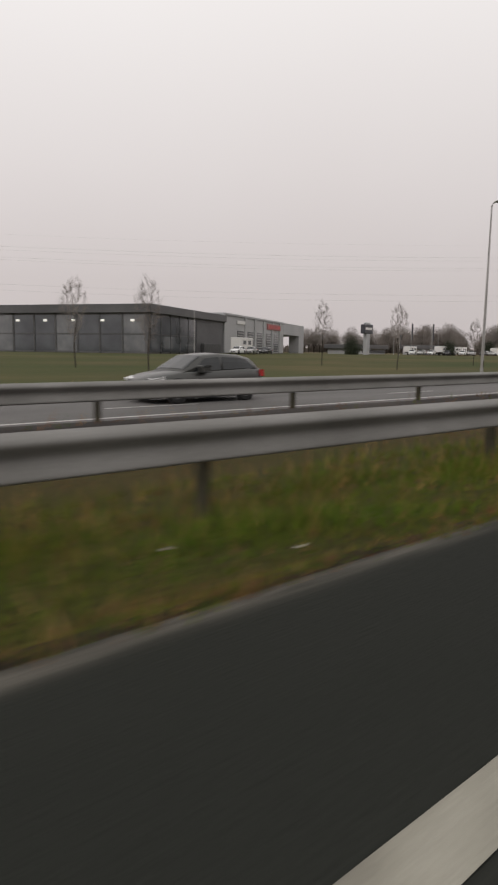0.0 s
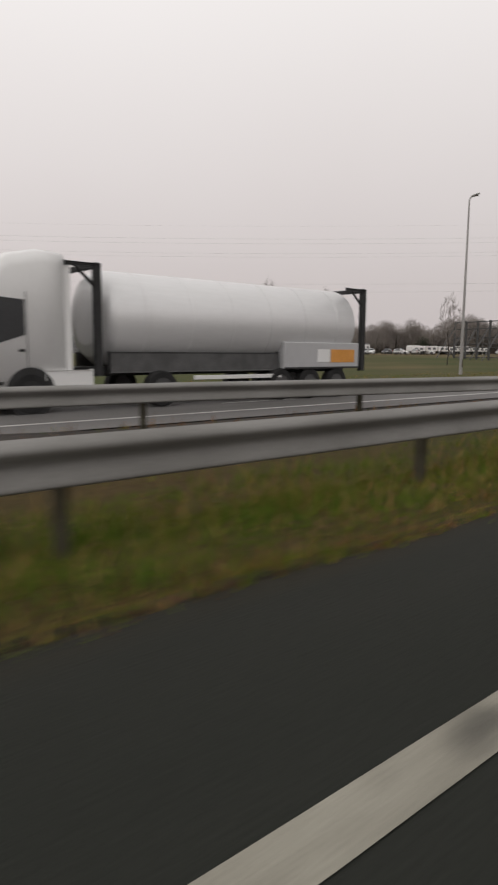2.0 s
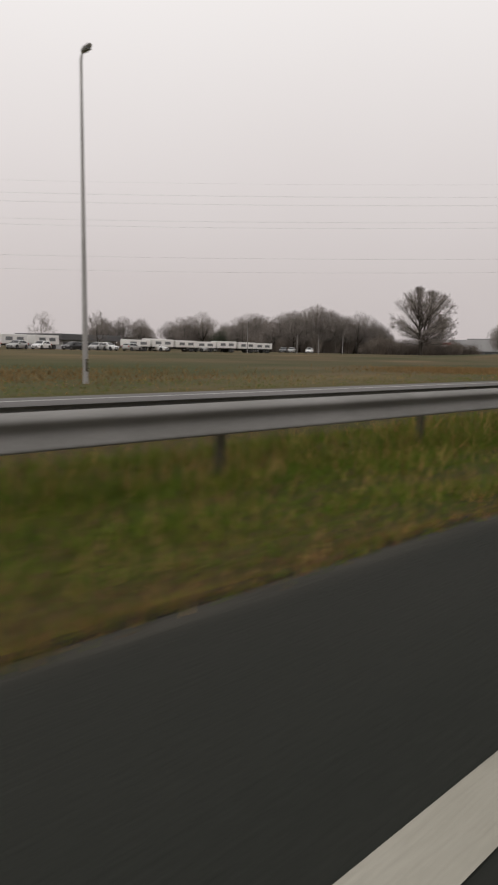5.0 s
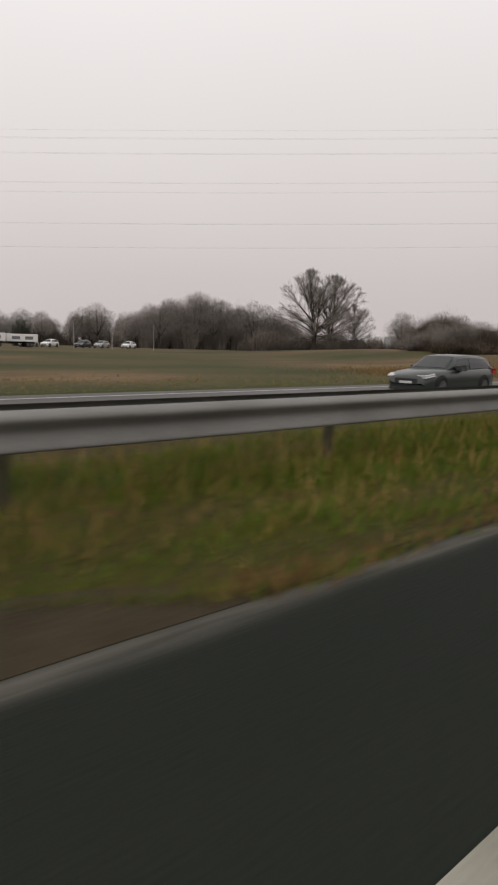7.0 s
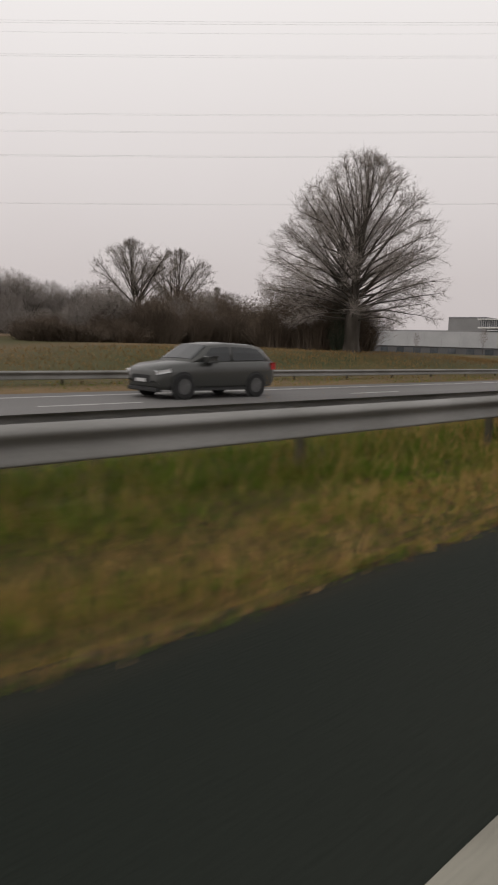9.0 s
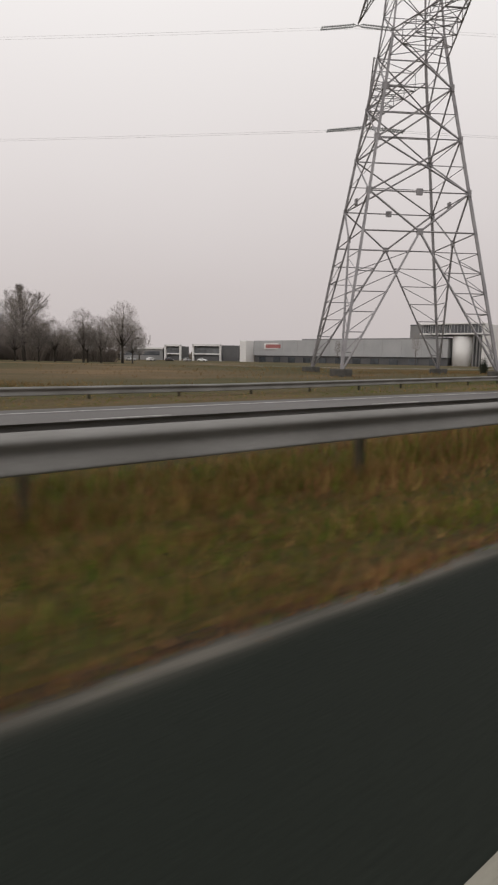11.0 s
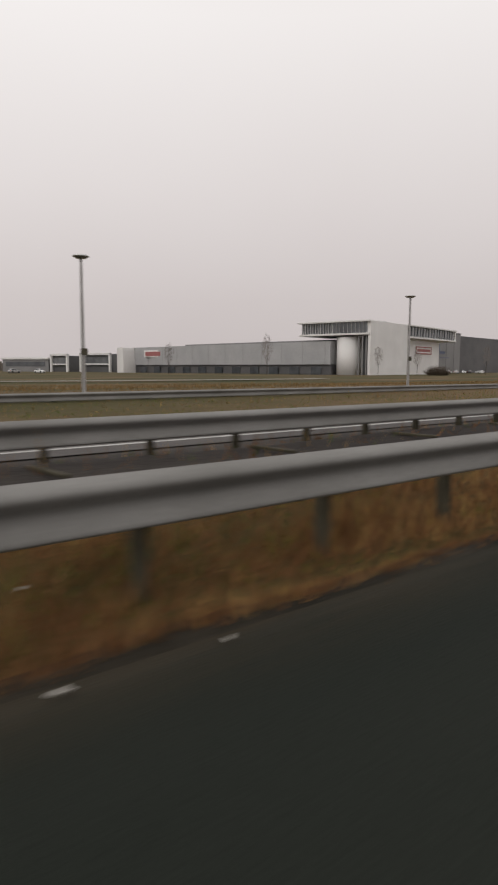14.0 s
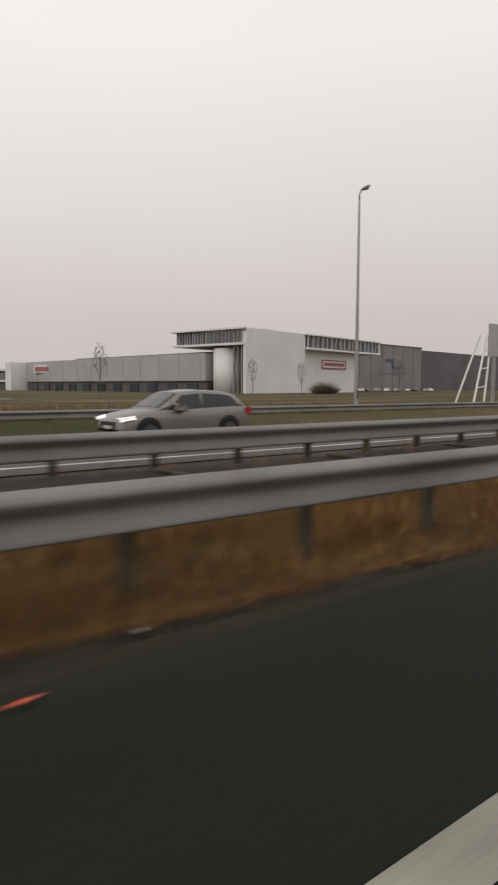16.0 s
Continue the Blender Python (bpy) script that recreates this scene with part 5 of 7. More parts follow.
WOOD_TREES = [wood_tree_meshes(q, 6500) for q in (12, 17, 23, 31)]
for i in range(54):
    x = 299 + 1.36 * i + rs.uniform(-1.2, 1.2)
    s = at(WOOD_TOP, x) * (rs.uniform(0.82, 1.0) if i % 2 else rs.uniform(0.5, 0.8)) / 9.9
    tree(WOOD_TREES[i % 4], x, 163 + rs.uniform(-8, 10), 0.2, "bare round-crowned tree standing in the woodland", "woodland trees", (s * rs.uniform(0.95, 1.25), s * rs.uniform(0.95, 1.25), s), 47 * i)
BACK_TOP = [(316, 13), (326, 17), (332, 17.5), (338, 12), (346, 12.5), (352, 17), (362, 19.5), (375, 20), (392, 20), (408, 16)]
for i in range(42):
    x = 317 + 2.15 * i + rs.uniform(-1.2, 1.2)
    s = at(BACK_TOP, x) * (rs.uniform(0.88, 1.04) if i % 2 else rs.uniform(0.5, 0.8)) / 9.9
    tree(WOOD_TREES[(i + 3) % 4], x, 243 + rs.uniform(-8, 10), 0.2, "bare round-crowned tree behind the nearer woodland", "woodland trees", (s * rs.uniform(0.9, 1.2), s * rs.uniform(0.9, 1.2), s), 67 * i)
for i in range(15):
    x = 335 + 2.7 * i + rs.uniform(-1.2, 1.2)
    s = (rs.uniform(8.5, 11.5) if i % 3 == 1 else rs.uniform(5, 8)) / 9.9
    tree(WOOD_TREES[(i + 1) % 4], x, 97 + rs.uniform(-5, 7), 0.2, "low bare scrub tree at the field's edge", "scrub trees", (s, s, s), 71 * i)
for i in range(16):
    u = i / 15
    s = rs.uniform(3.2, 6.8) / 9.9
    tree(WOOD_TREES[(i + 2) % 4], 277 + 21 * u + rs.uniform(-2, 2), 50 + 8 * rs.uniform(0, 1), 0.0, "low bare scrub tree at the field's edge", "scrub trees", (s * 1.1, s * 1.1, s), 59 * i)
for i in range(40):
    x = 300 + 4.6 * i + rs.uniform(-2, 2)
    s = (16 + 5 * noise.noise((x * 0.05, 3, 1))) * rs.uniform(0.7, 1.1) / 9.9
    tree(WOOD_TREES[i % 4], x, 296 + rs.uniform(-10, 14), 0.2, "tall bare tree in the distant woods", "distant woodland trees", (s * 1.1, s * 1.1, s), 83 * i)
# horizon belt of far trees
hv, hf = [], []
rr = np.random.default_rng(5)
for i in range(9000):
    x = rr.uniform(-200, 1700)
    y = 520 + rr.uniform(-30, 60)
    h = (7 + 5 * noise.noise((x * 0.012, 0, 0)) + 3 * noise.noise((x * 0.05, 4, 0))) * rr.uniform(0.3, 1.0)
    w = rr.uniform(0.5, 1.6)
    o = len(hv)
    a = rr.uniform(-1, 1)
    hv += [(x - w, y - a, -1), (x + w, y + a, -1), (x + w * 0.5, y + a, h), (x - w * 0.6, y - a, h * rr.uniform(0.8, 1.0))]
    hf.append((o, o + 1, o + 2, o + 3))
tagged(part("far_treeline", mesh_from("far_treeline", hv, hf), M_WOODS), "hazy belt of leafless trees on the horizon", "trees", kind="stuff")

# ---- vehicles on the opposite carriageway ----
def paint(name, c, rough=0.3, metal=0.2):
    m = material(name, [tuple(v * 0.92 for v in c), c], 0.6, rough, metal, fine=0.05, spec=0.5)
    b = m.node_tree.nodes["Principled BSDF"]
    b.inputs["Coat Weight"].default_value, b.inputs["Coat Roughness"].default_value = 0.28, 0.1
    return m


P_WHITE, P_SILVER, P_GREY = paint("white_car_paint", (0.72, 0.72, 0.71), metal=0.0), paint("silver_car_paint", (0.36, 0.36, 0.35)), paint("grey_car_paint", (0.046, 0.047, 0.043))
P_DARK, P_GREEN, P_RED = paint("dark_car_paint", (0.014, 0.015, 0.016), metal=0.0), paint("dark_grey_green_paint", (0.028, 0.036, 0.033), metal=0.0), paint("red_truck_paint", (0.42, 0.02, 0.025), metal=0.0)
P_BRONZE = paint("bronze_grey_car_paint", (0.19, 0.18, 0.165))
P_BLUE = paint("blue_lorry_paint", (0.022, 0.066, 0.125), metal=0.0)
M_TYRE = material("tyre_rubber", [(0.018, 0.018, 0.018), (0.03, 0.03, 0.03)], 3.0, 0.9, spec=0.2)
M_RIM = material("alloy_rim", [(0.07, 0.07, 0.07), (0.12, 0.12, 0.12)], 4.0, 0.4, metal=0.3)
M_TRIM = material("black_plastic_trim", [(0.02, 0.02, 0.02), (0.032, 0.032, 0.032)], 3.0, 0.7, spec=0.3)
M_CARGLASS = material("tinted_car_glass", [(0.012, 0.014, 0.015), (0.022, 0.025, 0.026)], 0.8, 0.07, spec=0.45)
M_LAMPGLASS = material("headlamp_glass", [(0.5, 0.5, 0.5), (0.6, 0.6, 0.6)], 3.0, 0.15)
M_LAMPLIT = glow("lit_headlamp", (1.0, 0.97, 0.92), 0.4)
M_TAIL = material("red_tail_lamp", [(0.30, 0.015, 0.015), (0.40, 0.03, 0.03)], 3.0, 0.25)
M_ORANGE = material("orange_plate", [(0.55, 0.24, 0.04), (0.62, 0.28, 0.06)], 2.0, 0.6)
M_TANK = material("brushed_tank_steel", [(0.60, 0.60, 0.60), (0.68, 0.68, 0.68)], 0.4, 0.38, metal=0.25, stretch=(0.3, 2, 2), fine=0.1)
M_CURTAIN = material("white_box_panel", [(0.62, 0.61, 0.59), (0.70, 0.69, 0.67)], 0.3, 0.6, fine=0.1)


def wheel_parts(parent, x, y, r, w, side, spokes=5):
    """Tyre with a rounded shoulder and a dished rim with spokes."""
    bm = bmesh.new()
    prof = [(-w / 2, r * 0.62), (-w / 2, r * 0.93), (-w / 2 + 0.03, r), (w / 2 - 0.03, r), (w / 2, r * 0.93), (w / 2, r * 0.62)]
    rings = [[bm.verts.new((q * math.cos(a), yy, q * math.sin(a))) for a in (math.tau * k / 20 for k in range(20))] for yy, q in prof]
    for u, v in zip(rings, rings[1:]):
        for k in range(20):
            bm.faces.new((u[k], u[(k + 1) % 20], v[(k + 1) % 20], v[k]))
    t = part("wheel", bm, M_TYRE, parent, m=Matrix.Translation((x, y, r)))
    bm = bmesh.new()
    bmesh.ops.create_cone(bm, cap_ends=True, segments=20, radius1=r * 0.64, radius2=r * 0.58, depth=w * 0.86)
    bmesh.ops.rotate(bm, verts=bm.verts, cent=(0, 0, 0), matrix=Matrix.Rotation(radians(90 * side), 3, "X"))
    for k in range(spokes):
        a = math.tau * k / spokes
        b2 = box(-0.035, 0.035, side * w * 0.42, side * w * 0.47, 0.05, r * 0.58, 0.0)
        bmesh.ops.rotate(b2, verts=b2.verts, cent=(0, 0, 0), matrix=Matrix.Rotation(a, 3, "Y"))
        tmp = bpy.data.meshes.new("spoke")
        b2.to_mesh(tmp)
        b2.free()
        bm.from_mesh(tmp)
        bpy.data.meshes.remove(tmp)
    if not spokes:
        hub = tube([(0, side * w * 0.3, 0), (0, side * w * 0.5, 0), (0, side * w * 0.56, 0)], [r * 0.26, r * 0.22, r * 0.14], 12)
        tmp = bpy.data.meshes.new("hub")
        hub.to_mesh(tmp)
        hub.free()
        bm.from_mesh(tmp)
        bpy.data.meshes.remove(tmp)
    part("rim", bm, M_RIM if spokes else M_DARKSTEEL, t)


def loft(stations, smooth=True):
    """stations: x, list of (y, z) from lower sill over the top to the other sill."""
    bm = bmesh.new()
    rings = [[bm.verts.new((x, y, z)) for y, z in ring] for x, ring in stations]
    k = len(rings[0])
    for u, v in zip(rings, rings[1:]):
        for i in range(k - 1):
            bm.faces.new((u[i], u[i + 1], v[i + 1], v[i]))
        bm.faces.new((u[k - 1], u[0], v[0], v[k - 1]))
    bm.faces.new(rings[0]), bm.faces.new(rings[-1][::-1])
    bmesh.ops.recalc_face_normals(bm, faces=bm.faces)
    for f in bm.faces:
        f.smooth = smooth
    return bm


CAR_STYLES = {  # lower body: x, bottom, top, half width; cabin: x, roof height, roof half width
    "hatch": ([(0, .20, .40, .68), (.02, .14, .47, .84), (.10, .12, .56, .95), (.27, .12, .64, .99), (.55, .12, .66, 1.0), (.85, .13, .70, .99), (.96, .16, .70, .93), (1.0, .24, .58, .84)],
              [(.245, .64, .86), (.43, .955, .72), (.58, 1.0, .72), (.78, .975, .71), (.90, .90, .70), (.975, .69, .80)]),
    "estate": ([(0, .22, .42, .66), (.02, .15, .48, .84), (.10, .13, .57, .95), (.28, .13, .63, .99), (.6, .13, .65, 1.0), (.88, .14, .68, .98), (.97, .18, .67, .92), (1.0, .26, .58, .84)],
               [(.27, .63, .86), (.44, .96, .72), (.60, 1.0, .72), (.80, .985, .71), (.92, .93, .70), (.985, .68, .80)]),
    "suv": ([(0, .24, .46, .70), (.02, .18, .53, .86), (.10, .16, .60, .96), (.28, .16, .66, 1.0), (.6, .16, .68, 1.0), (.88, .17, .70, .98), (.97, .20, .70, .93), (1.0, .28, .60, .86)],
            [(.25, .66, .88), (.41, .96, .76), (.56, 1.0, .76), (.78, .985, .75), (.90, .93, .74), (.985, .70, .82)]),
    "mini": ([(0, .20, .42, .70), (.03, .13, .50, .86), (.11, .11, .58, .96), (.26, .11, .64, .99), (.55, .11, .67, 1.0), (.86, .12, .70, .99), (.97, .15, .70, .94), (1.0, .22, .60, .88)],
             [(.20, .63, .88), (.38, .95, .76), (.54, 1.0, .77), (.80, .985, .76), (.94, .93, .75), (.99, .70, .84)]),
}


def car(label, style, mat, x, lane, length, width, height, lit=False, z=None):
    """An oncoming car: its nose points to -x."""
    z = OPP_Z + 0.003 if z is None else z
    t = thing("car", label, "car", m=pose(x, lane, z))
    low, cab = CAR_STYLES[style]
    L, W, H = length, width / 2, height
    rings = []
    for u, b, top, w in low:
        q = W * w
        rings.append((u * L, [(-q * 0.93, b * H), (-q, (b + 0.08) * H), (-q, (top - 0.16) * H), (-q * 0.97, (top - 0.05) * H), (-q * 0.86, top * H), (0, (top + 0.015) * H), (q * 0.86, top * H), (q * 0.97, (top - 0.05) * H), (q, (top - 0.16) * H), (q, (b + 0.08) * H), (q * 0.93, b * H)]))
    body = part("body", loft(rings), mat, t)
    belt = lambda u: float(np.interp(u, [s[0] for s in low], [s[2] for s in low])) * H
    rings = []
    for u, top, w in cab:
        q, zb = W * w, belt(u) - 0.03 * H
        wb = W * 0.90
        zt = max(top * H, zb + 0.02)
        rings.append((u * L, [(-wb, zb), (-wb + (wb - q) * 0.45, zb + (zt - zb) * 0.5), (-q, zt - 0.035 * H), (-q * 0.85, zt), (0, zt + 0.01 * H), (q * 0.85, zt), (q, zt - 0.035 * H), (wb - (wb - q) * 0.45, zb + (zt - zb) * 0.5), (wb, zb)]))
    part("cabin", loft(rings), mat, t)
    roof = lambda u: float(np.interp(u, [s[0] for s in cab], [s[1] for s in cab])) * H
    rw = lambda u: float(np.interp(u, [s[0] for s in cab], [s[2] for s in cab])) * W
    sill = lambda u: float(np.interp(u, [s[0] for s in cab], [belt(s[0]) - 0.03 * H for s in cab]))
    u0, u1, ue, ur = cab[0][0] + 0.07, cab[1][0] + 0.015, cab[-2][0], cab[-1][0]
    mids = ((u0, u1, 0.585, 0.585), (0.605, 0.605, ur - 0.075, ue - 0.05))
    for s in (-1, 1):
        for ba, ta, bb_, tb in mids:
            bm = bmesh.new()
            rows = []
            for zf in (0.08, 0.3, 0.5, 0.7, 0.88):
                g = (zf - 0.08) / 0.8
                row = []
                for c in range(6):
                    u = ba + (ta - ba) * g + (bb_ - ba + (tb - bb_ - ta + ba) * g) * c / 5
                    zb = sill(u)
                    zm = zb + (roof(u) - zb) * 0.5
                    ze = roof(u) - 0.035 * H
                    zz = zb + (zm - zb) * zf * 2 if zf < 0.5 else zm + (ze - zm) * (zf - 0.5) * 2
                    q = rw(u)
                    y = W * 0.90 - (W * 0.90 - q) * (0.9 * zf if zf < 0.5 else 0.45 + 1.1 * (zf - 0.5)) + 0.012
                    row.append(bm.verts.new((u * L, s * y, zz)))
                rows.append(row)
            for a, b in zip(rows, rows[1:]):
                for c in range(5):
                    bm.faces.new((a[c], a[c + 1], b[c + 1], b[c]))
            part("side_window", bm, M_CARGLASS, t)
        bm = box(u1 * L - 0.22 * L * 0.35, u1 * L - 0.02, s * (W * 0.97), s * (W + 0.16), belt(0.36) - 0.02, belt(0.36) + 0.13, 0.03)
        part("door_mirror", bm, mat, t)
        lamp = box(0.012 * L, 0.10 * L, s * W * 0.50, s * W * 0.93, 0.45 * H, 0.505 * H, 0.02)
        bmesh.ops.rotate(lamp, verts=lamp.verts, cent=(0.05 * L, s * W * 0.7, 0.48 * H), matrix=Matrix.Rotation(s * radians(16), 3, "Z") @ Matrix.Rotation(radians(-10), 3, "Y"))
        part("headlight", lamp, M_LAMPLIT if lit else M_LAMPGLASS, t)
        part("tail_light", box(0.955 * L, 0.995 * L, s * W * 0.62, s * W * 0.935, 0.52 * H, 0.64 * H, 0.02), M_TAIL, t)
        part("sill", box(0.22 * L, 0.78 * L, s * W * 0.95, s * (W + 0.004), low[3][1] * H - 0.02, low[3][1] * H + 0.07, 0.01), M_TRIM, t)
        for u in (0.185, 0.80):
            r = 0.235 * H if style != "suv" else 0.225 * H
            bm = bmesh.new()
            bmesh.ops.create_cone(bm, cap_ends=True, segments=20, radius1=r * 1.14, radius2=r * 1.14, depth=0.05)
            bmesh.ops.rotate(bm, verts=bm.verts, cent=(0, 0, 0), matrix=Matrix.Rotation(radians(90), 3, "X"))
            part("wheel_arch", bm, M_TRIM, t, m=Matrix.Translation((u * L, s * (W - 0.03), r * 1.02)))
            wheel_parts(t, u * L, s * (W - 0.062), r, 0.21, s)
    for pane, ua, ub in (("windscreen", cab[0][0] + 0.02, cab[1][0] - 0.008), ("rear_window", cab[-1][0] - 0.012, cab[-2][0] + 0.01)):
        bm = bmesh.new()
        rows = []
        for u in (ua, (ua + ub) / 2, ub):
            q, zt = rw(u), roof(u)
            rows.append([bm.verts.new((u * L + (-0.012 if pane == "windscreen" else 0.012), e * q, zt + d * H + 0.012)) for e, d in ((-0.93, -0.016), (-0.8, 0.001), (0, 0.011), (0.8, 0.001), (0.93, -0.016))])
        for a, b in zip(rows, rows[1:]):
            for k in range(4):
                bm.faces.new((a[k], a[k + 1], b[k + 1], b[k]))
        part(pane, bm, M_CARGLASS, t)
    part("grille", box(-0.012, 0.03 * L, -W * 0.52, W * 0.52, 0.27 * H, 0.42 * H, 0.015), M_TRIM, t)
    part("plate", box(-0.022, -0.012, -0.26, 0.26, 0.29 * H, 0.35 * H, 0.003), M_LAMPGLASS, t)
    part("bumper_lip", box(-0.005, 0.05 * L, -W * 0.78, W * 0.78, 0.13 * H, 0.20 * H, 0.02), M_TRIM, t)
    return t


LANE1, LANE2 = 12.95, 15.5
car("dark grey hatchback driving on the opposite carriageway", "hatch", P_GREY, 9.75, LANE2, 4.2, 1.8, 1.45)
car("white compact crossover car on the opposite carriageway", "hatch", P_WHITE, 49.15, LANE1, 4.5, 1.82, 1.6)
car("small white hatchback on the opposite carriageway", "mini", P_WHITE, 118.9, LANE1, 3.75, 1.66, 1.56)
car("dark hatchback following close behind a white one", "hatch", P_DARK, 128.4, LANE1, 4.2, 1.8, 1.5)
car("dark estate car with roof rails on the opposite carriageway", "estate", P_GREEN, 216.55, LANE1, 4.75, 1.86, 1.47)
car("black hatchback on the far lane of the carriageway", "hatch", P_DARK, 242.6, LANE2, 4.1, 1.78, 1.46)
car("grey sport utility car on the opposite carriageway", "suv", P_GREY, 263.75, LANE2, 4.65, 1.9, 1.68)
car("dark green-grey sport utility car on the opposite carriageway", "suv", P_GREEN, 434.8, LANE1, 4.85, 1.85, 1.8)
car("bronze grey hatchback with lit headlights on the carriageway", "hatch", P_BRONZE, 459.0, LANE2, 4.4, 1.8, 1.52, True)


def lorry_wheels(t, xs_, half, r=0.48):
    for x in xs_:
        for s in (-1, 1):
            wheel_parts(t, x, s * (half - 0.17), r, 0.32, s, 0)


def cab_body(w, h, nose, back, sleeper):
    """A cab-over lorry cab: raked windscreen and a roof fairing."""
    q = w / 2
    st = []
    for x, b, top, hw in ((0.0, 0.45, 1.9, 0.90), (0.05, 0.38, 2.25, 0.97), (0.16, 0.36, 3.1 * h / 3.9, 1.0), (0.35, 0.36, 3.35 * h / 3.9, 1.0), (1.0, 0.36, 3.75 * h / 3.9, 1.0), (1.7, 0.36, h, 0.99), (back, 0.36, h * 0.99, 0.97)):
        y = q * hw
        st.append((x, [(-y, b), (-y, top - 0.35), (-y * 0.93, top - 0.08), (-y * 0.75, top), (0, top + 0.02), (y * 0.75, top), (y * 0.93, top - 0.08), (y, top - 0.35), (y, b)]))
    return loft(st)


def cab_details(t, x_wheel, back, h, trim):
    """Wheel arches, door outlines, handles, steps and a bumper corner on both flanks of a cab."""
    for s in (-1, 1):
        bm = bmesh.new()
        bmesh.ops.create_cone(bm, cap_ends=True, segments=24, radius1=0.61, radius2=0.61, depth=0.04)
        bmesh.ops.rotate(bm, verts=bm.verts, cent=(0, 0, 0), matrix=Matrix.Rotation(radians(90), 3, "X"))
        part("wheel_arch", bm, M_TRIM, t, m=Matrix.Translation((x_wheel, s * 1.243, 0.52)))
        for x in (0.28, 1.32):
            part("door_seam", box(x, x + 0.014, s * 1.251, s * 1.256, 0.95, h * 0.74), M_TRIM, t)
        part("door_handle", box(1.12, 1.26, s * 1.25, s * 1.275, 1.5, 1.56, 0.006), M_TRIM, t)
        part("entry_step", box(0.32, 0.72, s * 1.2, s * 1.262, 0.42, 0.52, 0.01), M_TRIM, t)
        part("entry_step", box(0.36, 0.72, s * 1.2, s * 1.258, 0.72, 0.8, 0.01), M_TRIM, t)
        part("side_deflector", box(back - 0.06, back + 0.1, s * 1.15, s * 1.25, 1.0, h - 0.35, 0.02), trim, t)


def slab_xz(outline, y0, y1):
    """A flat plate of the given outline, seen from the side, between two depths."""
    bm = bmesh.new()
    a = [bm.verts.new((x, y0, z)) for x, z in outline]
    b = [bm.verts.new((x, y1, z)) for x, z in outline]
    bm.faces.new(a), bm.faces.new(b[::-1])
    for k in range(len(outline)):
        bm.faces.new((a[k], a[(k + 1) % len(a)], b[(k + 1) % len(b)], b[k]))
    return bm


# tanker lorry
tk = thing("tanker_lorry", "white cab-over tractor pulling a long polished steel tanker", "lorry", m=pose(60.8, LANE2, OPP_Z + 0.003))
part("cab", cab_body(2.5, 3.95, 0, 2.35, True), P_WHITE, tk)
part("windscreen", loft([(-0.09, [(-1.14, 1.75), (1.14, 1.75), (1.14, 1.82), (-1.14, 1.82)]), (0.02, [(-1.16, 2.9), (1.16, 2.9), (1.16, 2.98), (-1.16, 2.98)])], False), M_CARGLASS, tk)
part("sun_visor", box(-0.06, 0.25, -1.17, 1.17, 2.96, 3.04, 0.02), M_TRIM, tk)
part("name_panel", box(0.0, 0.28, -0.95, 0.95, 3.06, 3.26, 0.02), M_WHITE, tk)
part("roof_window", box(0.5, 1.0, -0.85, 0.85, 3.42, 3.62, 0.05), M_CARGLASS, tk)
part("front_panel", box(-0.045, 0.05, -1.05, 1.05, 1.12, 1.72, 0.04), P_WHITE, tk)
gr = part("grille", box(-0.05, 0.05, -0.85, 0.85, 0.84, 1.12, 0.03), M_TRIM, tk)
for k in range(2):
    part("grille_bar", box(-0.065, -0.05, -0.8, 0.8, 0.91 + 0.1 * k, 0.94 + 0.1 * k, 0.004), P_WHITE, gr)
part("emblem", box(-0.058, -0.046, 0.55, 0.82, 1.28, 1.52, 0.005), M_RED, tk, "small red emblem")
part("seam", box(-0.052, -0.046, -0.9, 0.9, 1.18, 1.21), M_TRIM, tk)
part("bumper", box(-0.06, 0.35, -1.22, 1.22, 0.33, 0.82, 0.06), P_WHITE, tk)
for s in (-1, 1):
    part("headlight", box(-0.075, -0.04, s * 0.85, s * 1.18, 0.62, 0.80, 0.02), M_LAMPGLASS, tk)
    part("side_window", slab_xz([(0.14, 1.72), (0.55, 1.66), (1.28, 1.9), (1.28, 2.72), (0.42, 2.78), (0.2, 2.6)], s * 1.236, s * 1.262), M_CARGLASS, tk)
    part("pillar_trim", slab_xz([(0.04, 1.5), (0.2, 1.5), (0.34, 2.9), (0.2, 2.9)], s * 1.2, s * 1.258), M_TRIM, tk)
    part("mirror", box(-0.05, 0.12, s * 1.3, s * 1.42, 2.05, 2.65, 0.04), M_TRIM, tk)
    part("side_fairing", box(1.75, 3.0, s * 1.1, s * 1.25, 0.5, 1.05, 0.03), P_WHITE, tk)
    part("step", box(0.25, 0.55, s * 1.15, s * 1.24, 0.36, 0.85, 0.02), M_TRIM, tk)
lorry_wheels(tk, (1.38, 5.1), 1.29, 0.5)
cab_details(tk, 1.38, 2.35, 3.95, P_WHITE)
part("exhaust_stack", box(2.45, 2.75, 0.7, 1.1, 0.8, 3.2, 0.05), M_TRIM, tk)
part("chassis", box(1.2, 13.4, -0.45, 0.45, 0.85, 1.1, 0.02), M_TRIM, tk)
tank = part("tank", tube([(3.45, 0, 2.42), (3.52, 0, 2.42), (3.8, 0, 2.42), (13.0, 0, 2.42), (13.28, 0, 2.42), (13.35, 0, 2.42)], [0.75, 1.05, 1.28, 1.28, 1.05, 0.75], 48), M_TANK, tk)
tank.data.polygons.foreach_set("use_smooth", [p.normal.x ** 2 < 0.9 for p in tank.data.polygons])
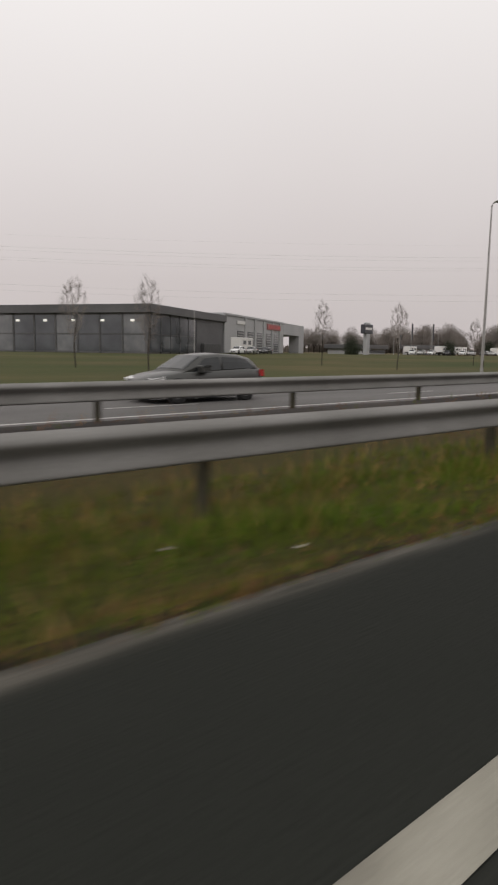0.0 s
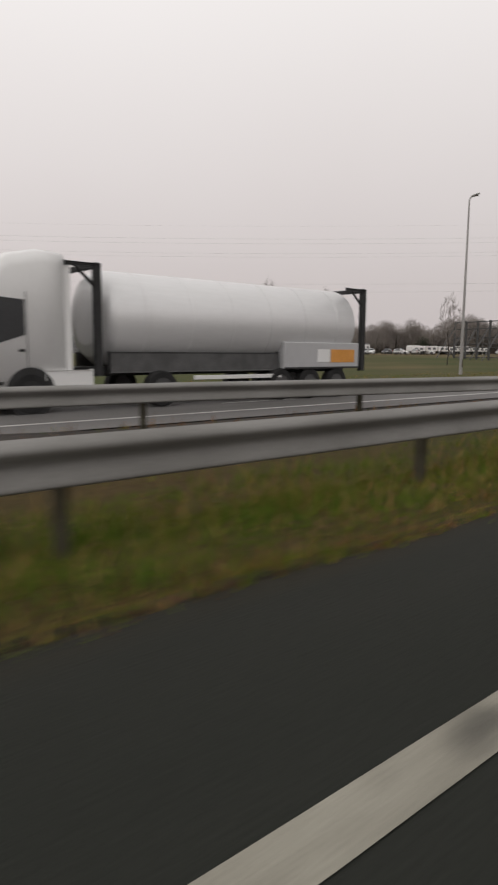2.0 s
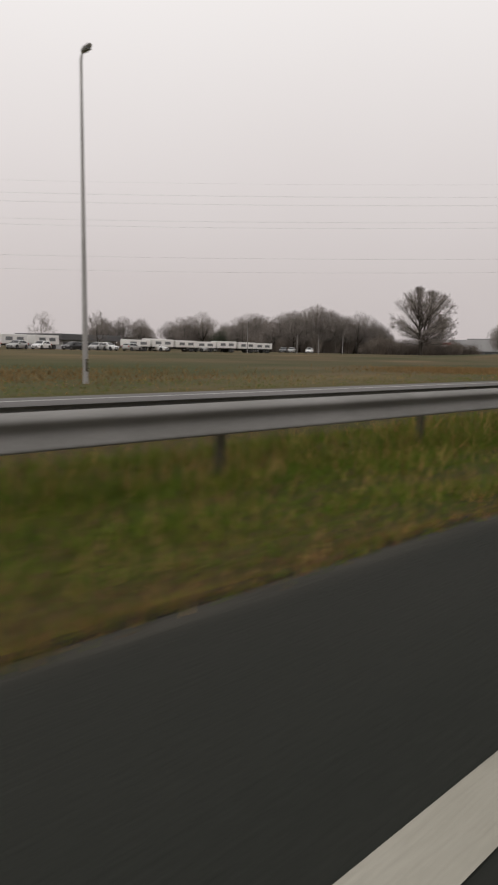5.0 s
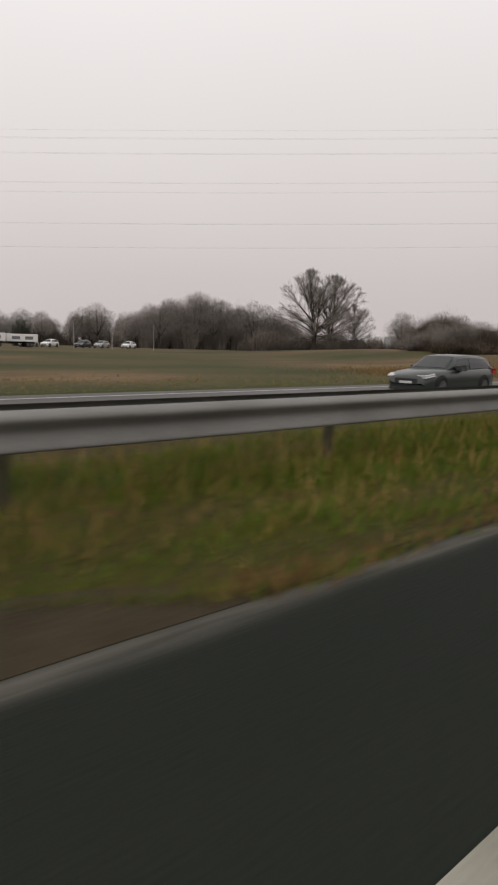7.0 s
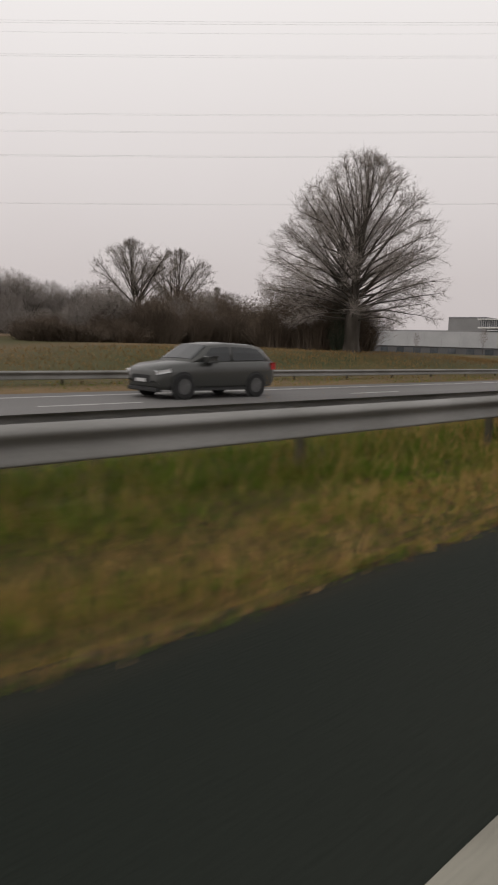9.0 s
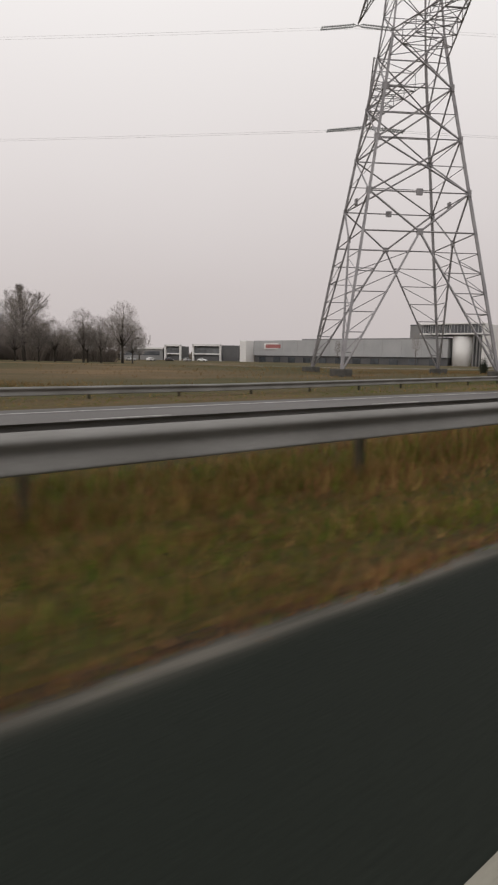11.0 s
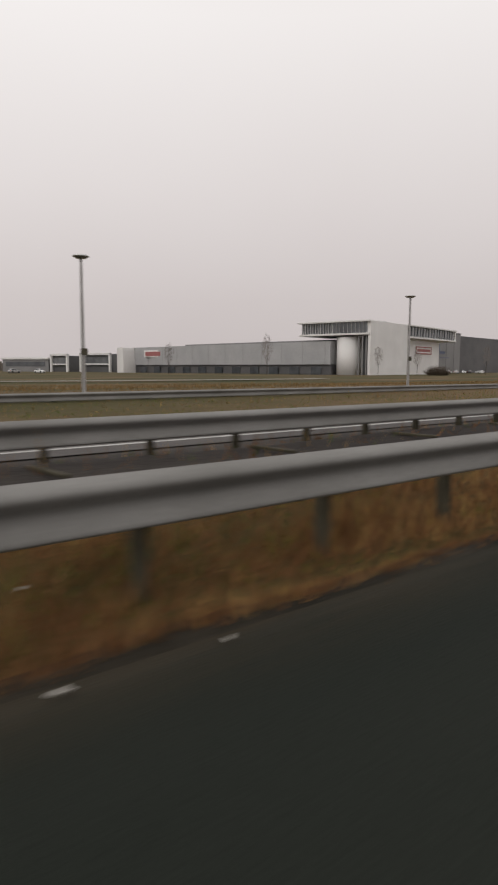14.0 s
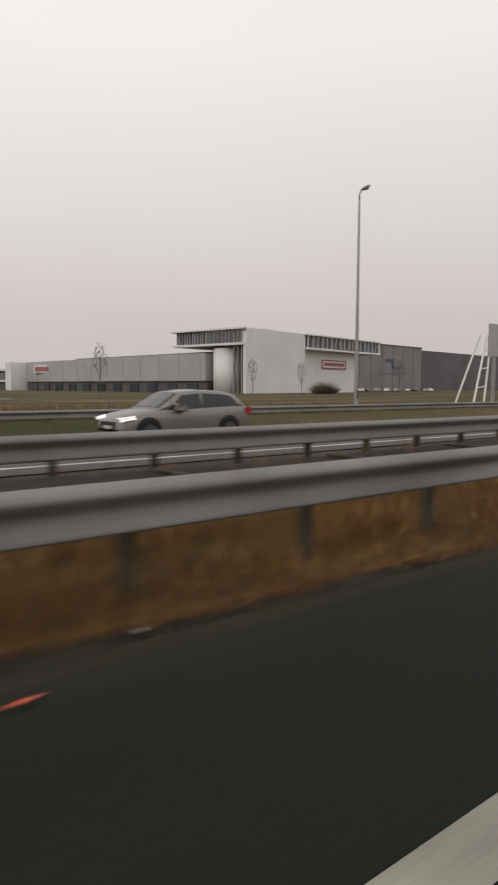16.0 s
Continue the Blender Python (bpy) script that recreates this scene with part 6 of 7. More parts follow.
for x in (3.2, 13.5):
    fr = part("end_frame", box(x - 0.07, x + 0.07, -1.24, 1.24, 3.6, 3.74, 0.02), M_TRIM, tk, "black steel frame at the end of the tank")
    for s in (-1, 1):
        part("frame_post", box(x - 0.09, x + 0.09, s * 1.12, s * 1.25, 0.9, 3.7, 0.02), M_TRIM, fr)
        part("frame_arm", box(x - 0.85, x, s * 1.14, s * 1.22, 3.62, 3.72, 0.02), M_TRIM, fr)
        part("frame_brace", tube([(x - 0.6, s * 1.18, 3.64), (x, s * 1.18, 3.1)], 0.04, 6), M_TRIM, fr)
for k in range(6):
    part("tank_band", tube([(4.6 + 1.5 * k, 0, 2.42), (4.68 + 1.5 * k, 0, 2.42)], 1.287, 48), M_TANK, tk)
eq = part("equipment_locker", box(9.7, 13.3, -1.25, -0.6, 0.98, 1.85, 0.03), M_HALLGREY, tk, "silver grey equipment locker")
part("locker_rail", box(9.7, 13.3, -1.262, -1.25, 0.98, 1.04), M_TRIM, eq)
part("white_plate", box(11.2, 11.8, -1.262, -1.252, 1.2, 1.62, 0.004), P_WHITE, eq)
part("hazard_plate", box(11.85, 13.05, -1.262, -1.252, 1.18, 1.62, 0.004), M_ORANGE, eq, "orange hazard plate")
for s in (-1, 1):
    part("under_panel", box(3.6, 9.6, s * 0.95, s * 1.05, 0.95, 1.5, 0.03), M_DARKSTEEL, tk, "dark side panel under the tank")
part("side_guard", box(6.2, 9.6, -1.22, -1.16, 0.72, 0.84, 0.01), P_WHITE, tk)
part("red_coupling", box(4.6, 5.4, -1.0, 1.0, 0.95, 1.2, 0.03), M_RED, tk)
lorry_wheels(tk, (9.6, 10.9, 12.2), 1.25, 0.5)
part("rear_ladder", box(13.36, 13.44, -0.3, 0.3, 0.9, 3.5, 0.02), M_TRIM, tk)

# box lorry
bx = thing("box_lorry", "red cab-over lorry with a long white box body", "lorry", m=pose(90.2, LANE2, OPP_Z + 0.003))
part("cab", cab_body(2.5, 3.58, 0, 1.95, False), P_RED, bx)
part("windscreen", loft([(-0.09, [(-1.14, 1.65), (1.14, 1.65), (1.14, 1.72), (-1.14, 1.72)]), (0.02, [(-1.16, 2.55), (1.16, 2.55), (1.16, 2.62), (-1.16, 2.62)])], False), M_CARGLASS, bx)
part("sun_visor", box(-0.12, 0.25, -1.15, 1.15, 2.64, 2.74, 0.02), M_TRIM, bx)
part("grille", box(-0.03, 0.05, -0.85, 0.85, 0.85, 1.6, 0.03), M_TRIM, bx)
part("bumper", box(-0.06, 0.35, -1.22, 1.22, 0.33, 0.8, 0.06), P_RED, bx)
part("roof_hatch", box(0.5, 1.0, -0.6, 0.6, 3.08, 3.34, 0.03), M_CARGLASS, bx)
for s in (-1, 1):
    part("headlight", box(-0.075, 0.1, s * 0.82, s * 1.2, 0.58, 0.74, 0.03), M_LAMPGLASS, bx)
    part("side_window", slab_xz([(0.16, 1.55), (0.62, 1.62), (0.62, 2.42), (0.36, 2.46), (0.2, 2.3)], s * 1.225, s * 1.258), M_CARGLASS, bx)
    part("bunk_window", box(0.98, 1.34, s * 1.225, s * 1.258, 1.75, 2.42, 0.05), M_CARGLASS, bx)
    part("side_skirt", box(1.98, 2.5, s * 1.1, s * 1.2, 0.5, 1.05, 0.03), M_TRIM, bx)
    part("mirror", box(-0.05, 0.12, s * 1.3, s * 1.5, 1.85, 2.65, 0.04), P_RED, bx)
    part("underrun_rail", box(3.0, 6.4, s * 1.14, s * 1.2, 0.62, 0.76, 0.01), M_HALLGREY, bx)
    part("underrun_rail", box(3.0, 6.4, s * 1.14, s * 1.2, 0.92, 1.04, 0.01), M_HALLGREY, bx)
    part("mudguard", box(6.55, 8.0, s * 0.9, s * 1.23, 0.98, 1.12, 0.03), M_TRIM, bx)
part("box_body", box(2.02, 9.85, -1.27, 1.27, 1.07, 3.62, 0.03), M_CURTAIN, bx)
lg = part("red_banner", box(2.38, 5.44, -1.292, -1.274, 2.22, 3.12, 0.004), M_RED, bx, "red and orange banner panel")
part("orange_square", box(4.63, 5.38, -1.30, -1.293, 2.26, 3.02, 0.003), M_ORANGE, lg)
for k in range(2):
    part("text_bar", box(5.1 + 0.7 * k, 7.7, -1.286, -1.274, 2.16 - 0.16 * k, 2.20 - 0.16 * k), M_ORANGE, bx)
part("logo_bar", box(6.2, 7.72, -1.286, -1.274, 2.62, 2.80, 0.003), M_MIDCLAD, bx)
part("logo_bar", box(5.74, 6.05, -1.286, -1.274, 2.60, 2.86, 0.003), M_MIDCLAD, bx)
part("logo_bar", box(6.2, 6.45, -1.286, -1.274, 2.84, 2.95, 0.003), M_MIDCLAD, bx)
part("side_marker", box(8.75, 9.1, -1.286, -1.274, 1.45, 1.58, 0.003), M_TRIM, bx)
part("chassis", box(1.2, 9.6, -0.45, 0.45, 0.8, 1.2, 0.02), M_TRIM, bx)
part("tail_lift", box(9.5, 9.84, -1.2, 1.2, 0.6, 1.05, 0.02), M_TRIM, bx)
lorry_wheels(bx, (1.45, 7.3), 1.29, 0.5)
cab_details(bx, 1.45, 1.9, 3.58, P_RED)

# glazier's van with racks
vn = thing("glass_van", "white van with side racks and a blue rear body", "van", m=pose(183.4, LANE2, OPP_Z + 0.003))
st = []
for x, b, top, hw in ((0.0, 0.4, 1.0, 0.82), (0.1, 0.3, 1.2, 0.93), (0.8, 0.28, 1.42, 0.98), (1.0, 0.28, 1.5, 0.98), (1.55, 0.28, 2.15, 0.96), (1.8, 0.28, 2.3, 0.95), (2.6, 0.28, 2.35, 0.95)):
    y = 1.0 * hw
    st.append((x, [(-y, b), (-y, min(1.3, top - 0.1)), (-y * (0.97 if top < 1.6 else 0.84), top - 0.06), (0, top), (y * (0.97 if top < 1.6 else 0.84), top - 0.06), (y, min(1.3, top - 0.1)), (y, b)]))
part("cab", loft(st), P_WHITE, vn)
part("windscreen", loft([(1.0, [(-0.86, 1.52), (0.86, 1.52), (0.86, 1.53), (-0.86, 1.53)]), (1.52, [(-0.78, 2.13), (0.78, 2.13), (0.78, 2.14), (-0.78, 2.14)])], False), M_CARGLASS, vn)
part("roof_fairing", loft([(1.5, [(-0.8, 2.2), (0.8, 2.2), (0.8, 2.3), (-0.8, 2.3)]), (2.3, [(-0.9, 2.3), (0.9, 2.3), (0.9, 2.85), (-0.9, 2.85)])]), P_WHITE, vn)
part("load_body", box(2.6, 6.1, -0.95, 0.95, 0.55, 2.95, 0.04), P_BLUE, vn, "blue load body")
for s in (-1, 1):
    part("side_window", slab_xz([(1.16, 1.38), (2.3, 1.36), (2.3, 2.06), (1.62, 2.06)], s * 0.93, s * 0.975), M_CARGLASS, vn)
    part("side_panel", box(0.2, 5.9, s * 0.93, s * 0.985, 0.3, 0.52, 0.02), P_BLUE, vn, "dark blue lower body strip")
    part("door_mirror", box(1.15, 1.32, s * 1.0, s * 1.2, 1.45, 1.8, 0.04), M_TRIM, vn)
    bm = bmesh.new()
    bmesh.ops.create_cone(bm, cap_ends=True, segments=22, radius1=0.46, radius2=0.46, depth=0.04)
    bmesh.ops.rotate(bm, verts=bm.verts, cent=(0, 0, 0), matrix=Matrix.Rotation(radians(90), 3, "X"))
    part("wheel_arch", bm, M_TRIM, vn, m=Matrix.Translation((0.95, s * 0.968, 0.42)))
    for k in range(3):
        part("body_rib", box(4.55 + 0.5 * k, 4.62 + 0.5 * k, s * 0.95, s * 1.0, 0.6, 2.9, 0.01), P_BLUE, vn)
    part("headlight", box(0.05, 0.35, s * 0.65, s * 0.96, 0.85, 1.0, 0.03), M_LAMPGLASS, vn)
    rk = part("glass_rack", box(2.65, 4.3, s * 1.0, s * 1.04, 0.65, 2.9, 0.005), M_CURTAIN, vn, "rack holding pale sheets")
    for k in range(5):
        part("rack_bar", box(2.65 + 0.4 * k, 2.72 + 0.4 * k, s * 1.045, s * 1.09, 0.55, 2.95), P_BLUE, rk)
    for k in range(4):
        part("rack_rail", box(2.65, 4.3, s * 1.09, s * 1.12, 0.8 + 0.65 * k, 0.86 + 0.65 * k), P_BLUE, rk)
lorry_wheels(vn, (0.95, 4.6), 1.02, 0.36)
part("bumper", box(-0.05, 0.25, -0.95, 0.95, 0.3, 0.6, 0.05), M_TRIM, vn)
part("grille", box(-0.02, 0.12, -0.6, 0.6, 0.68, 0.98, 0.03), M_TRIM, vn)

# compact white delivery van with an unpainted bumper
dv = thing("delivery_van", "compact white panel van with a dark unpainted bumper", "van", m=pose(100.2, LANE1 + 0.1, OPP_Z + 0.003))
st = []
for x, b, top, hw, roof in ((0.0, 0.42, 0.92, 0.78, 0.9), (0.06, 0.30, 1.02, 0.90, 0.9), (0.25, 0.25, 1.10, 0.97, 0.9), (0.85, 0.24, 1.26, 1.0, 0.92), (1.05, 0.24, 1.34, 1.0, 0.90), (1.65, 0.24, 1.80, 1.0, 0.84), (1.95, 0.24, 1.93, 1.0, 0.83), (2.6, 0.24, 1.98, 1.0, 0.84), (4.9, 0.26, 1.95, 0.99, 0.85), (5.05, 0.32, 1.90, 0.97, 0.85), (5.1, 0.40, 1.82, 0.94, 0.85)):
    y = 0.95 * hw
    sill = min(1.12, top - 0.12)
    st.append((x, [(-y * 0.96, b), (-y, b + 0.12), (-y, sill), (-y * (roof + 0.05), top - 0.12), (-y * roof, top - 0.03), (0, top), (y * roof, top - 0.03), (y * (roof + 0.05), top - 0.12), (y, sill), (y, b + 0.12), (y * 0.96, b)]))
part("body", loft(st), P_WHITE, dv)
part("windscreen", loft([(1.0, [(-0.80, 1.33), (0.80, 1.33), (0.80, 1.36), (-0.80, 1.36)]), (1.72, [(-0.72, 1.82), (0.72, 1.82), (0.72, 1.86), (-0.72, 1.86)])], False), M_CARGLASS, dv)
part("bumper", box(-0.05, 0.30, -0.90, 0.90, 0.24, 0.66, 0.05), M_TRIM, dv, "unpainted black bumper")
part("grille", box(-0.02, 0.10, -0.55, 0.55, 0.74, 0.84, 0.02), M_TRIM, dv)
part("plate", box(-0.062, -0.05, -0.26, 0.26, 0.46, 0.57, 0.003), M_LAMPGLASS, dv)
for s in (-1, 1):
    part("side_window", slab_xz([(1.38, 1.14), (2.32, 1.12), (2.30, 1.66), (1.95, 1.70), (1.72, 1.62)], s * 0.905, s * 0.957), M_CARGLASS, dv)
    part("door_mirror", box(1.42, 1.56, s * 0.95, s * 1.13, 1.14, 1.36, 0.04), M_TRIM, dv)
    part("headlight", box(0.02, 0.42, s * 0.62, s * 0.945, 0.82, 0.94, 0.03), M_LAMPGLASS, dv)
    part("rub_strip", box(1.15, 3.95, s * 0.94, s * 0.965, 0.36, 0.46, 0.01), M_TRIM, dv)
    part("door_handle", box(2.2, 2.34, s * 0.95, s * 0.968, 1.0, 1.04, 0.004), M_TRIM, dv)
    for x in (1.3, 2.42, 3.55):
        part("door_seam", box(x, x + 0.012, s * 0.946, s * 0.953, 0.48, 1.12), M_TRIM, dv)
    part("lettering", box(1.75, 2.1, s * 0.947, s * 0.954, 0.82, 0.86), M_HALLGREY, dv, "grey unreadable lettering bar")
    part("lettering", box(3.9, 4.6, s * 0.928, s * 0.934, 1.28, 1.36), M_HALLGREY, dv, "grey unreadable lettering bar")
    part("tail_light", box(5.02, 5.10, s * 0.84, s * 0.93, 0.95, 1.45, 0.02), M_TAIL, dv)
    for x in (0.88, 4.25):
        bm = bmesh.new()
        bmesh.ops.create_cone(bm, cap_ends=True, segments=20, radius1=0.385, radius2=0.385, depth=0.05)
        bmesh.ops.rotate(bm, verts=bm.verts, cent=(0, 0, 0), matrix=Matrix.Rotation(radians(90), 3, "X"))
        part("wheel_arch", bm, M_TRIM, dv, m=Matrix.Translation((x, s * 0.928, 0.35)))
        wheel_parts(dv, x, s * 0.888, 0.33, 0.21, s)

# ---- parked vehicles far off ----
def parked(k, x, y, label, style, mat, turn, L=4.3, W=1.8, H=1.5):
    c = car(label, style, mat, 0, 0, L, W, H)
    c.matrix_basis = pose(x, y, ground_z(x, y) + 0.05, 0, 0, turn)
    c["group"] = "parked cars"
    return c


first = parked(0, 78.0, 93.0, "white parked car in front of the showroom", "hatch", P_WHITE, 25)
first2 = parked(1, 84.5, 96.0, "silver parked car beside a dealership", "hatch", P_SILVER, 35)
first3 = parked(2, 0, 0, "dark parked car beside a dealership", "hatch", P_DARK, 35)
first3.matrix_basis = pose(91.0, 99.0, ground_z(91, 99) + 0.05, 0, 0, 30)
rs = random.Random(12)
spots = [(150 + 5.4 * i, 104 + 0.35 * i + rs.uniform(-2, 2)) for i in range(16)] + [(246 + 5.5 * i, 118 + rs.uniform(-2, 2)) for i in range(5)] + [(636 + 7 * i, 172 + 0.8 * i) for i in range(10)] + [(452 + 9 * i, 226) for i in range(5)]
for i, (x, y) in enumerate(spots):
    copy_thing((first, first2, first, first3, first2)[i % 5], pose(x, y, ground_z(x, y) + 0.05, 0, 0, rs.choice((20, 110, 200, 35))))


def box_trailer(x, y, turn, L, H, label):
    t = thing("trailer", label, "trailer", group="parked trailers", m=pose(x, y, ground_z(x, y) + 0.02, 0, 0, turn))
    part("body", box(0, L, -1.2, 1.2, 0.9, H, 0.08), M_CURTAIN, t)
    for k in range(2):
        part("window", box(L * (0.16 + 0.42 * k), L * (0.42 + 0.42 * k), -1.215, -1.19, H * 0.58, H * 0.82, 0.02), M_GLASSMID, t)
    part("chassis", box(0.4, L - 0.3, -0.5, 0.5, 0.6, 0.9), M_TRIM, t)
    lorry_wheels(t, (L * 0.68, L * 0.78), 1.2, 0.42)
    part("drawbar", box(-1.2, 0.2, -0.08, 0.08, 0.6, 0.75), M_TRIM, t)
    return t


box_trailer(88, 104, 30, 7.5, 3.4, "white box trailer parked beside the hall")
for i in range(7):
    box_trailer(206.5 + 5.6 * i, 109.5 - 0.4 * (i % 3), -3 + 2 * (i % 2), 5.35 - 0.15 * (i % 3), 2.2 + 0.1 * ((i * 5) % 3), "white caravan parked in a long row")
for x, y in ((166, 106), (172, 121), (216, 116), (183, 112), (190, 114)):
    box_trailer(x, y, 15, 5.5, 2.6, "white parked caravan among cars")

# flag masts and thin posts
def mast(x, y, h, flag, label):
    t = thing("flag_mast", label, "flag mast", group="masts by the dealerships", m=pose(x, y, ground_z(x, y)))
    part("pole", tube([(0, 0, -0.3), (0, 0, h)], [0.09, 0.05], 8), M_MAST, t)
    if flag:
        part("banner", box(0.06, 0.75, -0.03, 0.03, h * 0.45, h * 0.97, 0.01), M_SIGNDARK, t, "dark hanging banner")
    return t


for x, y, h, fl in ((168.3, 109.7, 9.3, True), (166.8, 116, 9.6, True), (161, 118, 8.8, False), (178.9, 117, 9.0, False), (186, 119, 8.0, False), (62.1, 83.5, 7.0, False), (150.0, 108, 5.8, True), (266.8, 104.8, 4.6, False), (258, 105, 4.4, False), (250.5, 105, 4.4, False), (233, 103, 5.5, False)):
    mast(x, y, h, fl, "thin grey flag mast with a dark banner" if fl else "thin bare grey mast in the field")

# ---- long and short grass, bare earth and litter on the median ----
M_BARE = material("trodden_verge_earth", [(0.011, 0.010, 0.007), (0.019, 0.016, 0.011), (0.032, 0.027, 0.019)], 1.5, 0.9, bump=0.9, bump_scale=24, fine=0.5, spec=0.15)
M_GRIT = material("pale_wet_grit", [(0.026, 0.020, 0.012), (0.046, 0.036, 0.022), (0.066, 0.052, 0.034)], 0.9, 0.95, bump=0.8, bump_scale=30, fine=0.5, spec=0.08)
M_SCRAP = material("dirty_white_scrap", [(0.27, 0.255, 0.23), (0.4, 0.38, 0.35)], 6.0, 0.8)
M_WITHERED = material("withered_yellow_leaf", [(0.32, 0.19, 0.07), (0.42, 0.27, 0.11)], 8.0, 0.8)
M_SCRAPRED = material("red_plastic_scrap", [(0.5, 0.07, 0.03), (0.6, 0.11, 0.05)], 6.0, 0.5)


def blade_material(name, dark, mid, light, patch):
    """Blades that differ one from the next, in broad patches of greener and drier growth."""
    m = bpy.data.materials.new(name)
    m.use_nodes = True
    n, l = m.node_tree.nodes, m.node_tree.links
    b = n["Principled BSDF"]
    b.inputs["Roughness"].default_value, b.inputs["Specular IOR Level"].default_value = 0.9, 0.08
    geo, tc, noise_, ramp, mr, mix = n.new("ShaderNodeNewGeometry"), n.new("ShaderNodeTexCoord"), n.new("ShaderNodeTexNoise"), n.new("ShaderNodeValToRGB"), n.new("ShaderNodeMapRange"), n.new("ShaderNodeMixRGB")
    e = ramp.color_ramp.elements
    e[0].position, e[0].color = 0.0, (*dark, 1)
    e[1].position, e[1].color = 1.0, (*light, 1)
    e.new(0.5).color = (*mid, 1)
    l.new(geo.outputs["Random Per Island"], ramp.inputs[0])
    noise_.inputs["Scale"].default_value, noise_.inputs["Detail"].default_value = 1.1, 4.0
    l.new(tc.outputs["Object"], noise_.inputs["Vector"])
    for key, value in (("From Min", 0.42), ("From Max", 0.64), ("To Min", 0.0), ("To Max", 0.85)):
        mr.inputs[key].default_value = value
    l.new(noise_.outputs["Fac"], mr.inputs["Value"])
    l.new(mr.outputs[0], mix.inputs[0])
    l.new(ramp.outputs[0], mix.inputs[1])
    mix.inputs[2].default_value = (*patch, 1)
    l.new(mix.outputs[0], b.inputs["Base Color"])
    return m


M_BLADE_GREEN = blade_material("green_grass_blades", (0.048, 0.098, 0.010), (0.088, 0.142, 0.016), (0.135, 0.168, 0.024), (0.118, 0.132, 0.02))
M_BLADE_STRAW = blade_material("straw_grass_blades", (0.25, 0.148, 0.050), (0.38, 0.232, 0.086), (0.49, 0.315, 0.138), (0.32, 0.197, 0.062))
M_BLADE_RUST = blade_material("rust_brown_grass_blades", (0.105, 0.049, 0.021), (0.185, 0.091, 0.039), (0.275, 0.146, 0.070), (0.148, 0.075, 0.032))
M_BLADE_OCHRE = blade_material("ochre_field_grass_blades", (0.15, 0.094, 0.042), (0.21, 0.135, 0.060), (0.28, 0.182, 0.085), (0.14, 0.100, 0.042))

BARE = [(34.0, 9.0, 0.22), (39.0, 5.5, 0.20), (72.6, 1.8, 1.1), (124.0, 1.9, 0.5), (196.2, 2.1, 0.85), (273.4, 1.3, 0.75), (430.0, 56.0, 0.13)]


def verge_start(x):
    """Where the grass begins beside the asphalt: an uneven line that draws back at bare patches."""
    y = np.interp(x, EDGE_X, EDGE_Y) + 0.0 + 0.03 * np.sin(x * 0.9) * np.sin(x * 0.23 + 1.0) + 0.025 * np.sin(x * 2.7 + 0.6)
    for cx, w, d in BARE:
        y = y + d * np.exp(-((x - cx) / w) ** 4)
    return y


def growth(x, y):
    """Shares of straw and of rust-brown growth among the green."""
    sm = lambda a, b: np.clip((x - a) / (b - a), 0, 1)
    low = np.clip((2.9 - y) / 0.9, 0, 1)
    edge = np.clip((2.05 - y) / 0.5, 0, 1)
    patch = 0.5 + 0.5 * np.sin(x * 0.37 + 1.7 * np.sin(x * 0.11)) * np.sin(y * 1.9 + x * 0.21)
    straw = 0.03 + 0.07 * patch + sm(238, 252) * (1 - sm(278, 284)) * (0.30 - 0.2 * (patch - 0.5) + 0.5 * sm(258, 267)) + 0.25 * sm(92, 97) * (1 - sm(112, 118)) * low
    rust = 0.02 + 0.34 * edge + 0.05 * patch + sm(95, 100) * (1 - sm(110, 116)) * (0.25 + 0.55 * low) + sm(330, 348) * (0.88 - 0.16 * patch)
    rust = rust + 0.5 * sm(284, 290) * (1 - sm(330, 340)) * (0.4 + 0.6 * patch)
    rust = rust * np.where((x > 246) & (x < 280), 0.35, 1.0) + 0.28 * sm(261, 266) * (1 - sm(276, 282))
    straw = straw + 0.10 * sm(229, 235) * (1 - sm(240, 248))
    lush = sm(12, 22) * (1 - sm(52, 64))
    straw, rust = straw * (1 - 0.5 * lush), rust * (1 - 0.6 * lush)
    high = np.clip((y - 2.75) / 0.5, 0, 1) * sm(238, 250) * (1 - sm(266, 271))
    straw, rust = straw * (1 - 0.8 * high), rust * (1 - 0.8 * high)
    rust = rust * (1 - 0.5 * np.clip((y - 2.7) / 0.6, 0, 1) * sm(335, 345) * (1 - sm(358, 366)))
    straw = np.where(x > 340, 0.04 + 0.34 * np.clip(np.sin(x * 1.3 + 2.2 * np.sin(y * 2.3)) * np.sin(y * 5.1 + x * 0.4) + 0.1, 0, 1), straw)
    total = np.maximum(1.0, straw + rust)
    return straw / total, rust / total


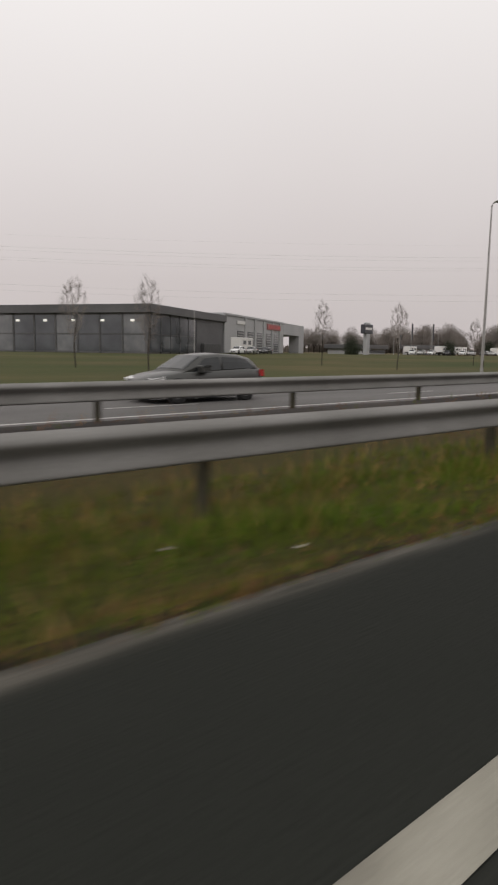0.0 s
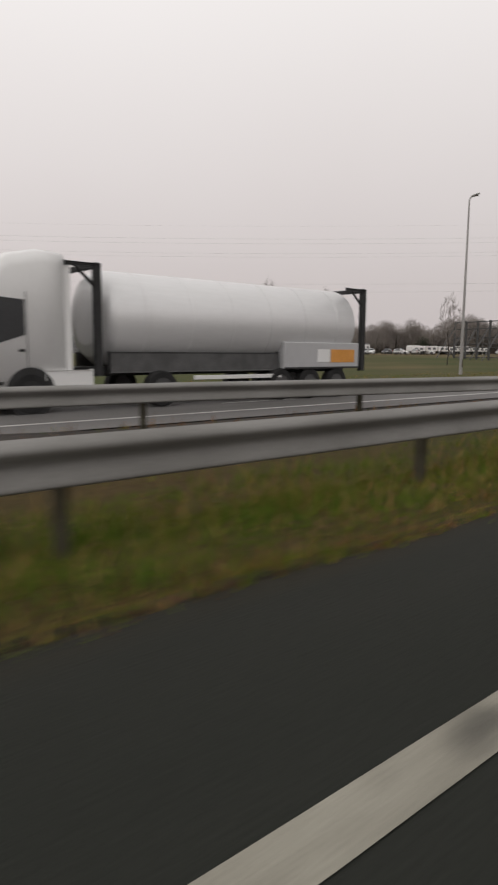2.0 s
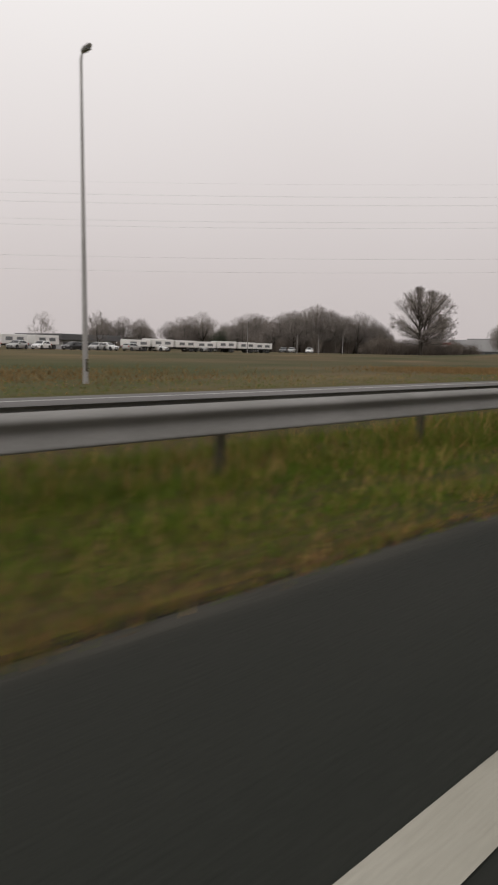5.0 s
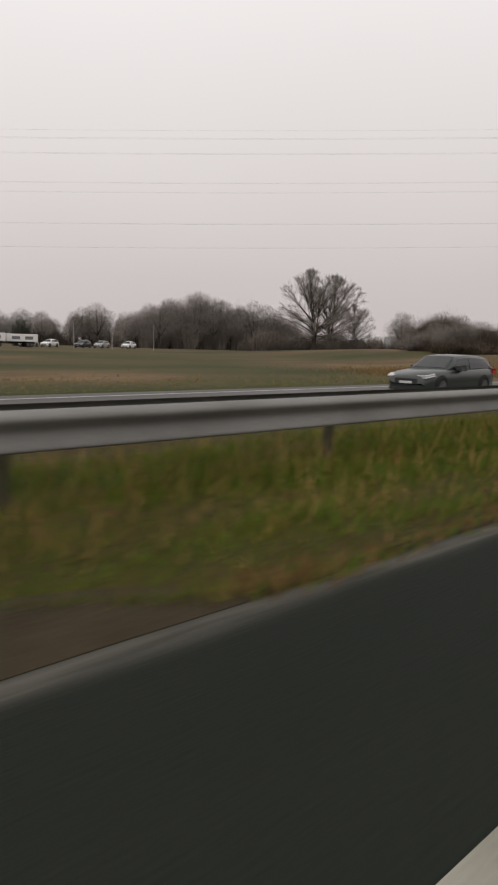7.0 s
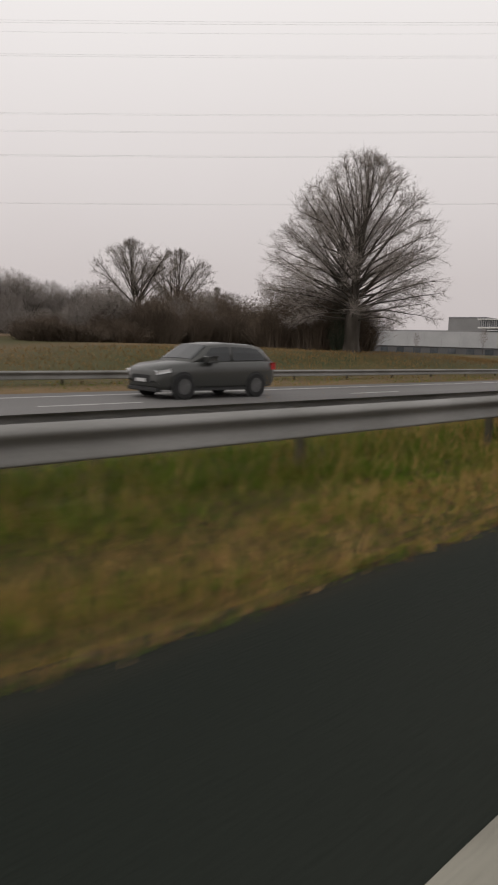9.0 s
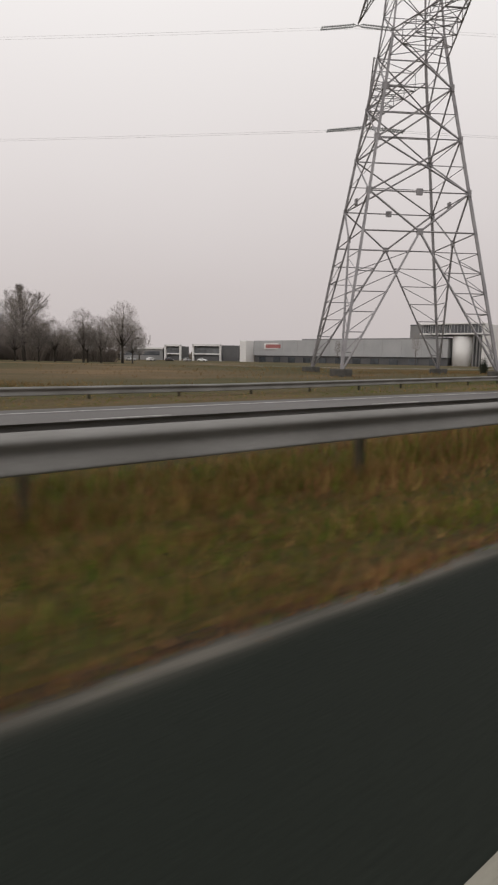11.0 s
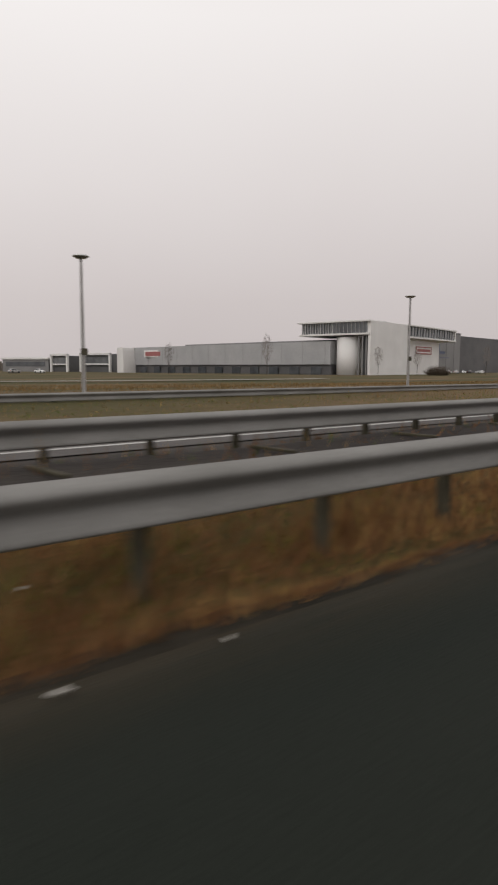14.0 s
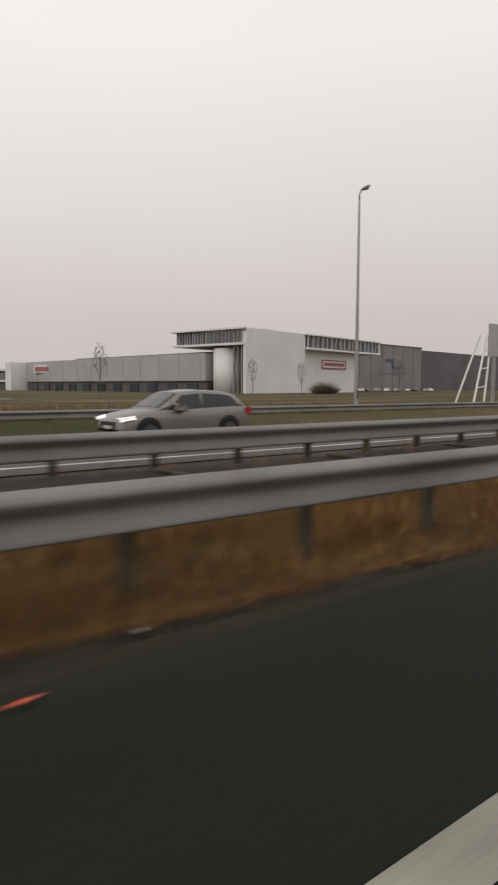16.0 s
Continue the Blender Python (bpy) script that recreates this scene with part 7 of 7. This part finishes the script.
def blades(name, mat, label, x, y, z, height, width, lean, rng):
    """One triangle a blade, each leaning its own way."""
    n_ = len(x)
    a, la = rng.uniform(0, math.tau, n_), rng.uniform(0, math.tau, n_)
    h, w, le = height, width, lean
    co = np.empty((n_, 3, 3), np.float32)
    co[:, 0] = np.stack([x - np.cos(a) * w / 2, y - np.sin(a) * w / 2, z - 0.02], 1)
    co[:, 1] = np.stack([x + np.cos(a) * w / 2, y + np.sin(a) * w / 2, z - 0.02], 1)
    co[:, 2] = np.stack([x + np.cos(la) * h * np.sin(le), y + np.sin(la) * h * np.sin(le), z + h * np.cos(le)], 1)
    me = bpy.data.meshes.new(name)
    me.vertices.add(n_ * 3)
    me.vertices.foreach_set("co", co.ravel())
    me.loops.add(n_ * 3)
    me.loops.foreach_set("vertex_index", np.arange(n_ * 3, dtype=np.int32))
    me.polygons.add(n_)
    me.polygons.foreach_set("loop_start", np.arange(0, n_ * 3, 3, dtype=np.int32))
    me.polygons.foreach_set("loop_total", np.full(n_, 3, dtype=np.int32))
    me.update(calc_edges=True)
    return tagged(part(name, me, mat), label, "grass", kind="stuff")


rng = np.random.default_rng(21)
KNOT_X, KNOT_Y = [k[0] for k in NEAR_RAIL], [k[1] for k in NEAR_RAIL]


# close to the road: dense; behind the rail: thinner, in larger tufts
px, py = rng.uniform(-6, 482, 2600000), rng.uniform(1.4, 6.4, 2600000)
keep = (py > verge_start(px) + rng.normal(0, 0.05, len(px))) & (py < np.interp(px, KNOT_X, KNOT_Y) + 2.5) & ((py < np.interp(px, KNOT_X, KNOT_Y) + 0.6) | (rng.uniform(0, 1, len(px)) < np.where((px > 84) & (px < 356), 0.45, np.where(py < np.interp(px, KNOT_X, KNOT_Y) + 1.6, np.where(px > 356, 0.7, 0.3), 0.03))))
px, py = px[keep], py[keep]
keep = rng.permutation(len(px))[:1250000]
px, py = px[keep], py[keep]
bx_, by_ = rng.uniform(-10, 560, 140000), 3.0 + 7.4 * rng.uniform(0, 1, 140000) ** 1.6
keep = (by_ > np.interp(bx_, KNOT_X, KNOT_Y) + 2.4) & (rng.uniform(0, 1, len(bx_)) < np.where((bx_ > 84) & (bx_ < 356), 1.0, 0.3))
bx_, by_ = bx_[keep], by_[keep]
ox_, oy_ = rng.uniform(-30, 760, 200000), 18.3 + 8.0 * rng.uniform(0, 1, 200000) ** 1.4
ex_, ey_ = rng.uniform(-6, 482, 90000), rng.uniform(0, 1, 90000)
ey_ = verge_start(ex_) + rng.normal(0.02, 0.05, len(ey_))
gx, gy = np.concatenate([px, ex_, bx_, ox_]), np.concatenate([py, ey_, by_, oy_])
grow = np.concatenate([np.ones(len(px) + len(ex_)), np.full(len(bx_), 1.5), np.full(len(ox_), 1.8)])
gz = np.where(gy < 11, np.maximum(median_z(gx, gy), np.where(gy < verge_start(gx) + 0.12, 0.012 - np.maximum(0, gy - 1.9) * 0.03, -1)), 0)
far_z = np.interp(gx, [-2000, 345, 375], [0, 0, 0.45])
gz = np.where(gy > 11, np.interp(gy, [17.95, 18.6, 23.5, 27, 33], [-0.32, -0.27, -0.26, -0.28, -0.2]) + far_z * np.clip((gy - 18.6) / 4.9, 0, 1), gz)
s_share, r_share = growth(gx, np.where(gy > 11, 2.6, gy))
behind = (gy > 4.8) & (gy < 11) & ((gx < 84) | (gx > 356))
r_share = np.where(behind, 0.7, r_share)
s_share = np.where(gy > 11, 0.12, s_share)
r_share = np.where(gy > 11, 0.10, r_share)
pick = rng.uniform(0, 1, len(gx))
tuft = 0.55 + 0.9 * (0.5 + 0.5 * np.sin(gx * 2.1 + 2.0 * np.sin(gy * 3.1))) * (0.5 + 0.5 * np.sin(gy * 4.3 + gx * 1.3))
short = np.clip((gy - np.where(gy < 11, verge_start(gx), 18.0)) / 0.4, 0.55, 1.0)
back_tall = 1.0 + np.where(gx > 360, 0.55, 0.7) * np.clip((gy - 2.1) / 0.4, 0, 1) * (gy < 6.5) * ((gx <= 84) | (gx >= 360)) + 1.5 * np.clip((gy - 3.4) / 0.5, 0, 1) * (gy < 6.5) * (gx > 84) * (gx < 360)
for name, mat, label, sel, h0, h1, wd, tilt in (
        ("green_grass", M_BLADE_GREEN, "short rough green grass on the median", pick > s_share + r_share, 0.05, 0.15, 0.016, 1.05),
        ("straw_grass", M_BLADE_STRAW, "long pale straw-coloured grass on the verge", pick < s_share, 0.10, 0.32, 0.011, 0.8),
        ("rust_grass", M_BLADE_RUST, "matted rust-brown dead grass along the road", (pick >= s_share) & (pick < s_share + r_share), 0.07, 0.24, 0.014, 1.0)):
    k = np.flatnonzero(sel)
    h = (h0 + (h1 - h0) * rng.uniform(0, 1, len(k)) ** 1.4) * tuft[k] * short[k] * back_tall[k] * np.where(gy[k] > 11, 0.75, 1 + 0.35 * (grow[k] - 1))
    blades(name, mat, label, gx[k], gy[k], gz[k], h, wd * grow[k] * rng.uniform(0.6, 1.3, len(k)), rng.uniform(0.1, tilt, len(k)), rng)

# tall dry stands in the field beyond
fx, fy = [], []
for cx, cy, w, d, count in ((241.5, 25.5, 8.5, 4.4, 17000), (250, 30, 16, 5, 6000), (148, 31, 18, 8, 9000), (126, 27, 9, 5, 3000), (192, 29, 12, 7, 12000), (316, 30, 14, 2.5, 5000), (282, 30, 34, 8, 12000), (375, 44, 40, 24, 9000), (420, 46, 40, 24, 9000), (450, 34, 40, 12, 8000)):
    fx.append(rng.normal(cx, w / 2, count))
    fy.append(np.maximum(rng.normal(cy, d / 2, count), 20.5))
fx, fy = np.concatenate(fx), np.concatenate(fy)
fz = np.array([ground_z(u, v) for u, v in zip(fx, fy)])
blades("dry_reeds", M_BLADE_OCHRE, "stand of dry ochre grass in the field", fx, fy, fz, rng.uniform(0.08, 0.30, len(fx)), rng.uniform(0.03, 0.06, len(fx)), rng.uniform(0, 0.9, len(fx)), rng)

# bare earth between asphalt and grass
vv, ff = [], []
nx = 984
for i in range(nx + 1):
    x = -8 + 0.5 * i
    inner = float(verge_start(x)) + 0.10
    outer_ = road_edge(x)
    for u in range(4):
        y = outer_ + (inner - outer_) * u / 3
        vv.append((x, y, 0.0 if u == 0 else 0.002 + 0.02 * abs(noise.noise((x * 2.2, y * 3, 2))) - max(0.0, y - 1.9) * 0.03))
for i in range(nx):
    for u in range(3):
        a = i * 4 + u
        ff.append((a, a + 4, a + 5, a + 1))
tagged(part("verge_earth", mesh_from("verge_earth", vv, ff, True), M_BARE), "dark bare earth between asphalt and grass", "earth", kind="structure")


def spill(x, w, y1, mat, label):
    """Grit washed over the asphalt's edge in a flat lens."""
    v, f = [], []
    m_ = 24
    for i in range(m_ + 1):
        u = i / m_ * 2 - 1
        half = math.sqrt(max(0.0, 1 - u * u))
        e = road_edge(x + u * w)
        for k in range(5):
            q = k / 4
            j = 0.10 * noise.noise((x + u * 5, k * 0.7, 2)) * half
            y = e + (y1 - e) * q * half + j * q
            v.append((x + u * w, y, 0.003 + 0.030 * min(1.0, q * 3) * half + 0.012 * abs(noise.noise((x + u * 9, k * 1.3, 5))) * q))
    for i in range(m_):
        for k in range(4):
            a = 5 * i + k
            f.append((a, a + 5, a + 6, a + 1))
    return tagged(part("grit_patch", mesh_from("grit_patch", v, f, True), mat), label, "grit", kind="structure")


spill(195.9, 3.0, 2.5, M_GRIT, "pale brown grit washed over the road edge")
spill(72.6, 2.2, 2.6, M_BETWEEN, "dark wet earth spilling over the road edge")
spill(273.4, 1.6, 2.6, M_BETWEEN, "dark wet earth spilling over the road edge")
spill(39.0, 5.0, 1.8, M_BETWEEN, "dark wet earth spilling over the road edge")


def scrap(x, y, length, width, mat, label, turn, seed):
    """A small crumpled, folded sheet lying in the grass or on the road."""
    r = random.Random(seed)
    v, f = [], []
    for i in range(5):
        for j in range(3):
            v.append(((i / 4 - 0.5) * length * r.uniform(0.85, 1.1), (j / 2 - 0.5) * width * (1 - 0.5 * abs(i / 2 - 1)) * r.uniform(0.8, 1.2), r.uniform(0, 0.35) * width))
    for i in range(4):
        for j in range(2):
            a = i * 3 + j
            f.append((a, a + 3, a + 4, a + 1))
    bm = bmesh.new()
    me = mesh_from("tmp", v, f)
    bm.from_mesh(me)
    bmesh.ops.solidify(bm, geom=bm.faces, thickness=0.003)
    z = 0.012 if y < 1.5 else float(median_z(x, y)) + 0.06
    return tagged(part("litter_scrap", bm, mat, m=pose(x, y, z, 0, 0, turn)), label, "litter", group="roadside litter")


WHITE_LABEL = "small crumpled white scrap lying in the grass"
for k, (x, y, ln, wd) in enumerate(((1.9, 2.42, 0.10, 0.06), (2.56, 1.9, 0.10, 0.06), (214.4, 1.72, 0.80, 0.10), (188.5, 2.96, 0.14, 0.09), (185.16, 3.1, 0.12, 0.06), (243.3, 3.1, 0.15, 0.07), (367.88, 2.14, 0.12, 0.07), (395.16, 1.67, 0.10, 0.08), (259.42, 1.44, 0.14, 0.05), (277.13, 1.91, 0.2, 0.10), (395.5, 3.0, 0.1, 0.06), (396.0, 1.66, 0.07, 0.05), (452.5, 1.9, 0.08, 0.04))):
    scrap(x, y, ln * 0.7, wd * 0.6, M_SCRAP, WHITE_LABEL, -3 if ln > 0.5 else 25 * k - 30, k)
for k, (x, y) in enumerate(((353.44, 0.49), (437.53, 0.57), (29.82, 1.16))):
    scrap(x, y, 0.05, 0.014, M_SCRAP, "small pale scrap lying on the asphalt", 20 + 5 * k, 20 + k)
scrap(283.03, 0.96, 0.13, 0.06, M_WITHERED, "withered yellow-brown leaf lying on the asphalt", 10, 40)
scrap(282.43, 1.5, 0.08, 0.03, M_WITHERED, "withered yellow-brown leaf at the asphalt's edge", 40, 41)
scrap(451.75, 1.5, 0.13, 0.05, M_SCRAPRED, "torn red plastic scrap at the road edge", 15, 42)
